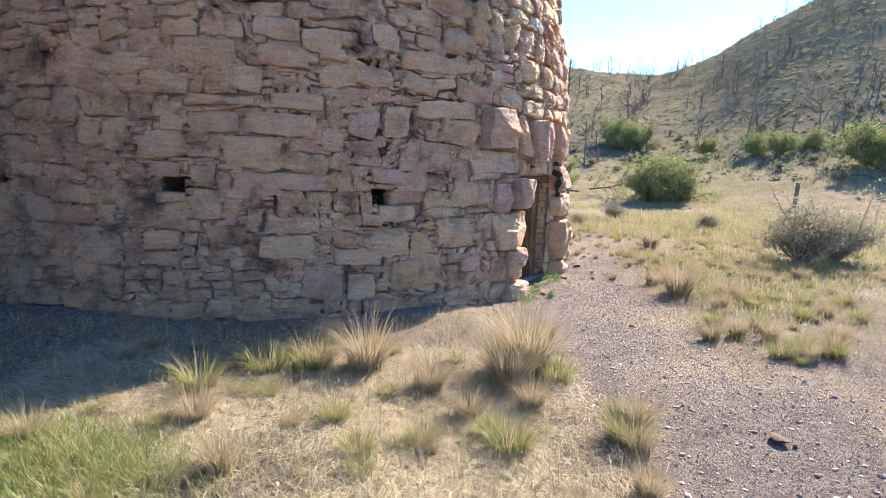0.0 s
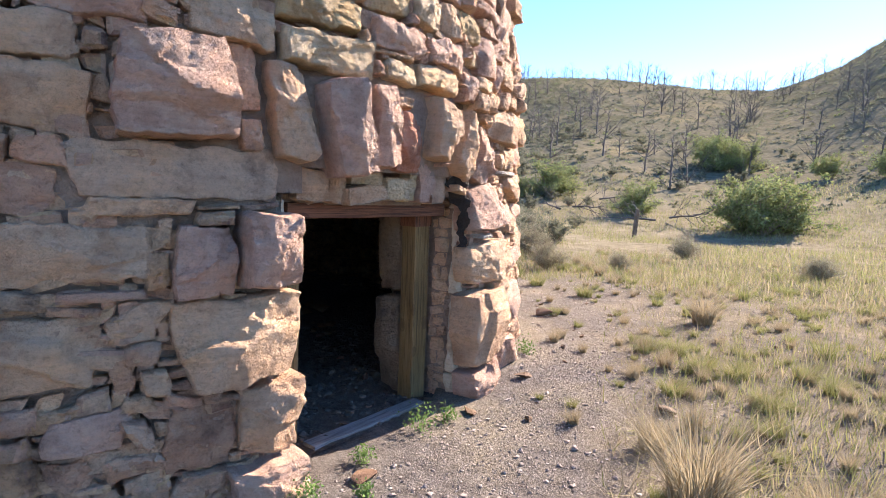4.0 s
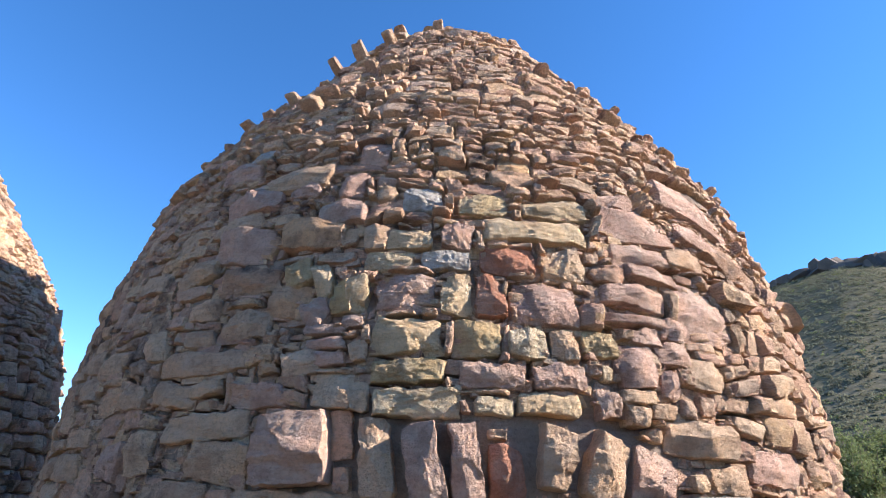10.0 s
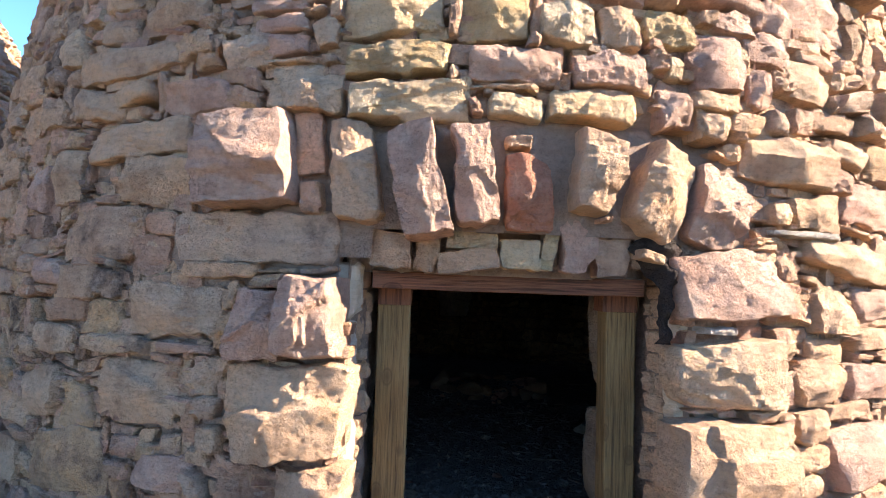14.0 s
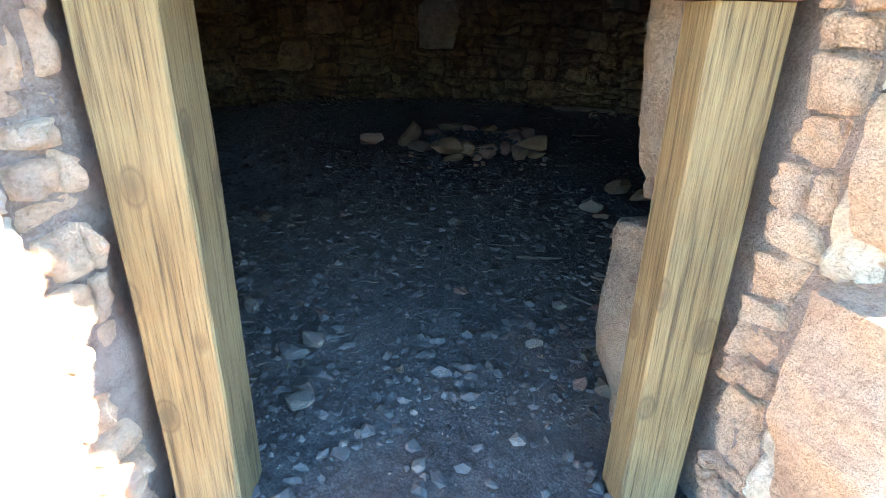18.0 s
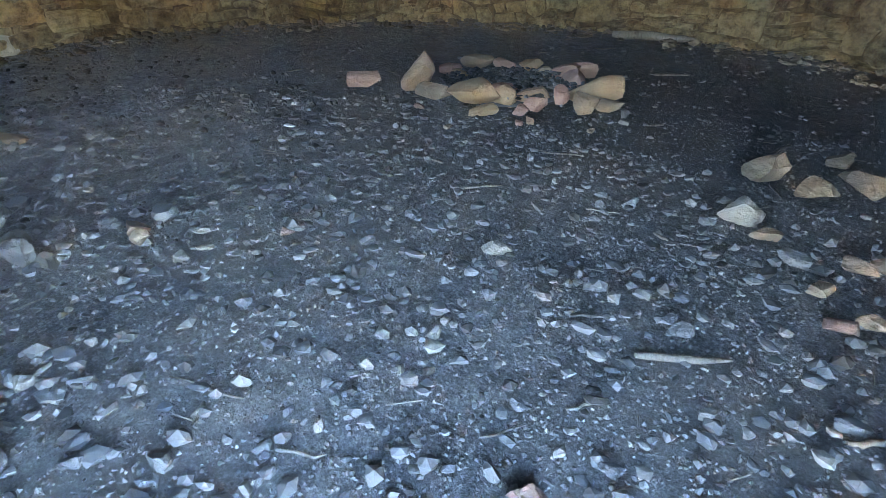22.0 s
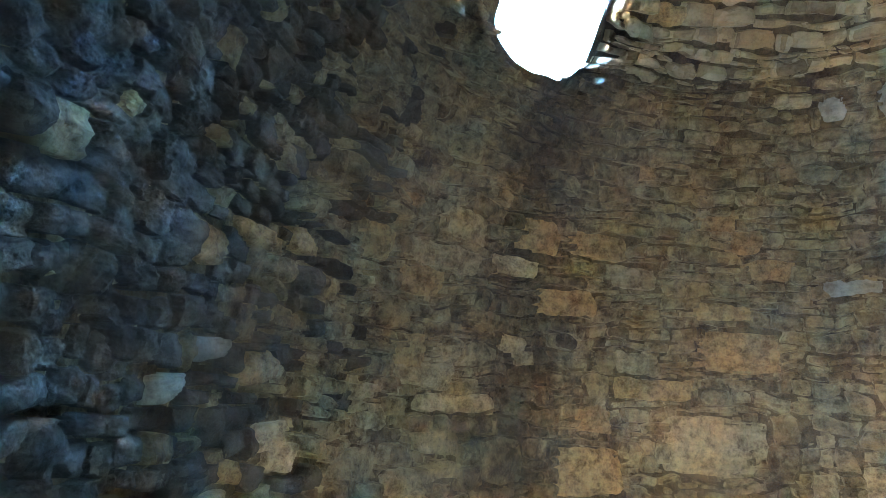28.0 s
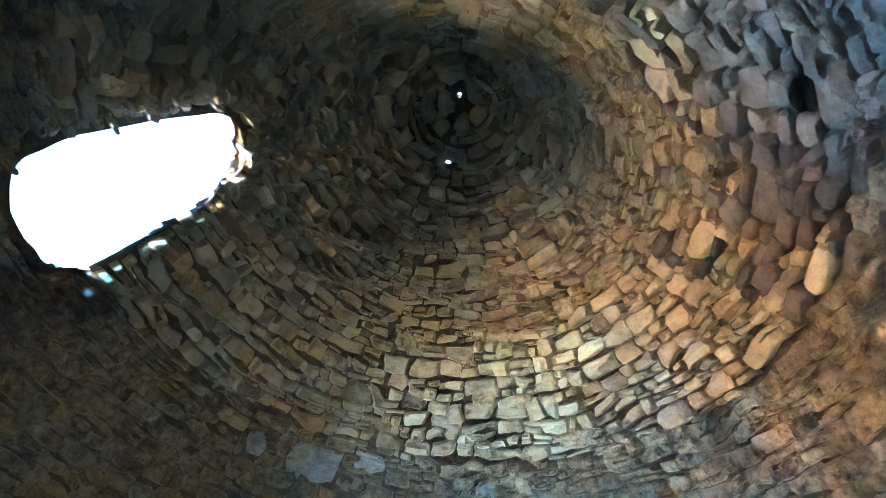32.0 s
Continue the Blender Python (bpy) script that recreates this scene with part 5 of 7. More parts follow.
for sel, kn, sd, mt, open_by in ((beside & ~upper & ~shade_low, EDGE11, 89, MAT_INNER, 0.007), (beside & ~upper & shade_low, EDGE11, 92, MAT_DOOR_SHADE, 0.007), (~beside & ~upper, EDGE9, 90, MAT_INNER, 0.008), (upper & ~shade_high, EDGE7, 91, MAT_LIT_DOME, 0.008), (upper & shade_high, EDGE7, 93, MAT_DOOR_SHADE, 0.008)):
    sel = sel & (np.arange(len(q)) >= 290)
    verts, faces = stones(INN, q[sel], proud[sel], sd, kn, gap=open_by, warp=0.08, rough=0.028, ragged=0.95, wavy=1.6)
    joined("rubble_masonry", verts, flip(faces, -1), [mt], inner_wall, "smoke-stained rubble stones of the inner wall, partly toned for light and shade")

# small stones in the inner joints
rng = random.Random(19)
rects = lay_rubble(INN, radians(-215), radians(-50), -0.1, 3.3, (0.10, 0.18), (0.07, 0.22), rng)
rects = [b for b in keep_clear(rects, iblocks[:1 + len(PUTLOGS)], RIN) if rng.random() < 0.42]
q = rect_quads(rects, rng_np, 0.02)
verts, faces = stones(INN, q, rng_np.uniform(-0.05, 0.0, len(q)), 86, EDGE4, warp=0.09, rough=0.022, ragged=1.0)
joined("chinking", verts, flip(faces, -1), [MAT_INNER], inner_wall, "small stones wedged into the inner joints")

# old lime render along the wall foot, doorway skylight put into its colour
TH, L = np.meshgrid(np.radians(np.linspace(-142, -66, 90)), np.linspace(-0.35, 0.6, 24), indexing="ij")
p3 = np.stack([TH * RIN, L, 0 * L], -1)
ends = np.clip((np.degrees(TH) + 142) / 14, 0, 1) * np.clip((-66 - np.degrees(TH)) / 14, 0, 1)
thick = 0.07 - 0.22 * np.clip(L / 0.6, 0, 1) + 0.05 * vnoise(p3 * 2.2, 26) + 0.03 * vnoise(p3 * 6, 27) + 0.008 * vnoise(p3 * 22, 28) - 0.10 * (1 - ends)
MAT_LIT_RENDER = stone_material("lime_render", [(0.0, (0.50, 0.46, 0.38)), (1.0, (0.50, 0.46, 0.38))], bump=0.7, soot=0.03, dust=(0.60, 0.53, 0.42))
part("lime_render", mesh_np("lime_render", INN.at(TH, L, thick), flip(grid_faces(90, 24), -1)), MAT_LIT_RENDER, kiln, "grey lime render along the foot of the wall, lightened for doorway skylight")

# reveal of the charging hole, broken out wider on the outside
def hole_out(x, y):
    z = HOLE_Z + 0.42 + y * 1.25
    th = HOLE_TH + (x * 1.5 + 0.10 * y - 0.26) / 2.9
    return OUT.at(th, OUT.l_of(z), 0.0)


n = 40
a = np.linspace(0, 2 * math.pi, n, endpoint=False)
ex = np.sign(np.cos(a)) * np.abs(np.cos(a)) ** (2 / 3.2) * 0.62
ey = np.sign(np.sin(a)) * np.abs(np.sin(a)) ** (2 / 3.2) * np.where(np.sin(a) < 0, 0.67, 0.87)
hv = []
for j in range(8):
    t = max(0, j - 1) / 6
    out = 1.14 if j == 0 else 1.0        # the first ring reaches behind the inner face
    for i in range(n):
        z = HOLE_Z + ey[i] * out
        th = HOLE_TH + (ex[i] * out + 0.10 * ey[i]) / 2.75
        p0 = INN.at(th, INN.l_of(z), 0.02 if j else -0.10)
        p1 = hole_out(ex[i], ey[i])
        p = p0 * (1 - t) + p1 * t
        c = 0.05 * float(vnoise(np.array([p * 5]), 3)[0])
        d = Vector((CX + 2.9 * math.cos(HOLE_TH) - p[0], CY + 2.9 * math.sin(HOLE_TH) - p[1], HOLE_Z - p[2])).normalized()
        hv.append(tuple(Vector(p) + d * c))
hf = np.array([(j * n + i, j * n + (i + 1) % n, (j + 1) * n + (i + 1) % n, (j + 1) * n + i) for j in range(7) for i in range(n)])
for p, d in LEAKS:
    d = Vector(d)
    e1 = d.cross(Vector((0, 0, 1))).normalized()
    e2 = d.cross(e1)
    rings = ((-0.05, 0.10), (-0.04, 0.028), (0.08, 0.03), (0.25, 0.12), (1.7, 0.20))
    tv = [tuple(Vector(p) + d * z + (e1 * math.cos(a) + e2 * math.sin(a)) * (rad0 + 0.007 * math.sin(a * 3))) for z, rad0 in rings for a in np.linspace(0, 6.283, 12, endpoint=False)]
    tf = np.array([(j * 12 + i, j * 12 + (i + 1) % 12, (j + 1) * 12 + (i + 1) % 12, (j + 1) * 12 + i) for j in range(4) for i in range(12)])
    part("chink", mesh_np("chink", tv, tf), MAT_MORTAR_IN, kiln, "small chink of daylight in the crown")
part("charging_hole_reveal", mesh_np("charging_hole_reveal", hv, hf), MAT_MORTAR_IN, kiln, "ragged reveal of the charging hole")

# ============ doorway ============
OUTN = Vector((math.cos(DOOR), math.sin(DOOR), 0))
ALONG = Vector((-math.sin(DOOR), math.cos(DOOR), 0))
DM = Matrix(((ALONG.x, -OUTN.x, 0, CX + 4.40 * OUTN.x), (ALONG.y, -OUTN.y, 0, CY + 4.40 * OUTN.y), (0, 0, 1, 0), (0, 0, 0, 1)))   # x along the wall, y inwards, z up


class Flat:
    """A plane reveal beside the doorway: theta runs into the wall, l upwards."""
    def __init__(self, x, side):
        self.slant = 0.36 * side
        self.x, self.side, self.l, self.r = x, side, np.array([0.0, 1.0]), np.array([1.0, 1.0])

    def at(self, th, l, off):
        p = np.stack([self.x + self.slant * np.minimum(th - 0.2, 0) + self.side * off, th, l], -1)
        m = np.array(DM.to_3x3())
        return p @ m.T + np.array(DM.translation)


reveal = part("doorway_reveal", bpy.data.meshes.new("doorway_reveal"), MAT_MORTAR, kiln, "rough stone reveal of the doorway")
rv, rf = [], []
for x, side in ((-0.69, 1), (0.76, -1)):
    pl = Flat(x, side)
    TH, L = np.meshgrid(np.linspace(-0.06, 0.62, 16), np.linspace(-0.5, 1.5, 30), indexing="ij")
    p3 = np.stack([TH, L, np.full_like(L, x * 9)], -1)
    pts = pl.at(TH, L, -0.02 + 0.03 * vnoise(p3 * 5, 41)).reshape(-1, 3)
    rf += [tuple(int(i) + len(rv) for i in (q if side < 0 else q[::-1])) for q in grid_faces(16, 30)]
    rv += [tuple(p) for p in pts]
    rg = random.Random(int(x * 100) + 200)

    def courses(t0, t1, hs, ws):
        rr, l = [], -0.2
        while l < 1.40:
            h = rg.uniform(*hs)
            t = t0
            while t < t1 - 0.02:
                w = rg.uniform(*ws)
                rr.append((t, min(t + w, t1), l, min(l + h, 1.44)))
                t += w
            l += h
        return rr

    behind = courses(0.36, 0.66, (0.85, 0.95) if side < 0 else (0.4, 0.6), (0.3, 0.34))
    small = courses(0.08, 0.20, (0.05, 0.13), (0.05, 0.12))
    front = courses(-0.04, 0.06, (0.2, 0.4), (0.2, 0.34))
    sets = ((behind, (0.16, 0.19) if side < 0 else (0.0, 0.03), EDGE17, MAT_REVEAL_SHADE), (small, (-0.02, 0.02), EDGE9, MAT_TAN), (front, (0.0, 0.03), EDGE17, MAT_CREAM))
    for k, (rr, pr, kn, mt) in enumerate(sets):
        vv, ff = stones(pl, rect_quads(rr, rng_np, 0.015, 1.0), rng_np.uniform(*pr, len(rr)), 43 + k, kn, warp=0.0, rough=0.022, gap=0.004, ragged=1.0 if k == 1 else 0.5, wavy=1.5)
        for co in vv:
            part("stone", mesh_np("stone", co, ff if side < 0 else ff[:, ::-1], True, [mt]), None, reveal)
base = len(rv)
TX, TY = np.meshgrid(np.linspace(-0.72, 0.78, 14), np.linspace(0.05, 0.62, 8), indexing="ij")
for x, y in zip(TX.ravel(), TY.ravel()):
    rv.append(tuple(DM @ Vector((x, y, 1.44 + 0.02 * math.sin(x * 17 + y * 9)))))
rf += [tuple(int(i) + base for i in q) for q in grid_faces(14, 8)]
reveal.data.from_pydata(rv, [], rf)
reveal.data.polygons.foreach_set("use_smooth", [True] * len(rf))

door = thing("door_frame", "weathered squared-timber frame of the doorway", "door frame", DM)


def timber(name, w, d, h, x, y, z, mat, seed, rx=0, ry=0, rz=0, label=""):
    ob = part(name, beam(w, d, h, seed), mat, door, label)
    ob.matrix_local = pose(x, y, z, rx, ry, rz)
    return ob


timber("post", 0.17, 0.19, 1.38, -0.565, 0.285, -0.15, MAT_POST, 1, label="yellow-brown squared post")
timber("post", 0.16, 0.14, 1.38, 0.635, 0.26, -0.15, MAT_POST, 2, label="yellow-brown squared post")
timber("post_cap", 0.175, 0.16, 0.085, -0.565, 0.255, 1.232, MAT_LINTEL, 3, label="red-brown cap block")
timber("post_cap", 0.185, 0.16, 0.085, 0.625, 0.255, 1.232, MAT_LINTEL, 4, label="red-brown cap block")
timber("lintel", 0.088, 0.30, 1.37, -0.672, 0.19, 1.362, MAT_LINTEL, 5, ry=90, label="red-brown lintel beam")
timber("sill", 0.05, 0.12, 1.00, -0.47, 0.09, -0.085, MAT_SILL, 6, ry=90, label="grey weathered sill board")

# ============ ground ============
RIDGE_AZ = [-180, -60, 0, 28, 42, 53, 57, 60.6, 65, 70, 78.7, 84, 93, 96, 101.6, 104, 107.4, 114, 125, 150, 180]
RIDGE_EL = [3, 2, 2, 3, 13, 16.5, 15.3, 13.7, 11.3, 10.1, 11.2, 11.75, 11.5, 12.6, 15.2, 17.6, 18.2, 17.4, 14, 6, 4]


def ground_z(x, y):
    """Height of the ground: a worn yard that rises into hills."""
    x, y = np.asarray(x, float), np.asarray(y, float)
    dx, dy = x - 1.5, y - 4.0
    r, az = np.hypot(dx, dy), np.degrees(np.arctan2(dy, dx))
    el = np.interp(az, RIDGE_AZ, RIDGE_EL)
    top = 170 + 40 * np.sin(np.radians(az * 3))
    t = np.clip((r - 24) / (top - 24), 0, 1)
    up = top * np.tan(np.radians(el)) * (0.35 * t + 0.65 * t * t * (3 - 2 * t))
    up = up * np.where(r > top, np.clip(1 - (r - top) / 900, 0.2, 1), 1)
    p = np.stack([x, y, np.zeros_like(x)], -1)
    rough = np.clip((r - 20) / 60, 0, 1)
    z = up + rough * (0.6 * vnoise(p / 14, 51) + 0.08 * vnoise(p / 4, 52)) + rough * t * 1.5 * vnoise(p / 35, 55)
    z = z + 0.05 * vnoise(p / 1.7, 53) + 0.014 * vnoise(p * 2.2, 54)
    rho = np.hypot(x - CX, y - CY)
    dd = np.hypot(x - 1.2, y - 7.5)
    z = z - 0.05 - 0.03 * np.exp(-(dd / 1.5) ** 2) + 0.10 * np.clip((y - 8) / 3, 0, 1) * np.clip(1 - (r - 6) / 8, 0, 1)
    z = np.where(dd < 1.4, z * np.clip(dd / 1.4, 0, 1) + (1 - np.clip(dd / 1.4, 0, 1)) * -0.085, z)
    return np.where(rho < 4.33, -0.3, z)


rad = np.concatenate([[0.001], np.arange(0.05, 13, 0.09), 13 * 1.045 ** np.arange(1, 125)])
ang = np.linspace(-math.pi, math.pi, 420, endpoint=False)
RR, AA = np.meshgrid(rad, ang, indexing="ij")
gx, gy = 1.5 + RR * np.cos(AA), 4.0 + RR * np.sin(AA)
gv = np.stack([gx, gy, ground_z(gx, gy)], -1)
nr, na = gv.shape[:2]
ii, jj = np.meshgrid(np.arange(nr - 1), np.arange(na), indexing="ij")
gf = np.stack([ii * na + jj, (ii + 1) * na + jj, (ii + 1) * na + (jj + 1) % na, ii * na + (jj + 1) % na], -1).reshape(-1, 4)
ground = new("ground", mesh_np("ground", gv, gf, True, [MAT_GROUND]))
tagged(ground, "dry gravelly ground with worn path, rising to scrub hills", "ground", kind="structure")

# kiln floor
rad = np.linspace(0.0, 4.42, 90)
ang = np.linspace(0, 2 * math.pi, 260, endpoint=False)
RR, AA = np.meshgrid(rad, ang, indexing="ij")
fx, fy = CX + RR * np.cos(AA), CY + RR * np.sin(AA)


def floor_z(x, y):
    x, y = np.asarray(x, float), np.asarray(y, float)
    p = np.stack([x, y, np.zeros_like(x)], -1)
    rho = np.hypot(x - CX, y - CY)
    z = -0.095 + 0.02 * vnoise(p * 1.3, 61) + 0.012 * vnoise(p * 4, 62) + 0.006 * vnoise(p * 13, 63)
    edge = np.clip((rho - 3.2) / 0.8, 0, 1) * np.clip((np.hypot(x - 1.0, y - 7.6) - 0.9) / 1.0, 0, 1)
    return z + 0.06 * edge


fv = np.stack([fx, fy, floor_z(fx, fy)], -1)
nr, na = fv.shape[:2]
ii, jj = np.meshgrid(np.arange(nr - 1), np.arange(na), indexing="ij")
ff = np.stack([ii * na + jj, (ii + 1) * na + jj, (ii + 1) * na + (jj + 1) % na, ii * na + (jj + 1) % na], -1).reshape(-1, 4)
floor_ob = new("floor", mesh_np("floor", fv, ff, True, [MAT_FLOOR]))
tagged(floor_ob, "dark charcoal-dusted earth floor inside the kiln", "floor", kind="structure")

# ============ second kiln ============
kiln2 = thing("charcoal_kiln", "neighbouring beehive kiln of rubble stone, half in shade", "kiln", pose(0, 0, 0))
v, f = shell(OUT2, -0.055, lambda th, l: np.zeros(th.shape, bool), 23, nth=140, dl=0.2)
wall2 = part("outer_wall", mesh_np("outer_wall", v, f), MAT_MORTAR, kiln2, "grey-brown lime mortar")
rng = random.Random(24)
rects = lay_rubble(OUT2, radians(-30), radians(150), -0.25, OUT2.top - 0.2, (0.34, 0.52), (0.28, 0.78), rng)
q = rect_quads(rects, rng_np)
verts, faces = stones(OUT2, q, rng_np.uniform(0.02, 0.10, len(q)), 99, EDGE5)
joined("rubble_masonry", verts, faces, [MAT_STONE], wall2, "rubble stones of the neighbouring kiln")


# ============ plants ============
def blades(n, spread, height, lean, width, seed, segs=4):
    """A tuft of grass: curved, tapering blades that spring from its base."""
    rg = np.random.default_rng(seed)
    a = rg.uniform(0, 2 * math.pi, n)
    rad0 = spread * np.sqrt(rg.uniform(0, 1, n)) * 0.4
    base = np.stack([rad0 * np.cos(a), rad0 * np.sin(a), np.full(n, -0.02)], -1)
    h = height * rg.uniform(0.45, 1.0, n)
    a = a + rg.normal(0, 0.5, n)
    out = h * lean * rg.uniform(0.2, 1.2, n)
    wd = width * rg.uniform(0.6, 1.2, n)
    face = a + math.pi / 2 + rg.normal(0, 0.8, n)
    t = np.linspace(0, 1, segs)
    c = base[:, None] + np.stack([np.cos(a)[:, None] * (out[:, None] * t ** 1.8), np.sin(a)[:, None] * (out[:, None] * t ** 1.8), h[:, None] * (t - 0.28 * lean * t ** 3)], -1)
    side = np.stack([np.cos(face), np.sin(face), np.zeros(n)], -1)[:, None] * (wd[:, None] * (1 - t ** 1.5 * 0.93))[..., None] / 2
    v = np.stack([c - side, c + side], 2).reshape(n, segs * 2, 3)
    f = np.array([(2 * i, 2 * i + 1, 2 * i + 3, 2 * i + 2) for i in range(segs - 1)])
    faces = (f[None] + (np.arange(n) * segs * 2)[:, None, None]).reshape(-1, 4)
    return v.reshape(-1, 3), faces


def tuft_proto(label, mats, n, spread, height, lean, seed):
    ob = thing("grass_tuft", label, "grass tuft", pose(0, 0, -50), group="grass tufts by the kiln")
    v, f = blades(n, spread, height, lean, 0.0045, seed)
    part("foliage", mesh_np("foliage", v, f, True, [mats]), None, ob)
    v, f = blades(n // 7, spread * 0.7, height * 1.35, lean * 0.7, 0.003, seed + 1)
    part("seed_spray", mesh_np("seed_spray", v, f, True, [MAT_STRAW]), None, ob)
    return ob


def put(proto, x, y, scale, turn, z=None, sink=0.0, tilt=0.0):
    z = float(ground_z(x, y)) if z is None else z
    return copy_thing(proto, pose(x, y, z - sink, tilt * math.sin(turn * 3.1), tilt * math.cos(turn * 1.7), turn) @ Matrix.Scale(scale, 4))


GOLD = "golden dry bunchgrass tuft on bare gravelly ground"
HALF = "yellow-green bunchgrass tuft on dry ground"
protos_gold = [tuft_proto(GOLD, MAT_STRAW, 420, 0.20, 0.36, 0.75, k) for k in (1, 2, 3)]
protos_half = [tuft_proto(HALF, MAT_GREENISH, 320, 0.20, 0.26, 0.9, k) for k in (11, 12, 13)]
rg = random.Random(31)
for x, y, sc, g in ((0.65, 4.05, 1.9, 1), (0.50, 3.80, 1.5, 1), (0.85, 3.85, 1.3, 0), (-0.55, 3.92, 1.5, 1), (-0.96, 3.87, 1.4, 0), (-1.25, 3.75, 1.3, 0), (-1.57, 3.39, 1.3, 0), (1.07, 2.92, 1.2, 0), (3.05, 7.0, 1.8, 1), (0.39, 2.8, 1.1, 0), (2.73, 5.4, 0.8, 0), (-0.07, 3.64, 1.0, 1),
                    (3.65, 6.93, 1.0, 1), (3.27, 8.58, 0.9, 0), (3.58, 9.74, 1.1, 0), (4.18, 11.1, 1.5, 1), (2.89, 12.6, 1.2, 0), (3.64, 9.2, 1.0, 0), (2.17, 13.4, 1.2, 0), (2.4, 11.0, 0.7, 0)):
    put(rg.choice(protos_gold if g else protos_half), x, y, sc, rg.uniform(0, 360))


def off_path(x, y):
    """True away from the trodden path and the kilns."""
    if math.hypot(x - CX, y - CY) < 5.3 or math.hypot(x + 9.0, y - 0.5) < 5.3:
        return False
    lane = 1.55 + 0.10 * max(0.0, y - 3)
    return abs(x - lane) > 0.75 or y > 15 or y < 1.0


far_tufts = []
count = 0
while count < 225:
    az, r = radians(rg.uniform(46, 112)), 2.2 + 16 * rg.random() ** 1.2
    x, y = 1.5 + r * math.cos(az), 2.5 + r * math.sin(az)
    if not off_path(x, y) or (x < 2.9 and y < 8 and rg.random() < 0.6):
        continue
    if r > 8.0:
        far_tufts.append((x, y, rg.uniform(0.35, 1.05), rg.random() < 0.42))
    else:
        put(rg.choice(protos_gold if rg.random() < 0.42 else protos_half), x, y, rg.uniform(0.35, 1.05), rg.uniform(0, 360), tilt=13)
    count += 1
count = 0
while count < 52:
    x, y = rg.uniform(-2.4, 1.3), rg.uniform(1.2, 4.4)
    if math.hypot(x - CX, y - CY) < 5.0:
        continue
    put(rg.choice(protos_gold if rg.random() < 0.5 else protos_half), x, y, rg.uniform(0.35, 0.85), rg.uniform(0, 360))
    count += 1
count = 0
while count < 90:
    x, y = rg.uniform(2.5, 7.5), rg.uniform(6.5, 15)
    if off_path(x, y):
        far_tufts.append((x, y, rg.uniform(0.25, 0.6), rg.random() < 0.3))
        count += 1
count = 0
while count < 110:
    a, r = radians(rg.uniform(-22, 50)), 5.05 + 3.4 * rg.random() ** 1.3
    x, y = CX + r * math.cos(a), CY + r * math.sin(a)
    if abs(x - 1.55 - 0.10 * max(0.0, y - 3)) < 0.35 and rg.random() < 0.7:
        continue
    put(rg.choice(protos_half if rg.random() < 0.6 else protos_gold), x, y, rg.uniform(0.18, 0.5), rg.uniform(0, 360), tilt=12)
    count += 1
for p in protos_gold + protos_half:
    p.matrix_basis = pose(2.6 + 0.9 * rg.random(), 15.0 + 2 * rg.random(), -0.02)

# the tufts farther off, joined
pieces, gold = [], []
base = 0
for k, (x, y, sc, dry) in enumerate(far_tufts):
    v, f = blades(150, 0.22, 0.30, 0.85, 0.0075, 2000 + k)
    pieces.append((v * sc + np.array([x, y, float(ground_z(x, y))]), f + base))
    gold += [0 if dry else 1] * len(f)
    base += len(v)
ob = new("far_grass_tufts", mesh_np("far_grass_tufts", np.concatenate([p[0] for p in pieces]), np.concatenate([p[1] for p in pieces]), True, [MAT_STRAW, MAT_GREENISH], gold))
tagged(ob, "golden and yellow-green bunchgrass over the flat", "grass", kind="stuff")

# low straw and short grass between the tufts
rgn = np.random.default_rng(51)
n = 190000
az = np.radians(rgn.uniform(35, 150, n))
r = 0.2 + 21 * rgn.random(n) ** 1.25
x, y = 0.7 + r * np.cos(az), 0.6 + r * np.sin(az)
patch = vnoise(np.stack([x, y, np.zeros(n)], -1) * 0.8, 71) + 0.5 * vnoise(np.stack([x, y, np.zeros(n)], -1) * 2.2, 72)
lane = 1.55 + 0.10 * np.maximum(0, y - 3)
keep = (np.hypot(x - CX, y - CY) > 5.0) & (np.hypot(x - 1.3, y - 7.3) > 1.2)
keep &= (np.abs(x - lane) > 0.55 + 0.35 * rgn.random(n)) | (rgn.random(n) < 0.03)
keep &= (patch > -0.75 + 0.6 * rgn.random(n)) | (x < 1.0)
x, y, r = x[keep], y[keep], r[keep]
n = len(x)
z = ground_z(x, y)
L = rgn.uniform(0.05, 0.20, n) * np.where(r > 13, 1.6, 1.0)
up = np.where(rgn.random(n) < 0.5, rgn.uniform(0.05, 0.35, n), rgn.uniform(0.4, 1.0, n))
d = rgn.uniform(0, 2 * math.pi, n)
wdt = rgn.uniform(0.0011, 0.0024, n) * np.where(r > 13, 3.2, np.where(r > 6, 1.6, 1.0))
root = np.stack([x, y, z - 0.004], -1)
dirn = np.stack([np.cos(d) * np.sqrt(1 - up ** 2), np.sin(d) * np.sqrt(1 - up ** 2), up], -1)
sidev = np.stack([-np.sin(d), np.cos(d), np.zeros(n)], -1) * wdt[:, None]
midp = root + dirn * L[:, None] * 0.55
tip = root + dirn * L[:, None] - np.array([0, 0, 1.0]) * (L * 0.12 * (1 - up))[:, None]
v = np.stack([root - sidev, root + sidev, midp - sidev * 0.8, midp + sidev * 0.8, tip], 1)
f = np.array([(0, 1, 3), (0, 3, 2), (2, 3, 4)])
faces = (f[None] + (np.arange(n) * 5)[:, None, None]).reshape(-1, 3)
green = (rgn.random(n) < 0.33).repeat(3).astype(int)
ob = new("short_grass", mesh_np("short_grass", v, faces, True, [MAT_STRAW, MAT_GREENISH], green))
tagged(ob, "matted dry straw and short yellow-green grass", "grass", kind="stuff")


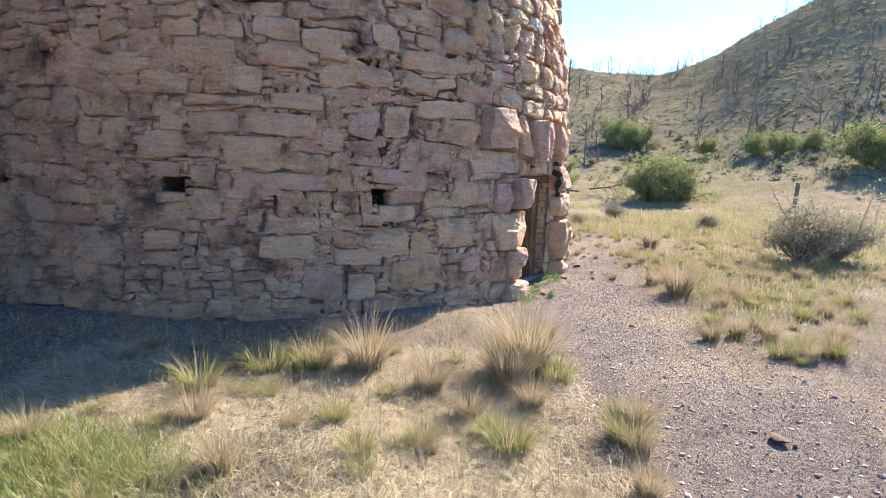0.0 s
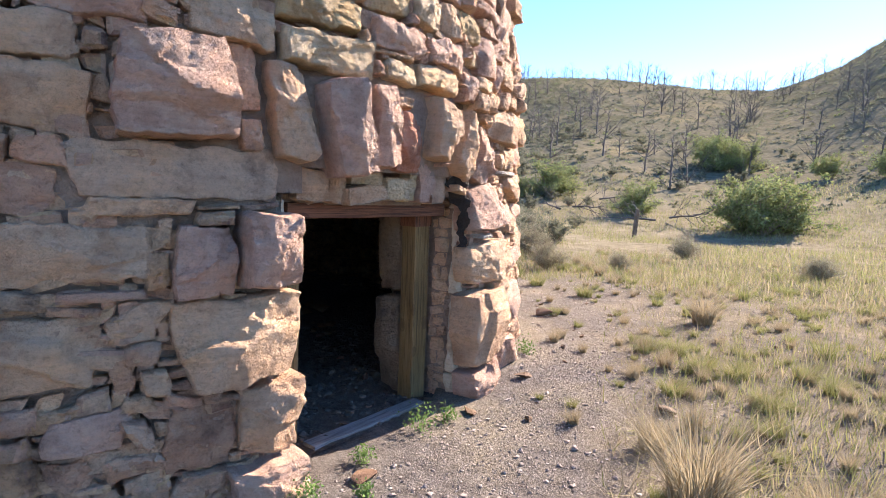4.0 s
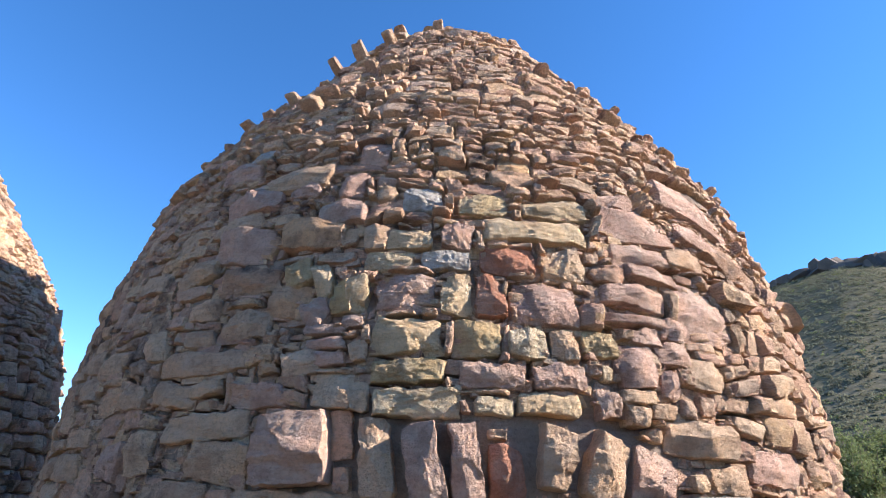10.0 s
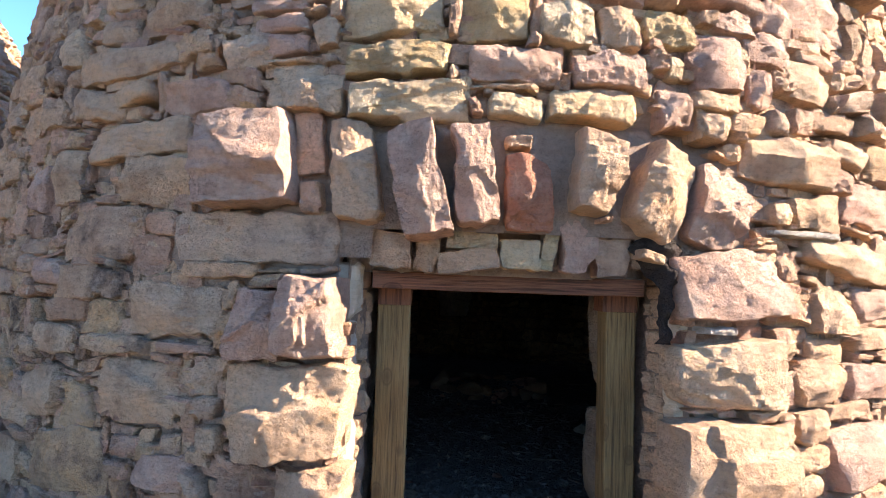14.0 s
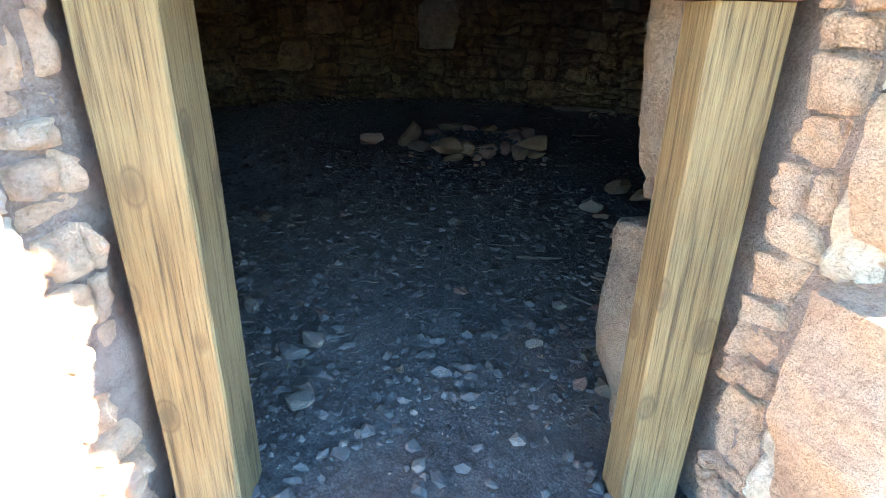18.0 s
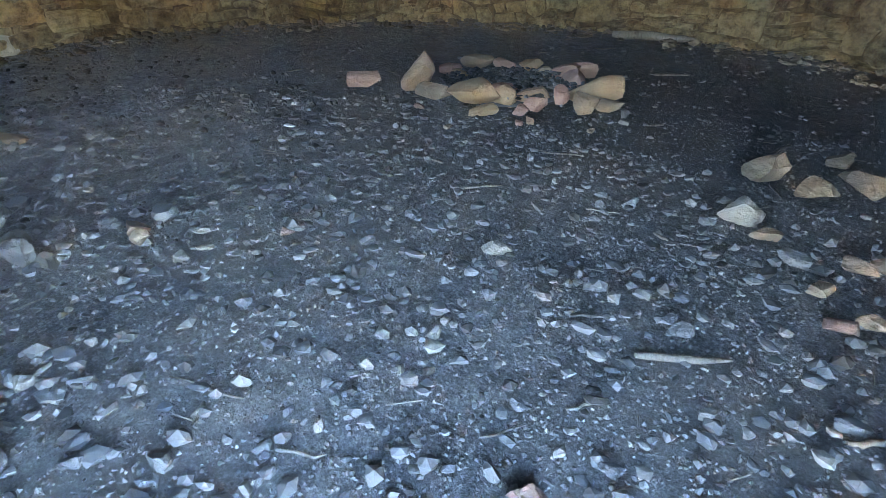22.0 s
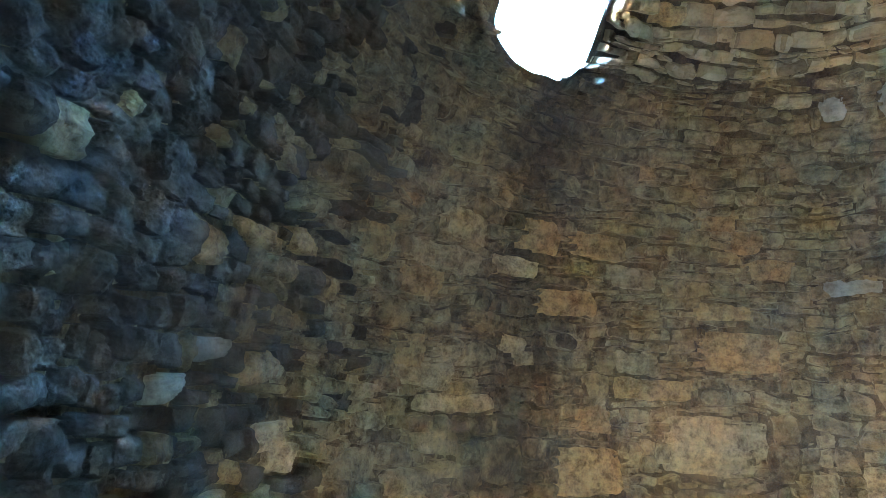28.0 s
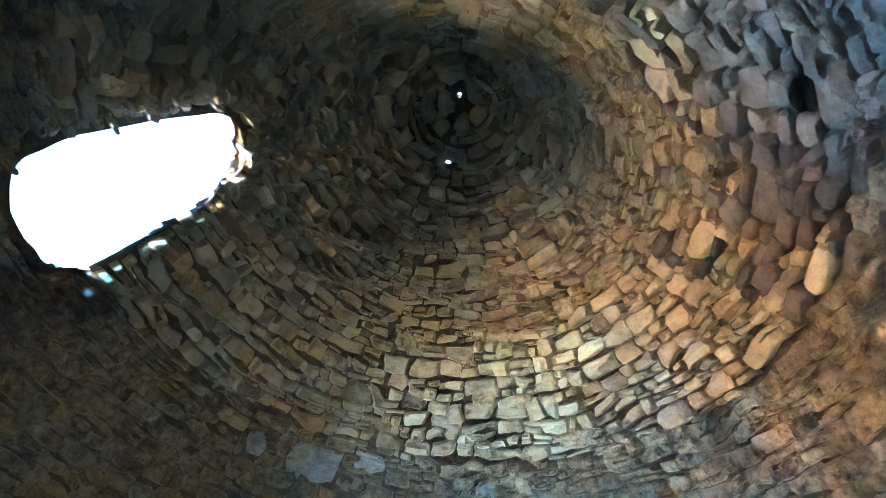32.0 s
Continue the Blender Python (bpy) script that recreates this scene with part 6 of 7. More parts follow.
def mat_of_grass(name, label, x, y, length, up, width, mats, kinds, seed, combed=0.0):
    """Fine blades lying or leaning over the ground, joined."""
    rg = np.random.default_rng(seed)
    n = len(x)
    p = np.stack([x, y, np.zeros(n)], -1)
    d = rg.uniform(0, 2 * math.pi, n) * (1 - combed) + combed * (4.2 + 2.6 * vnoise(p * 1.1, seed))
    root = np.stack([x, y, ground_z(x, y) + 0.002 + 0.02 * rg.random(n) * (1 - up)], -1)
    fwd = np.stack([np.cos(d) * np.sqrt(1 - up ** 2), np.sin(d) * np.sqrt(1 - up ** 2), up], -1) * length[:, None]
    across = np.stack([-np.sin(d), np.cos(d), np.zeros(n)], -1)
    side, bow = across * width[:, None], across * (length * rg.normal(0, 0.14, n))[:, None]
    mid = root + fwd * 0.5 + bow + np.array([0, 0, 0.05]) * length[:, None]
    tip = root + fwd - np.array([0, 0, 0.10]) * length[:, None]
    v = np.stack([root - side, root + side, mid - side * 0.8, mid + side * 0.8, tip], 1)
    f = (np.array([(0, 1, 3), (0, 3, 2), (2, 3, 4)])[None] + (np.arange(n) * 5)[:, None, None]).reshape(-1, 3)
    return tagged(new(name, mesh_np(name, v.reshape(-1, 3), f, True, mats, np.repeat(kinds, 3))), label, "grass", kind="stuff")


# bleached straw lying between the tufts before the shaded flank
n = 62000
x, y = rgn.uniform(-2.7, 1.25, n), rgn.uniform(1.0, 4.35, n)
thick = vnoise(np.stack([x, y, 0 * x], -1) * 1.3, 75)
keep = (np.hypot(x - CX, y - CY) > 5.35 + 0.35 * rgn.random(n)) & (thick > -0.55 + 0.6 * rgn.random(n)) & (x < 1.15 - 0.35 * rgn.random(n))
x, y = x[keep], y[keep]
n = len(x)
mat_of_grass("straw_litter", "bleached straw lying matted on the ground", x, y, rgn.uniform(0.08, 0.28, n), rgn.uniform(0.02, 0.3, n) ** 1.3, rgn.uniform(0.0009, 0.0018, n), [MAT_PALE_STRAW, MAT_STRAW], (rgn.random(n) < 0.3).astype(int), 76, 0.55)
# fresh green grass at the near edge of the shade
n = 16000
x, y = -2.1 + rgn.normal(0, 0.42, n), 2.45 + rgn.normal(0, 0.20, n)
mat_of_grass("green_grass", "fresh green grass at the edge of the shade", x, y, rgn.uniform(0.05, 0.17, n), rgn.uniform(0.35, 0.95, n), rgn.uniform(0.0012, 0.0022, n), [MAT_GREENISH, MAT_WEED], (rgn.random(n) < 0.35).astype(int), 77)


# taller dry grass over the flat beyond
n = 150000
az, r = np.radians(rgn.uniform(40, 118, n)), 2.5 + 42 * rgn.random(n) ** 1.15
x, y = 1.5 + r * np.cos(az), 4.0 + r * np.sin(az)
x, y, r = x[np.hypot(x - CX, y - CY) > 5.2], y[np.hypot(x - CX, y - CY) > 5.2], r[np.hypot(x - CX, y - CY) > 5.2]
patch = vnoise(np.stack([x, y, 0 * x], -1) * 0.35, 73)
lane = 1.55 + 0.10 * np.maximum(0, y - 3)
keep = (patch > -0.45 + 0.5 * rgn.random(len(x))) & ((x > lane + 0.9 + 0.9 * rgn.random(len(x))) | (y > 14) | (x < lane - 2.5))
x, y, r = x[keep], y[keep], r[keep]
n = len(x)
d, L = rgn.uniform(0, 2 * math.pi, n), rgn.uniform(0.05, 0.17, n) * np.clip(r / 9, 1.0, 1.4)
root = np.stack([x, y, ground_z(x, y) - 0.01], -1)
sidev = np.stack([-np.sin(d), np.cos(d), 0 * d], -1) * (0.003 + 0.00028 * r)[:, None]
tip = root + np.stack([np.cos(d) * 0.5, np.sin(d) * 0.5, np.ones(n)], -1) * L[:, None]
v = np.stack([root - sidev, root + sidev, tip], 1)
faces = np.arange(n * 3).reshape(n, 3)
ob = new("field_grass", mesh_np("field_grass", v, faces, True, [MAT_STRAW, MAT_GREENISH], (rgn.random(n) < 0.65).astype(int)))
tagged(ob, "tan dry grass covering the flat below the hill", "grass", kind="stuff")


# rocks
def ico(level):
    bm = bmesh.new()
    bmesh.ops.create_icosphere(bm, subdivisions=level, radius=1.0)
    v = np.array([p.co[:] for p in bm.verts])
    f = np.array([[p.index for p in q.verts] for q in bm.faces])
    bm.free()
    return v, f


ICO1, ICO2, ICO3 = ico(1), ico(2), ico(3)


def rock_shape(seed, level=ICO3):
    """An angular broken stone of about unit size, cut by random planes."""
    v, f = level
    rg = np.random.default_rng(seed)
    v = v.copy()
    for _ in range(10):
        nrm = rg.normal(size=3)
        nrm /= np.linalg.norm(nrm)
        lim = rg.uniform(0.34, 0.62)
        d = v @ nrm
        v = v - nrm * np.maximum(d - lim, 0)[:, None]
    v = v * (1 + 0.05 * vnoise(v * 2.2 + seed, 81)[:, None] + 0.03 * vnoise(v * 6 + seed, 82)[:, None])
    return v / np.abs(v).max(0), f


MAT_LOOSE = stone_material("loose_stone", [(0.0, (0.188, 0.119, 0.070)), (0.5, (0.150, 0.101, 0.066)), (1.0, (0.188, 0.108, 0.066))], dust=(0.175, 0.117, 0.073), soot=-0.04, grainy=0.2, bump=0.16)


MAT_CHIPS = random_material("floor_stone_chips", [(0.0, (0.039, 0.031, 0.024)), (0.4, (0.055, 0.043, 0.033)), (0.7, (0.029, 0.023, 0.018)), (1.0, (0.071, 0.054, 0.039))])
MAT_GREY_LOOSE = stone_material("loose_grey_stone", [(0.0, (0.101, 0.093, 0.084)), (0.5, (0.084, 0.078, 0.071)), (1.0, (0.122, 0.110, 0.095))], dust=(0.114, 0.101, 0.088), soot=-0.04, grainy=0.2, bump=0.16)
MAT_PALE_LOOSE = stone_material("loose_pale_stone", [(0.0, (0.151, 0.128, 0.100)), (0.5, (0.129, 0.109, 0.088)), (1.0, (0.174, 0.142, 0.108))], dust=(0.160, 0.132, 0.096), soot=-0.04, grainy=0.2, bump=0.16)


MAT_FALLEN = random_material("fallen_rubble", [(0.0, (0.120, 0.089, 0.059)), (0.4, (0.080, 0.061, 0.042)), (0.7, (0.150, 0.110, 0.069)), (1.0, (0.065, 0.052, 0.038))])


def rock(name, label, category, x, y, z, size, turn, seed, group="", parent=None, mat=None):
    v, f = rock_shape(seed)
    me = mesh_np("rock", v * np.array(size) / 2, f, True, [mat or MAT_LOOSE], None, 24)
    if parent is not None:
        ob = part(name, me, None, parent)
    else:
        ob = tagged(new(name, me), label, category, group)
    ob.matrix_basis = pose(x, y, z + size[2] * 0.34, 0, 0, turn)
    return ob


OCTA = (np.array([(1, 0, 0), (0, 1, 0), (-1, 0, 0), (0, -1, 0), (0.2, 0.1, 1), (0.1, -0.2, -1)], float), np.array([(0, 1, 4), (1, 2, 4), (2, 3, 4), (3, 0, 4), (1, 0, 5), (2, 1, 5), (3, 2, 5), (0, 3, 5)]))


def scatter(name, label, category, x, y, z, size, mat, seed, flat=0.6, shape=None):
    """Many small stones joined: kind stuff."""
    rg = np.random.default_rng(seed)
    v0, f0 = shape or ICO1
    n = len(x)
    jag = 1 + 0.42 * rg.uniform(-1, 1, (n, len(v0), 3))
    sc = np.stack([size * rg.uniform(0.7, 1.3, n), size * rg.uniform(0.6, 1.1, n), size * flat * rg.uniform(0.5, 1.2, n)], -1)[:, None] / 2
    a = rg.uniform(0, 2 * math.pi, n)
    p = v0[None] * jag * sc
    ca, sa = np.cos(a)[:, None], np.sin(a)[:, None]
    v = np.stack([p[..., 0] * ca - p[..., 1] * sa + x[:, None], p[..., 0] * sa + p[..., 1] * ca + y[:, None], p[..., 2] + (z + size * flat * 0.18)[:, None]], -1)
    faces = (f0[None] + (np.arange(n) * len(v0))[:, None, None]).reshape(-1, 3)
    return tagged(new(name, mesh_np(name, v, faces, False, [mat])), label, category, kind="stuff")


n = 13000
y = rgn.uniform(0.8, 14, n)
x = 1.55 + 0.10 * np.maximum(0, y - 3) + rgn.normal(0, 1.1, n)
keep = np.hypot(x - CX, y - CY) > 4.75
x, y = x[keep], y[keep]
scatter("gravel", "pinkish grey gravel on the trodden path", "gravel", x, y, ground_z(x, y), 0.006 + 0.034 * rgn.random(len(x)) ** 4.5, MAT_GRAVEL, 5)
n = 46000
y = 0.6 + 9 * rgn.random(n) ** 1.2
x = 1.5 + 0.10 * np.maximum(0, y - 3) + rgn.normal(0, 1.0, n)
keep = np.hypot(x - CX, y - CY) > 4.75
x, y = x[keep], y[keep]
scatter("grit", "fine grey gravel grit on the trodden path", "gravel", x, y, ground_z(x, y), 0.005 + 0.014 * rgn.random(len(x)) ** 2.5, MAT_GRAVEL, 6, 0.8, OCTA)
# brown gravel, coloured darker to deepen the kiln's shade on the ground
n = 15000
a, r = np.radians(rgn.uniform(-175, -72, n)), 4.72 + 1.5 * rgn.random(n) ** 1.3
x, y = CX + r * np.cos(a), CY + r * np.sin(a)
scatter("gravel", "brown broken gravel along the wall, darkened to deepen its shade", "gravel", x, y, ground_z(x, y), 0.008 + 0.045 * rgn.random(n) ** 4, MAT_SHADE_GRAVEL, 7)
for k in range(34):
    while True:
        x, y = rg.uniform(0.2, 5.0), rg.uniform(1.5, 13)
        if math.hypot(x - CX, y - CY) > 4.9:
            break
    sz = rg.uniform(0.03, 0.08)
    rock("stone", "small broken pink-grey stone lying on gravel", "stone", x, y, float(ground_z(x, y)), (sz * 1.3, sz, sz * 0.6), rg.uniform(0, 360), 300 + k, "stones on the path")
for k, (x, y, sz) in enumerate(((2.25, 10.9, 0.2), (2.45, 11.1, 0.16), (1.93, 2.96, 0.1), (3.13, 8.21, 0.14), (2.1, 8.6, 0.12), (1.3, 6.9, 0.12), (1.75, 7.9, 0.1))):
    rock("stone", "broken flat stone fallen beside the kiln wall", "stone", x, y, float(ground_z(x, y)), (sz * 1.4, sz, sz * 0.5), k * 50, 400 + k, "stones on the path")


# weeds before the doorway
def weed(x, y, size, seed):
    rg = np.random.default_rng(seed)
    ob = thing("weed", "small green leafy weed on gravel by the doorway", "weed", pose(x, y, float(ground_z(x, y))), group="weeds by the doorway")
    v, f = blades(26, size * 0.5, size, 0.6, 0.004, seed, 3)
    part("stem", mesh_np("stem", v, f, True, [MAT_WEED]), None, ob)
    m = 150
    c = np.stack([rg.normal(0, size * 0.35, m), rg.normal(0, size * 0.35, m), np.abs(rg.normal(size * 0.5, size * 0.3, m))], -1)
    v, f = leaf_quads(c, 0.013, rg)
    part("leaves", mesh_np("leaves", v, f, False, [MAT_WEED]), None, ob)


def leaf_quads(c, size, rg, long=1.8):
    """Small leaves, each a bent diamond of two triangles, at the points c."""
    n = len(c)
    a, b = rg.normal(size=(n, 3)), rg.normal(size=(n, 3))
    a /= np.linalg.norm(a, axis=1)[:, None]
    b = np.cross(a, b)
    b /= np.linalg.norm(b, axis=1)[:, None]
    s = size * rg.uniform(0.6, 1.3, (n, 1))
    up = np.cross(a, b) * s * 0.25
    v = np.stack([c - a * s * long / 2, c + b * s / 2 + up, c + a * s * long / 2, c - b * s / 2 + up], 1)
    f = (np.array([(0, 1, 2), (0, 2, 3)])[None] + (np.arange(n) * 4)[:, None, None]).reshape(-1, 3)
    return v.reshape(-1, 3), f


for k, (x, y, sz) in enumerate(((1.47, 7.56, 0.16), (1.23, 7.07, 0.1), (1.10, 6.60, 0.13), (1.62, 7.75, 0.1), (0.95, 6.3, 0.12), (1.75, 8.3, 0.11), (1.35, 6.75, 0.07), (2.1, 9.3, 0.14))):
    weed(x, y, sz, 600 + k)


# shrubs
def tube(points, radii, sides=5):
    """A bent, tapering limb through the points."""
    pts = np.asarray(points, float)
    tan = np.gradient(pts, axis=0)
    tan /= np.linalg.norm(tan, axis=1)[:, None] + 1e-9
    ref = np.array([0.3, 0.2, 1.0]) if abs(tan[0][2]) < 0.8 else np.array([1.0, 0.2, 0.1])
    n1 = np.cross(tan, ref)
    n1 /= np.linalg.norm(n1, axis=1)[:, None] + 1e-9
    n2 = np.cross(tan, n1)
    a = np.linspace(0, 2 * math.pi, sides, endpoint=False)
    v = pts[:, None] + (n1[:, None] * np.cos(a)[:, None] + n2[:, None] * np.sin(a)[:, None]) * np.asarray(radii)[:, None, None]
    m = len(pts)
    f = np.array([(i * sides + j, i * sides + (j + 1) % sides, (i + 1) * sides + (j + 1) % sides, (i + 1) * sides + j) for i in range(m - 1) for j in range(sides)])
    return v.reshape(-1, 3), f


def gather(pieces):
    vs, fs, base = [], [], 0
    for v, f in pieces:
        vs.append(v)
        fs.append(f + base)
        base += len(v)
    return np.concatenate(vs), np.concatenate(fs)


def shrub_proto(name, label, category, group, mat, width, height, stems, leaves, leaf, seed, low=0.5):
    rg = np.random.default_rng(seed)
    ob = thing(name, label, category, pose(0, 0, -60), group)
    limbs, tips = [], []
    for _ in range(stems):
        a, reach, h = rg.uniform(0, 2 * math.pi), width / 2 * rg.uniform(0.2, 1.0), height * rg.uniform(low, 1.0)
        t = np.linspace(0, 1, 6)[:, None]
        end = np.array([math.cos(a) * reach, math.sin(a) * reach, h * (1 - 0.35 * (reach / (width / 2)) ** 2)])
        p = t * end + np.array([0, 0, 1.0]) * (0.12 * h * np.sin(t * 3.1)) + rg.normal(0, 0.02 * width, (6, 3)) * t
        limbs.append(tube(p, np.linspace(0.012, 0.003, 6) * (height + 0.3), 4))
        tips.append(p[2:])
        for _ in range(2):
            q0 = p[rg.integers(2, 5)]
            q1 = q0 + rg.normal(0, 0.13 * width, 3) + np.array([0, 0, 0.14 * height])
            q = q0 + np.linspace(0, 1, 4)[:, None] * (q1 - q0)
            limbs.append(tube(q, np.linspace(0.006, 0.002, 4) * (height + 0.3), 4))
            tips.append(q[1:])
    v, f = gather(limbs)
    part("stem", mesh_np("stem", v, f, True, [MAT_STEM]), None, ob)
    tips = np.concatenate(tips)
    c = tips[rg.integers(0, len(tips), leaves)] + rg.normal(0, 0.032 * width, (leaves, 3))
    c[:, 2] = np.maximum(c[:, 2], 0.04)
    v, f = leaf_quads(c, leaf, rg)
    part("foliage", mesh_np("foliage", v, f, False, [mat]), None, ob)
    return ob


sages = [shrub_proto("sagebrush", "grey-green sagebrush clump on dry ground", "shrub", "sagebrush on the flat", MAT_SAGE, 1.3, 0.75, 56, 5600, 0.021, 700 + k) for k in range(3)]
greens = [shrub_proto("green_bush", "dense green leafy bush on dry grass", "bush", "green bushes", MAT_LEAF, 2.7, 1.9, 34, 5200, 0.06, 720 + k, 0.18) for k in range(3)]


sages_far = [shrub_proto("sagebrush", "grey-green sagebrush clump on dry ground", "shrub", "sagebrush on the flat", MAT_SCRUB, 1.3, 0.75, 9, 620, 0.05, 740 + k) for k in range(3)]


def at(az, r):
    return 1.5 + r * math.cos(radians(az)), 4.0 + r * math.sin(radians(az))


for az, r, sc in ((50.0, 7.9, 1.55), (47, 8.8, 1.3), (63, 14, 0.7), (74, 16.5, 0.8), (79, 12.5, 0.55), (88, 14, 1.1), (91.5, 17, 1.3), (95, 15.5, 1.3), (97.5, 19, 1.5), (100, 16, 1.2), (103, 18, 1.4), (93.5, 20, 1.4), (89.5, 21, 1.2), (86.0, 11.8, 0.8), (106, 21, 1.5), (99, 23, 1.5), (96, 25, 1.5), (104, 25, 1.5)):
    x, y = at(az, r)
    put(rg.choice(sages), x, y, sc, rg.uniform(0, 360), sink=0.03)
count = 0
while count < 230:
    az, r = (rg.uniform(86, 116), 15 + 34 * rg.random()) if rg.random() < 0.62 else (rg.uniform(50, 118), 24 + 40 * rg.random())
    if az < 84 and r < 34 and rg.random() < 0.8:
        continue
    x, y = at(az, r)
    put(rg.choice(sages_far), x, y, rg.uniform(0.6, 1.4), rg.uniform(0, 360), sink=0.05)
    count += 1
for az, r, sc in ((68.5, 27, 1.35), (66.6, 28, 1.25), (70.2, 27.5, 1.2), (72.5, 50, 1.5), (74.0, 51, 1.4), (71.2, 50, 1.3), (64.8, 47, 0.9), (60.5, 45, 1.1), (58.5, 44, 1.0), (56.0, 46, 0.9), (51.5, 40, 1.5), (50, 39, 1.5), (48.5, 40, 1.5), (88.5, 36, 1.35), (87.3, 37, 1.1), (91, 35, 0.8), (98.5, 40, 1.3), (100, 42, 1.3), (101.5, 38, 1.1), (106.5, 33, 1.2), (107.5, 36, 1.3), (109, 33, 1.3), (110.5, 36, 1.4), (112, 34, 1.3), (113.5, 37, 1.4), (105.2, 38, 1.3), (79.6, 31, 1.1)):
    x, y = at(az, r)
    put(rg.choice(greens), x, y, sc, rg.uniform(0, 360), sink=0.08)
for k, p in enumerate(sages + sages_far + greens):
    x, y = at(112 + 2.5 * k, 30 + 3 * k)
    p.matrix_basis = pose(x, y, float(ground_z(x, y)) - 0.05, 0, 0, 40 * k)

# scrub on the hillsides
m = 19000
north = rgn.random(m) < 0.35
az = np.radians(np.where(north, rgn.uniform(86, 124, m), rgn.uniform(42, 124, m)))
r = 34 + np.where(north, 110, 170) * rgn.random(m) ** 0.8
x, y = 1.5 + r * np.cos(az), 4 + r * np.sin(az)
z = ground_z(x, y)
per = 20
size = rgn.uniform(0.16, 0.72, m) * np.where(r > 90, 1.35, 1.0)
c = np.stack([np.repeat(x, per), np.repeat(y, per), np.repeat(z, per)], -1)
ball = rgn.normal(0, 0.34, (m * per, 3)) * np.repeat(size, per)[:, None]
ball[:, 2] = np.abs(ball[:, 2]) * 0.75 - 0.05
v, f = leaf_quads(c + ball, 0.15, rgn, 1.4)
dark = (rgn.random(m) < 0.04).repeat(per * 2).astype(int)
tagged(new("hillside_scrub", mesh_np("hillside_scrub", v, f, False, [MAT_SCRUB, MAT_LEAF], dark)), "grey and dark green scrub scattered over the hillside", "scrub", kind="stuff")


# burnt trees
def dead_tree_proto(height, seed, label="standing burnt tree, black and leafless, on the hillside"):
    rg = np.random.default_rng(seed)
    ob = thing("dead_tree", label, "dead tree", pose(0, 0, -70), "burnt trees on the hill")
    t = np.linspace(0, 1, 8)[:, None]
    bend = rg.normal(0, 0.10, 2) * height
    p = np.concatenate([t ** 1.4 * bend + rg.normal(0, 0.012 * height, (8, 2)) * t, t * height - 0.3], 1)
    v, f = tube(p, np.linspace(0.020, 0.004, 8) * height, 6)
    part("trunk", mesh_np("trunk", v, f, True, [MAT_CHAR]), None, ob)
    for _ in range(int(rg.integers(10, 16))):
        k = rg.uniform(0.08, 0.9)
        base = np.array([np.interp(k, t[:, 0], p[:, j]) for j in range(3)])
        a, ln = rg.uniform(0, 2 * math.pi), height * rg.uniform(0.22, 0.5) * (1.2 - k)
        u = np.linspace(0, 1, 5)[:, None]
        q = base + u * np.array([math.cos(a), math.sin(a), rg.uniform(0.3, 1.3)]) * ln + rg.normal(0, 0.03 * ln, (5, 3)) * u
        pieces = [tube(q, np.linspace(0.008, 0.0022, 5) * height, 4)]
        for _ in range(2):
            s0 = q[rg.integers(2, 4)]
            s1 = s0 + np.array([math.cos(a + rg.normal(0, 0.8)), math.sin(a + rg.normal(0, 0.8)), rg.uniform(0.2, 1.4)]) * ln * 0.45
            pieces.append(tube(s0 + np.linspace(0, 1, 3)[:, None] * (s1 - s0), np.array([0.004, 0.003, 0.0015]) * height, 4))
        v, f = gather(pieces)
        part("limb", mesh_np("limb", v, f, True, [MAT_CHAR]), None, ob)
    return ob


deads = [dead_tree_proto(5.0, 800 + k) for k in range(5)]
for k in range(290):
    az, r = rg.uniform(50, 103), 44 + 125 * rg.random() ** 0.9
    if az > 92 and r < 80:
        r += 40
    x, y = at(az, r)
    put(rg.choice(deads), x, y, rg.uniform(0.45, 0.95), rg.uniform(0, 360))
for az, r, sc in ((77, 40, 0.8), (75.6, 42, 0.7), (86, 62, 0.9), (84.5, 66, 0.95), (90, 60, 0.8), (94, 64, 0.8), (79.5, 45, 0.8)):
    x, y = at(az, r)
    put(rg.choice(deads), x, y, sc, rg.uniform(0, 360))
for k, (az, r, turn) in enumerate(((76.3, 29, 20), (73.2, 33, 160), (78, 28, 250), (87, 30, 200), (85.5, 31, 30), (83, 34, 120))):
    x, y = at(az, r)
    ob = copy_thing(deads[k % 5], pose(x, y, float(ground_z(x, y)) + 0.25, 84, 0, turn) @ Matrix.Scale(0.55, 4))
    tagged(ob, "fallen burnt tree lying on dry grass", "dead tree", "fallen trees")
for k, p in enumerate(deads):
    x, y = at(96 + k, 110)
    p.matrix_basis = pose(x, y, float(ground_z(x, y)))

# fence posts
for k, (az, r) in enumerate(((56.0, 27), (79.3, 24))):
    x, y = at(az, r)
    ob = thing("fence_post", "weathered grey wooden fence post standing in dry grass", "fence post", pose(x, y, float(ground_z(x, y)), 0, 3, 20 * k), "old fence")
    part("post", beam(0.14, 0.13, 1.15, 90 + k), MAT_OLDPOST, ob)

# rock band on the skyline
pieces = []
v0, f0 = ICO2
for k in range(150):
    az = 100 + 22 * rg.random()
    x, y = at(az, 168 + rg.uniform(-22, 14) + 40 * math.sin(radians(az * 3)))
    z = float(ground_z(x, y))
    vv, _ = rock_shape(900 + k % 12, ICO2)
    pieces.append((vv * np.array([rg.uniform(3, 7), rg.uniform(3, 6), rg.uniform(2.0, 5.0)]) * 0.6 + np.array([x, y, z]), f0))
v, f = gather(pieces)
MAT_BASALT = random_material("dark_basalt", [(0.0, (0.10, 0.08, 0.07)), (0.5, (0.14, 0.11, 0.09)), (1.0, (0.07, 0.06, 0.055))], grain=0.8)
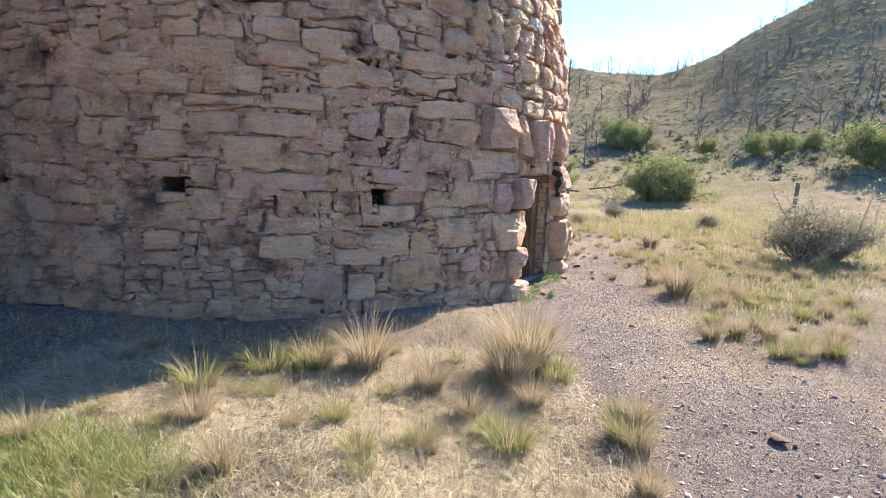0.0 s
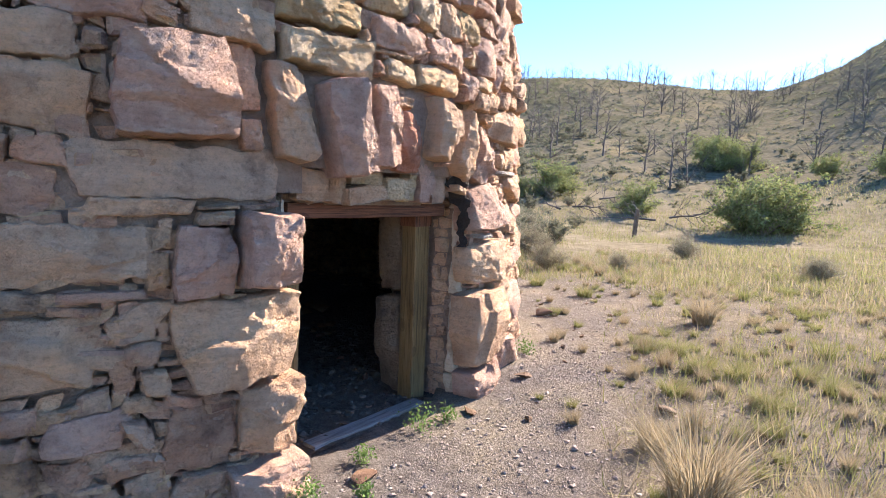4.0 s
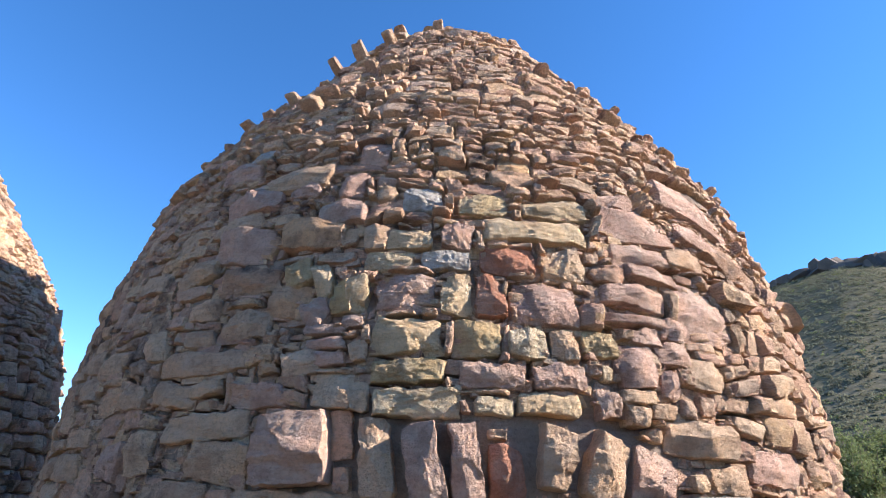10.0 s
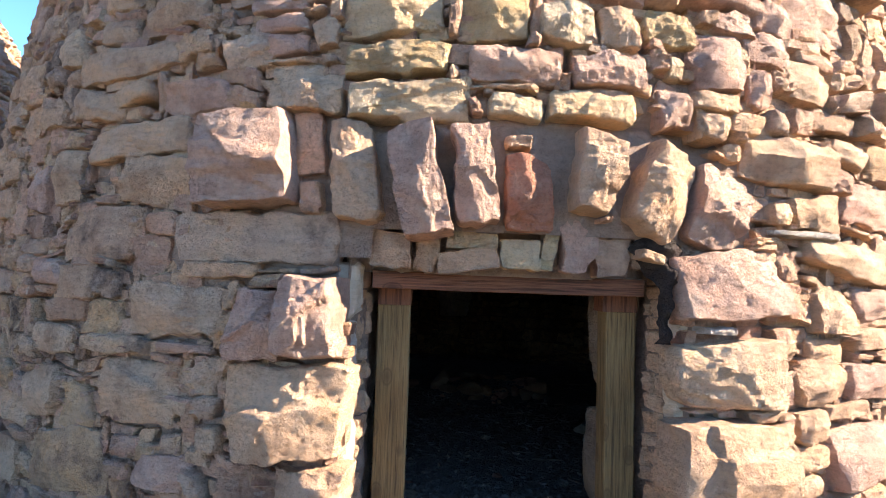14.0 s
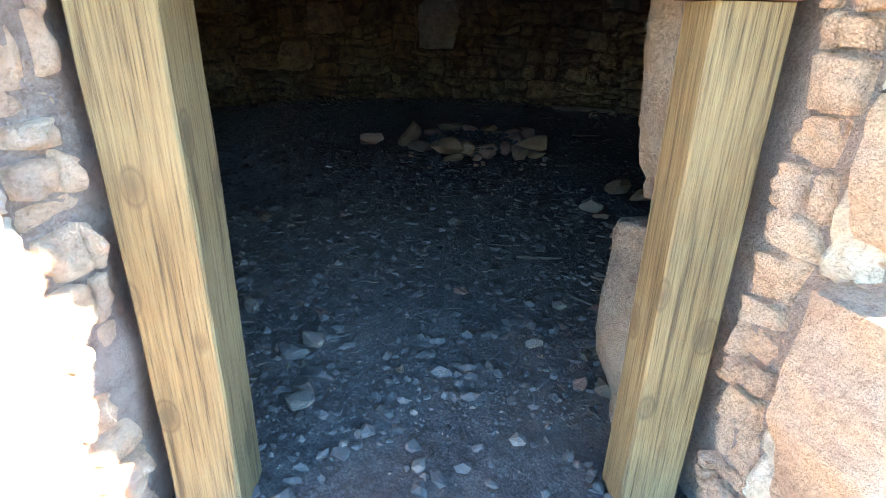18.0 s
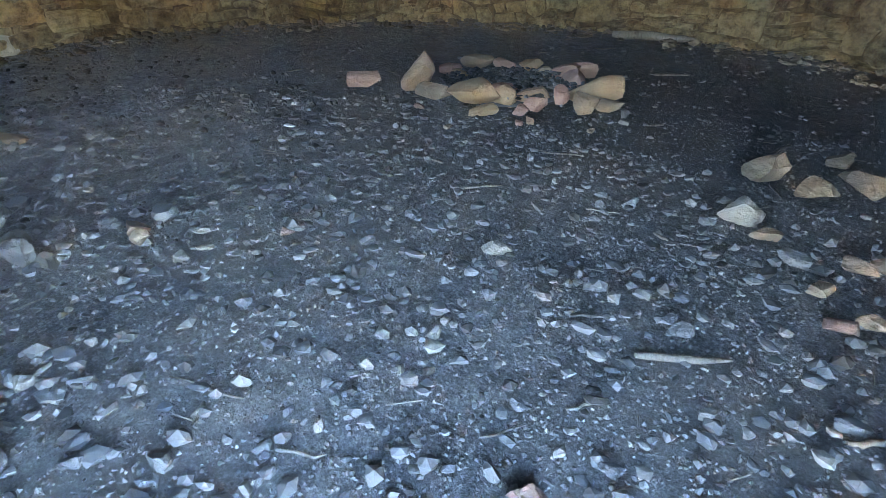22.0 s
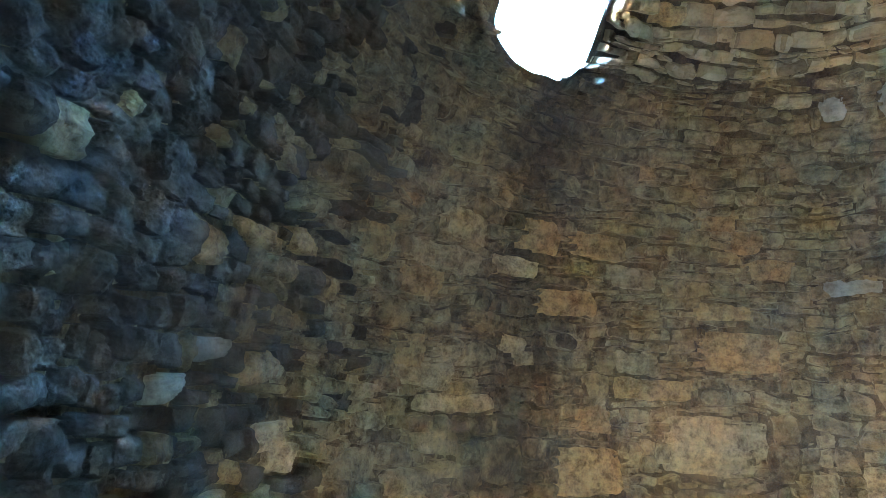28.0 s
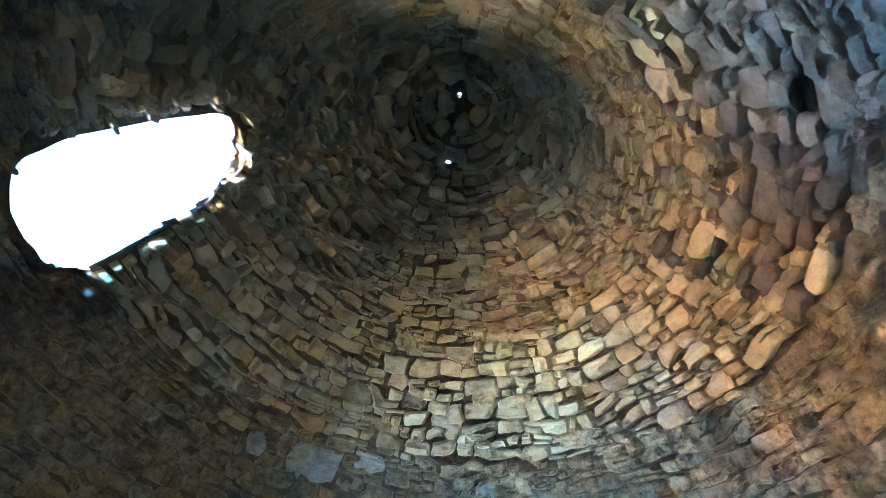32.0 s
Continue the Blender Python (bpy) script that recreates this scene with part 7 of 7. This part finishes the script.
tagged(new("rock_band", mesh_np("rock_band", v, f, False, [MAT_BASALT])), "dark basalt outcrop along the mesa rim", "outcrop", kind="stuff")

# ============ inside the kiln ============
for k in range(34):
    a = k / 34 * 6.283 + rg.uniform(-0.06, 0.06)
    x, y = math.copysign(abs(math.cos(a)) ** 0.62, math.cos(a)) * 0.66, math.copysign(abs(math.sin(a)) ** 0.62, math.sin(a)) * (0.92 if a < math.pi else 0.71)
    if x > -0.12:
        continue
    t = rg.uniform(0.05, 0.75)
    p0 = INN.at(HOLE_TH + (x + 0.10 * y) / 2.75, INN.l_of(HOLE_Z + y), 0.0)
    p = p0 * (1 - t) + hole_out(x, y) * t
    w = rg.uniform(0.20, 0.36)
    ob = rock("rim_stone", "", "", 0, 0, 0, (w, w * 0.8, w * 0.6), 0, 1500 + k, parent=kiln, mat=MAT_INNER)
    ob.matrix_basis = pose(*p, rg.uniform(-30, 30), rg.uniform(-30, 30), rg.uniform(0, 360))
MAT_ASH = random_material("ash_and_charcoal", [(0.0, (0.03, 0.028, 0.026)), (0.6, (0.055, 0.05, 0.046)), (1.0, (0.10, 0.092, 0.085))])
ring = thing("fire_ring", "ring of broken stones round a bed of ash and charcoal", "fire ring", pose(-2.85, 10.42, float(floor_z(-2.85, 10.42))))
RING = [(-3.17, 9.81, 0.28, 0.24, "t"), (-2.94, 9.81, 0.27, 0.09, "t"), (-2.66, 9.97, 0.37, 0.15, "b"), (-2.55, 10.14, 0.19, 0.12, "b"), (-2.8, 10.3, 0.26, 0.08, "p"), (-2.53, 10.35, 0.26, 0.08, "t"), (-2.38, 10.49, 0.12, 0.12, "p"), (-2.35, 10.75, 0.41, 0.15, "b"), (-2.14, 10.47, 0.17, 0.12, "t"), (-2.11, 10.65, 0.21, 0.07, "t"), (-2.42, 9.89, 0.2, 0.06, "b"), (-2.33, 10.11, 0.1, 0.05, "p"), (-2.36, 10.25, 0.17, 0.08, "p"), (-2.69, 10.87, 0.2, 0.13, "p")]
RING += [(-2.97, 11.23, 0.22, 0.11, "p"), (-3.03, 11.08, 0.33, 0.1, "p"), (-3.08, 10.92, 0.13, 0.08, "t"), (-3.37, 11.0, 0.22, 0.08, "b"), (-3.48, 10.8, 0.2, 0.08, "p"), (-3.65, 10.64, 0.3, 0.1, "t"), (-3.55, 10.32, 0.2, 0.07, "p"), (-3.43, 10.33, 0.14, 0.05, "b"), (-2.72, 10.68, 0.13, 0.06, "g"), (-2.96, 10.48, 0.13, 0.05, "g"), (-3.01, 10.34, 0.14, 0.05, "g"), (-3.06, 10.11, 0.16, 0.06, "g"), (-2.88, 10.73, 0.08, 0.05, "g"), (-2.82, 10.56, 0.15, 0.05, "g")]
RED_RING = stone_material("burnt_pink_stone", [(0.0, (0.215, 0.114, 0.078)), (0.6, (0.187, 0.098, 0.070)), (1.0, (0.238, 0.129, 0.090))], dust=(0.230, 0.135, 0.092), soot=-0.04, grainy=0.2, bump=0.16)
MAT_BUFF_RING = stone_material("buff_hearth_stone", [(0.0, (0.240, 0.143, 0.079)), (1.0, (0.211, 0.124, 0.069))], dust=(0.240, 0.147, 0.083), soot=-0.05, grainy=0.2, bump=0.16)


def lump_shape(seed):
    """A worn, blunt-edged lump of stone: few broad faces, uneven outline."""
    rg = np.random.default_rng(seed)
    v, f = ICO3
    v = v * (1 + 0.16 * vnoise(v * 1.1 + seed * 0.37, 83)[:, None])
    for _ in range(11):
        nrm = rg.normal(size=3) * np.array([1, 1, 1.3])
        nrm /= np.linalg.norm(nrm)
        v = v - nrm * (np.maximum(v @ nrm - rg.uniform(0.44, 0.70), 0) * 0.95)[:, None]
    v = v * (1 + 0.05 * vnoise(v * 3 + seed, 84)[:, None] + 0.025 * vnoise(v * 8 + seed, 85)[:, None])
    low = v.min(0)
    return (v - low) / (v.max(0) - low) - 0.5, f


for k, (x, y, w, h, c) in enumerate(RING):
    v, f = lump_shape(3000 + k)
    me = mesh_np("stone", v * np.array([w * 1.0, w * 0.62, h * 1.1 + 0.02]), f, True, [{"p": RED_RING, "t": MAT_LOOSE, "b": MAT_BUFF_RING, "g": MAT_GREY_LOOSE}[c]], None, 30)
    ob = part("stone", me, None, ring)
    ob.matrix_basis = pose(x + 2.85, y - 10.42, h * 0.5 - 0.01, (k * 37) % 17 - 8, (k * 53) % 33 - 16, 55 + (k * 67) % 30 - 15)
v, f = ICO2
v = v * np.array([0.42, 0.42, 0.022]) * (1 + 0.35 * vnoise(v * 3, 91)[:, None] + 0.12 * vnoise(v * 9, 92)[:, None])
ob = part("ash_bed", mesh_np("ash_bed", v, f, True, [MAT_ASH]), None, ring, "grey ash with bits of charcoal")
n = 620
a, r = rgn.uniform(0, 6.28, n), 0.52 * np.sqrt(rgn.random(n))
rr = rgn.uniform(0.02, 0.06, n)
ob = scatter("charcoal_lumps", "black charcoal lumps in the fire ring", "charcoal", -2.9 + r * np.cos(a), 10.45 + r * np.sin(a), np.full(n, -0.045), rr * 0.95, MAT_ASH, 15)

rock("stone", "pale pink block lying beside the fire ring", "stone", -3.58, 9.56, float(floor_z(-3.58, 9.56)), (0.29, 0.2, 0.17), 50, 1100, "loose stones on the floor", mat=RED_RING)
LOOSE_1 = [(-4.53, 6.93, 0.34, 0.13, 'g'), (-4.4, 7.14, 0.21, 0.07, 'g'), (-3.03, 7.38, 0.18, 0.05, 't'), (-2.04, 7.41, 0.13, 0.04, 'w'), (-1.98, 7.6, 0.07, 0.02, 'w'), (-1.76, 7.51, 0.16, 0.07, 'w'), (-1.59, 7.58, 0.11, 0.03, 'w'), (-0.95, 8.97, 0.1, 0.06, 'w'), (-1.67, 7.86, 0.1, 0.05, 't'), (-1.41, 7.98, 0.07, 0.03, 'w'), (-0.92, 10.53, 0.21, 0.13, 't'), (-0.68, 9.95, 0.16, 0.11, 'w'), (-1.0, 9.7, 0.07, 0.04, 'g'), (-1.41, 8.34, 0.07, 0.02, 'p'), (-1.57, 8.07, 0.06, 0.02, 'w'), (-1.84, 7.97, 0.1, 0.03, 'w'), (-2.2, 7.46, 0.09, 0.03, 'g'), (-3.68, 6.07, 0.27, 0.16, 'g'), (-2.59, 6.0, 0.14, 0.1, 'g')]
LOOSE_2 = [(-2.37, 6.86, 0.1, 0.06, 'w'), (-2.38, 6.94, 0.1, 0.04, 'w'), (-3.42, 5.97, 0.13, 0.04, 'g'), (-0.53, 9.91, 0.1, 0.05, 't'), (-0.08, 9.6, 0.12, 0.04, 'p'), (-0.04, 9.7, 0.1, 0.03, 't'), (-0.24, 10.01, 0.11, 0.04, 't'), (-0.18, 10.12, 0.13, 0.04, 't'), (-0.09, 8.46, 0.09, 0.04, 'p'), (-0.3, 9.17, 0.08, 0.03, 'g'), (0.28, 8.79, 0.08, 0.03, 'w'), (0.39, 8.94, 0.1, 0.03, 'p'), (0.26, 9.19, 0.07, 0.03, 'g'), (0.12, 9.22, 0.1, 0.03, 'g'), (-0.4, 7.48, 0.08, 0.07, 'w'), (-0.67, 7.51, 0.12, 0.04, 'g'), (-0.94, 7.56, 0.08, 0.03, 'w'), (-0.51, 7.83, 0.07, 0.03, 'g'), (-0.6, 7.68, 0.07, 0.02, 'g')]
LOOSE_3 = [(-0.45, 8.15, 0.03, 0.03, 'w'), (-0.62, 8.54, 0.05, 0.02, 'w'), (-0.2, 7.75, 0.08, 0.02, 'p'), (-0.34, 7.7, 0.05, 0.02, 't'), (-0.16, 7.91, 0.03, 0.02, 'w'), (-0.97, 7.43, 0.09, 0.04, 'g'), (-0.61, 7.5, 0.09, 0.03, 'g'), (-1.16, 7.98, 0.08, 0.02, 'g'), (-1.59, 7.86, 0.09, 0.05, 't'), (-1.75, 7.96, 0.13, 0.05, 'g'), (-0.06, 8.97, 0.05, 0.03, 'w'), (0.07, 8.21, 0.03, 0.02, 'w'), (-0.01, 8.09, 0.04, 0.03, 'g'), (-0.86, 11.05, 0.19, 0.06, 't'), (-0.58, 10.76, 0.23, 0.07, 't'), (-0.38, 9.84, 0.1, 0.03, 'g'), (-0.68, 10.52, 0.19, 0.06, 't'), (-0.22, 9.71, 0.08, 0.04, 't'), (0.04, 7.63, 0.1, 0.04, 'w')]
LOOSE_4 = [(0.07, 7.53, 0.13, 0.04, 'g'), (0.23, 7.58, 0.14, 0.04, 'g'), (0.35, 7.46, 0.14, 0.04, 'w'), (0.29, 7.5, 0.12, 0.03, 'w'), (0.48, 7.98, 0.08, 0.05, 'g'), (0.46, 8.08, 0.07, 0.02, 'w'), (0.53, 8.19, 0.06, 0.02, 'w'), (0.5, 8.43, 0.07, 0.04, 'w'), (0.6, 8.64, 0.09, 0.03, 'g'), (0.81, 8.27, 0.07, 0.02, 'g'), (0.81, 8.38, 0.06, 0.05, 'p'), (-0.22, 7.3, 0.12, 0.06, 'g'), (-0.54, 7.38, 0.08, 0.04, 't'), (-0.85, 7.24, 0.15, 0.05, 'g'), (-0.86, 7.36, 0.1, 0.03, 'g'), (-0.13, 7.35, 0.08, 0.03, 'g'), (-1.66, 7.49, 0.14, 0.08, 'g'), (0.62, 7.96, 0.05, 0.02, 'g'), (0.37, 7.86, 0.04, 0.03, 't')]
LOOSE_5 = [(-0.39, 7.35, 0.09, 0.03, 'g'), (-2.86, 9.67, 0.06, 0.03, 'w'), (-2.79, 9.62, 0.09, 0.03, 'p'), (-2.4, 9.64, 0.05, 0.04, 'g'), (-2.32, 9.56, 0.07, 0.02, 't'), (-2.14, 9.95, 0.06, 0.03, 'p'), (-2.11, 10.02, 0.07, 0.04, 't'), (-2.16, 9.66, 0.04, 0.02, 'w'), (-1.92, 10.6, 0.06, 0.05, 'g'), (-1.83, 10.52, 0.08, 0.02, 'w'), (-1.83, 10.24, 0.06, 0.02, 't')]
LOOSE = LOOSE_1 + LOOSE_2 + LOOSE_3 + LOOSE_4 + LOOSE_5
LOOSE_MATS = {"p": RED_RING, "t": MAT_LOOSE, "g": MAT_GREY_LOOSE, "w": MAT_PALE_LOOSE}
LOOSE_LABELS = {"p": "broken pink stone lying on the charcoal floor", "t": "broken tan stone lying on the charcoal floor", "g": "flat grey stone lying on the charcoal floor", "w": "broken pale stone lying on the charcoal floor"}
for k, (x, y, w, h, c) in enumerate(LOOSE):
    rock("stone", LOOSE_LABELS[c], "stone", x, y, float(floor_z(x, y)) - 0.006, (w * 1.1, w * 0.8, h * 1.35 + 0.01), 20 + (k * 41) % 60, 1200 + k, "loose stones on the floor", mat=LOOSE_MATS[c])
for k in range(80):
    a, r = rg.uniform(0, 6.283), 3.75 * math.sqrt(rg.random())
    x, y = CX + r * math.cos(a), CY + r * math.sin(a)
    if math.hypot(x + 2.85, y - 10.42) < 0.9 or math.hypot(x - 1, y - 7.6) < 0.5:
        continue
    w = rg.uniform(0.035, 0.065)
    rock("stone", "small broken stone lying on the charcoal floor", "stone", x, y, float(floor_z(x, y)), (w * 1.2, w * 0.8, w * 0.5), rg.uniform(0, 360), 1300 + k, "loose stones on the floor", mat=MAT_GREY_LOOSE)
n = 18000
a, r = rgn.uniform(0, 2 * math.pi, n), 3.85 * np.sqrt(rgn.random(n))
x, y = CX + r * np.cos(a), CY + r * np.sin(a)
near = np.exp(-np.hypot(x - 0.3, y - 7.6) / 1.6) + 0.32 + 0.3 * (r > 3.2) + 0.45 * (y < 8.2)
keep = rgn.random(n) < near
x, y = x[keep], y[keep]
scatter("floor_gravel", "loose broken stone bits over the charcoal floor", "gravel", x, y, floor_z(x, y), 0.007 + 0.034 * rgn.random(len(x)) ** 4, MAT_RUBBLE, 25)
n = 11000
a, r = rgn.uniform(0, 2 * math.pi, n), 2.8 * np.sqrt(rgn.random(n))
x, y = -0.7 + 1.2 * r * np.cos(a), 7.5 + r * np.sin(a)
keep = (np.hypot(x - CX, y - CY) < 3.95) | ((np.hypot(x - CX, y - CY) < 4.38) & (np.abs((x - 1.169) * ALONG.x + (y - 7.511) * ALONG.y) < 0.6))
x, y = x[keep], y[keep]
scatter("floor_gravel", "loose broken stone bits near the doorway", "gravel", x, y, floor_z(x, y), 0.009 + 0.055 * rgn.random(len(x)) ** 3.2, MAT_RUBBLE, 26)

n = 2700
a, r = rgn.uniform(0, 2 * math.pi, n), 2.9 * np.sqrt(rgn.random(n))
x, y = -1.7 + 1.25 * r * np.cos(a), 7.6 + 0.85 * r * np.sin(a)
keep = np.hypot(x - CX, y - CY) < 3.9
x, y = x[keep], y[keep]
scatter("floor_chips", "chips of broken stone on the floor by the doorway", "gravel", x, y, floor_z(x, y), 0.010 + 0.052 * rgn.random(len(x)) ** 3.5, MAT_CHIPS, 29, 0.65, ICO1)

n = 1500
a = rgn.uniform(0, 2 * math.pi, n)
r = 3.86 - 0.42 * rgn.random(n) ** 1.6
x, y = CX + r * np.cos(a), CY + r * np.sin(a)
keep = np.hypot(x - 0.95, y - 7.65) > 0.8
x, y = x[keep], y[keep]
scatter("wall_foot_rubble", "fallen bits of stone and mortar along the foot of the wall", "rubble", x, y, floor_z(x, y), 0.02 + 0.10 * rgn.random(len(x)) ** 2.4, MAT_FALLEN, 28, 0.65, ICO2)
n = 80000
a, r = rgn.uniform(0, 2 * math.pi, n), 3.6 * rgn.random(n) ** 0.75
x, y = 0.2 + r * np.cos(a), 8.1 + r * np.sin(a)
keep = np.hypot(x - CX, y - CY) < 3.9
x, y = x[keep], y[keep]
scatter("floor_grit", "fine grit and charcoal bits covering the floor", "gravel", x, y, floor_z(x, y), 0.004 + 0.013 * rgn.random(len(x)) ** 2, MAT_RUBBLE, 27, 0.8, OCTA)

# twigs
def twig(x0, y0, x1, y1, thick, seed, label="dry grey stick lying on the charcoal floor", name="stick"):
    rg = np.random.default_rng(seed)
    t = np.linspace(0, 1, 7)[:, None]
    p = np.concatenate([np.array([[x0, y0]]) * (1 - t) + np.array([[x1, y1]]) * t + rg.normal(0, thick * 0.5, (7, 2)), np.zeros((7, 1))], 1)
    p[:, 2] = floor_z(p[:, 0], p[:, 1]) + thick * 0.8
    v, f = tube(p, thick * np.array([0.7, 1, 0.95, 1, 0.9, 0.75, 0.3]), 6)
    return tagged(new(name, mesh_np(name, v, f, True, [MAT_DRIFT])), label, "stick", "sticks on the floor")


twig(-4.26, 12.81, -3.49, 13.27, 0.05, 1, "bleached branch lying along the kiln wall", "branch")
STICKS = [(-0.29, 8.98, -0.15, 9.19, 0.012), (0.15, 9.16, 0.23, 9.33, 0.0096), (0.17, 8.91, 0.35, 8.94, 0.0078), (0.2, 8.81, 0.3, 8.85, 0.0042), (-0.45, 8.05, -0.38, 8.13, 0.0048), (-0.12, 8.09, -0.13, 8.18, 0.0054), (-0.27, 8.46, -0.25, 8.57, 0.0036), (-0.52, 8.94, -0.45, 9.03, 0.0048), (-0.24, 8.69, -0.22, 8.76, 0.0048), (-0.09, 8.04, -0.13, 8.07, 0.0048), (-1.46, 9.1, -1.39, 9.31, 0.006), (-1.68, 9.76, -1.5, 9.9, 0.0048), (-0.77, 9.59, -0.65, 9.57, 0.006), (-2.73, 11.78, -2.56, 12.0, 0.012), (-1.06, 9.5, -0.97, 9.61, 0.0048)]
for k, (a, b, c, d, thick) in enumerate(STICKS):
    twig(a, b, c, d, thick, 10 + k)
for k in range(40):
    a, r, t = rg.uniform(0, 6.28), 3.6 * math.sqrt(rg.random()), rg.uniform(0, 6.28)
    x, y, ln = CX + r * math.cos(a), CY + r * math.sin(a), rg.uniform(0.06, 0.22)
    if math.hypot(x + 2.85, y - 10.42) < 0.85:
        continue
    twig(x, y, x + ln * math.cos(t), y + ln * math.sin(t), rg.uniform(0.003, 0.008), 30 + k)
n = 420
a, r = rgn.uniform(0, 6.28, n), 3.8 * np.sqrt(rgn.random(n))
x, y = CX + r * np.cos(a), CY + r * np.sin(a)
t, ln = rgn.uniform(0, 6.28, n), rgn.uniform(0.02, 0.09, n)
p0 = np.stack([x, y, floor_z(x, y) + 0.004], -1)
p1 = p0 + np.stack([np.cos(t) * ln, np.sin(t) * ln, rgn.uniform(0, 0.01, n)], -1)
sd = np.stack([-np.sin(t), np.cos(t), np.zeros(n)], -1) * 0.0018
upv = np.array([0, 0, 0.003])
v = np.stack([p0 - sd, p0 + sd, p0 + upv, p1 - sd, p1 + sd, p1 + upv], 1)
f = np.array([(0, 2, 5, 3), (2, 1, 4, 5)])
faces = (f[None] + (np.arange(n) * 6)[:, None, None]).reshape(-1, 4)
tagged(new("straw_litter", mesh_np("straw_litter", v, faces, False, [MAT_DRIFT])), "bits of straw and twig over the floor", "litter", kind="stuff")

v, f = rock_shape(1700, ICO2)
tagged(new("white_shard", mesh_np("white_shard", v * np.array([0.055, 0.022, 0.008]), f, True, [random_material("white_glaze", [(0.0, (0.8, 0.78, 0.74)), (1.0, (0.8, 0.78, 0.74))])])), "white broken shard lying on the charcoal floor", "shard").matrix_basis = pose(-2.69, 8.73, float(floor_z(-2.69, 8.73)) + 0.008, 0, 0, 20)
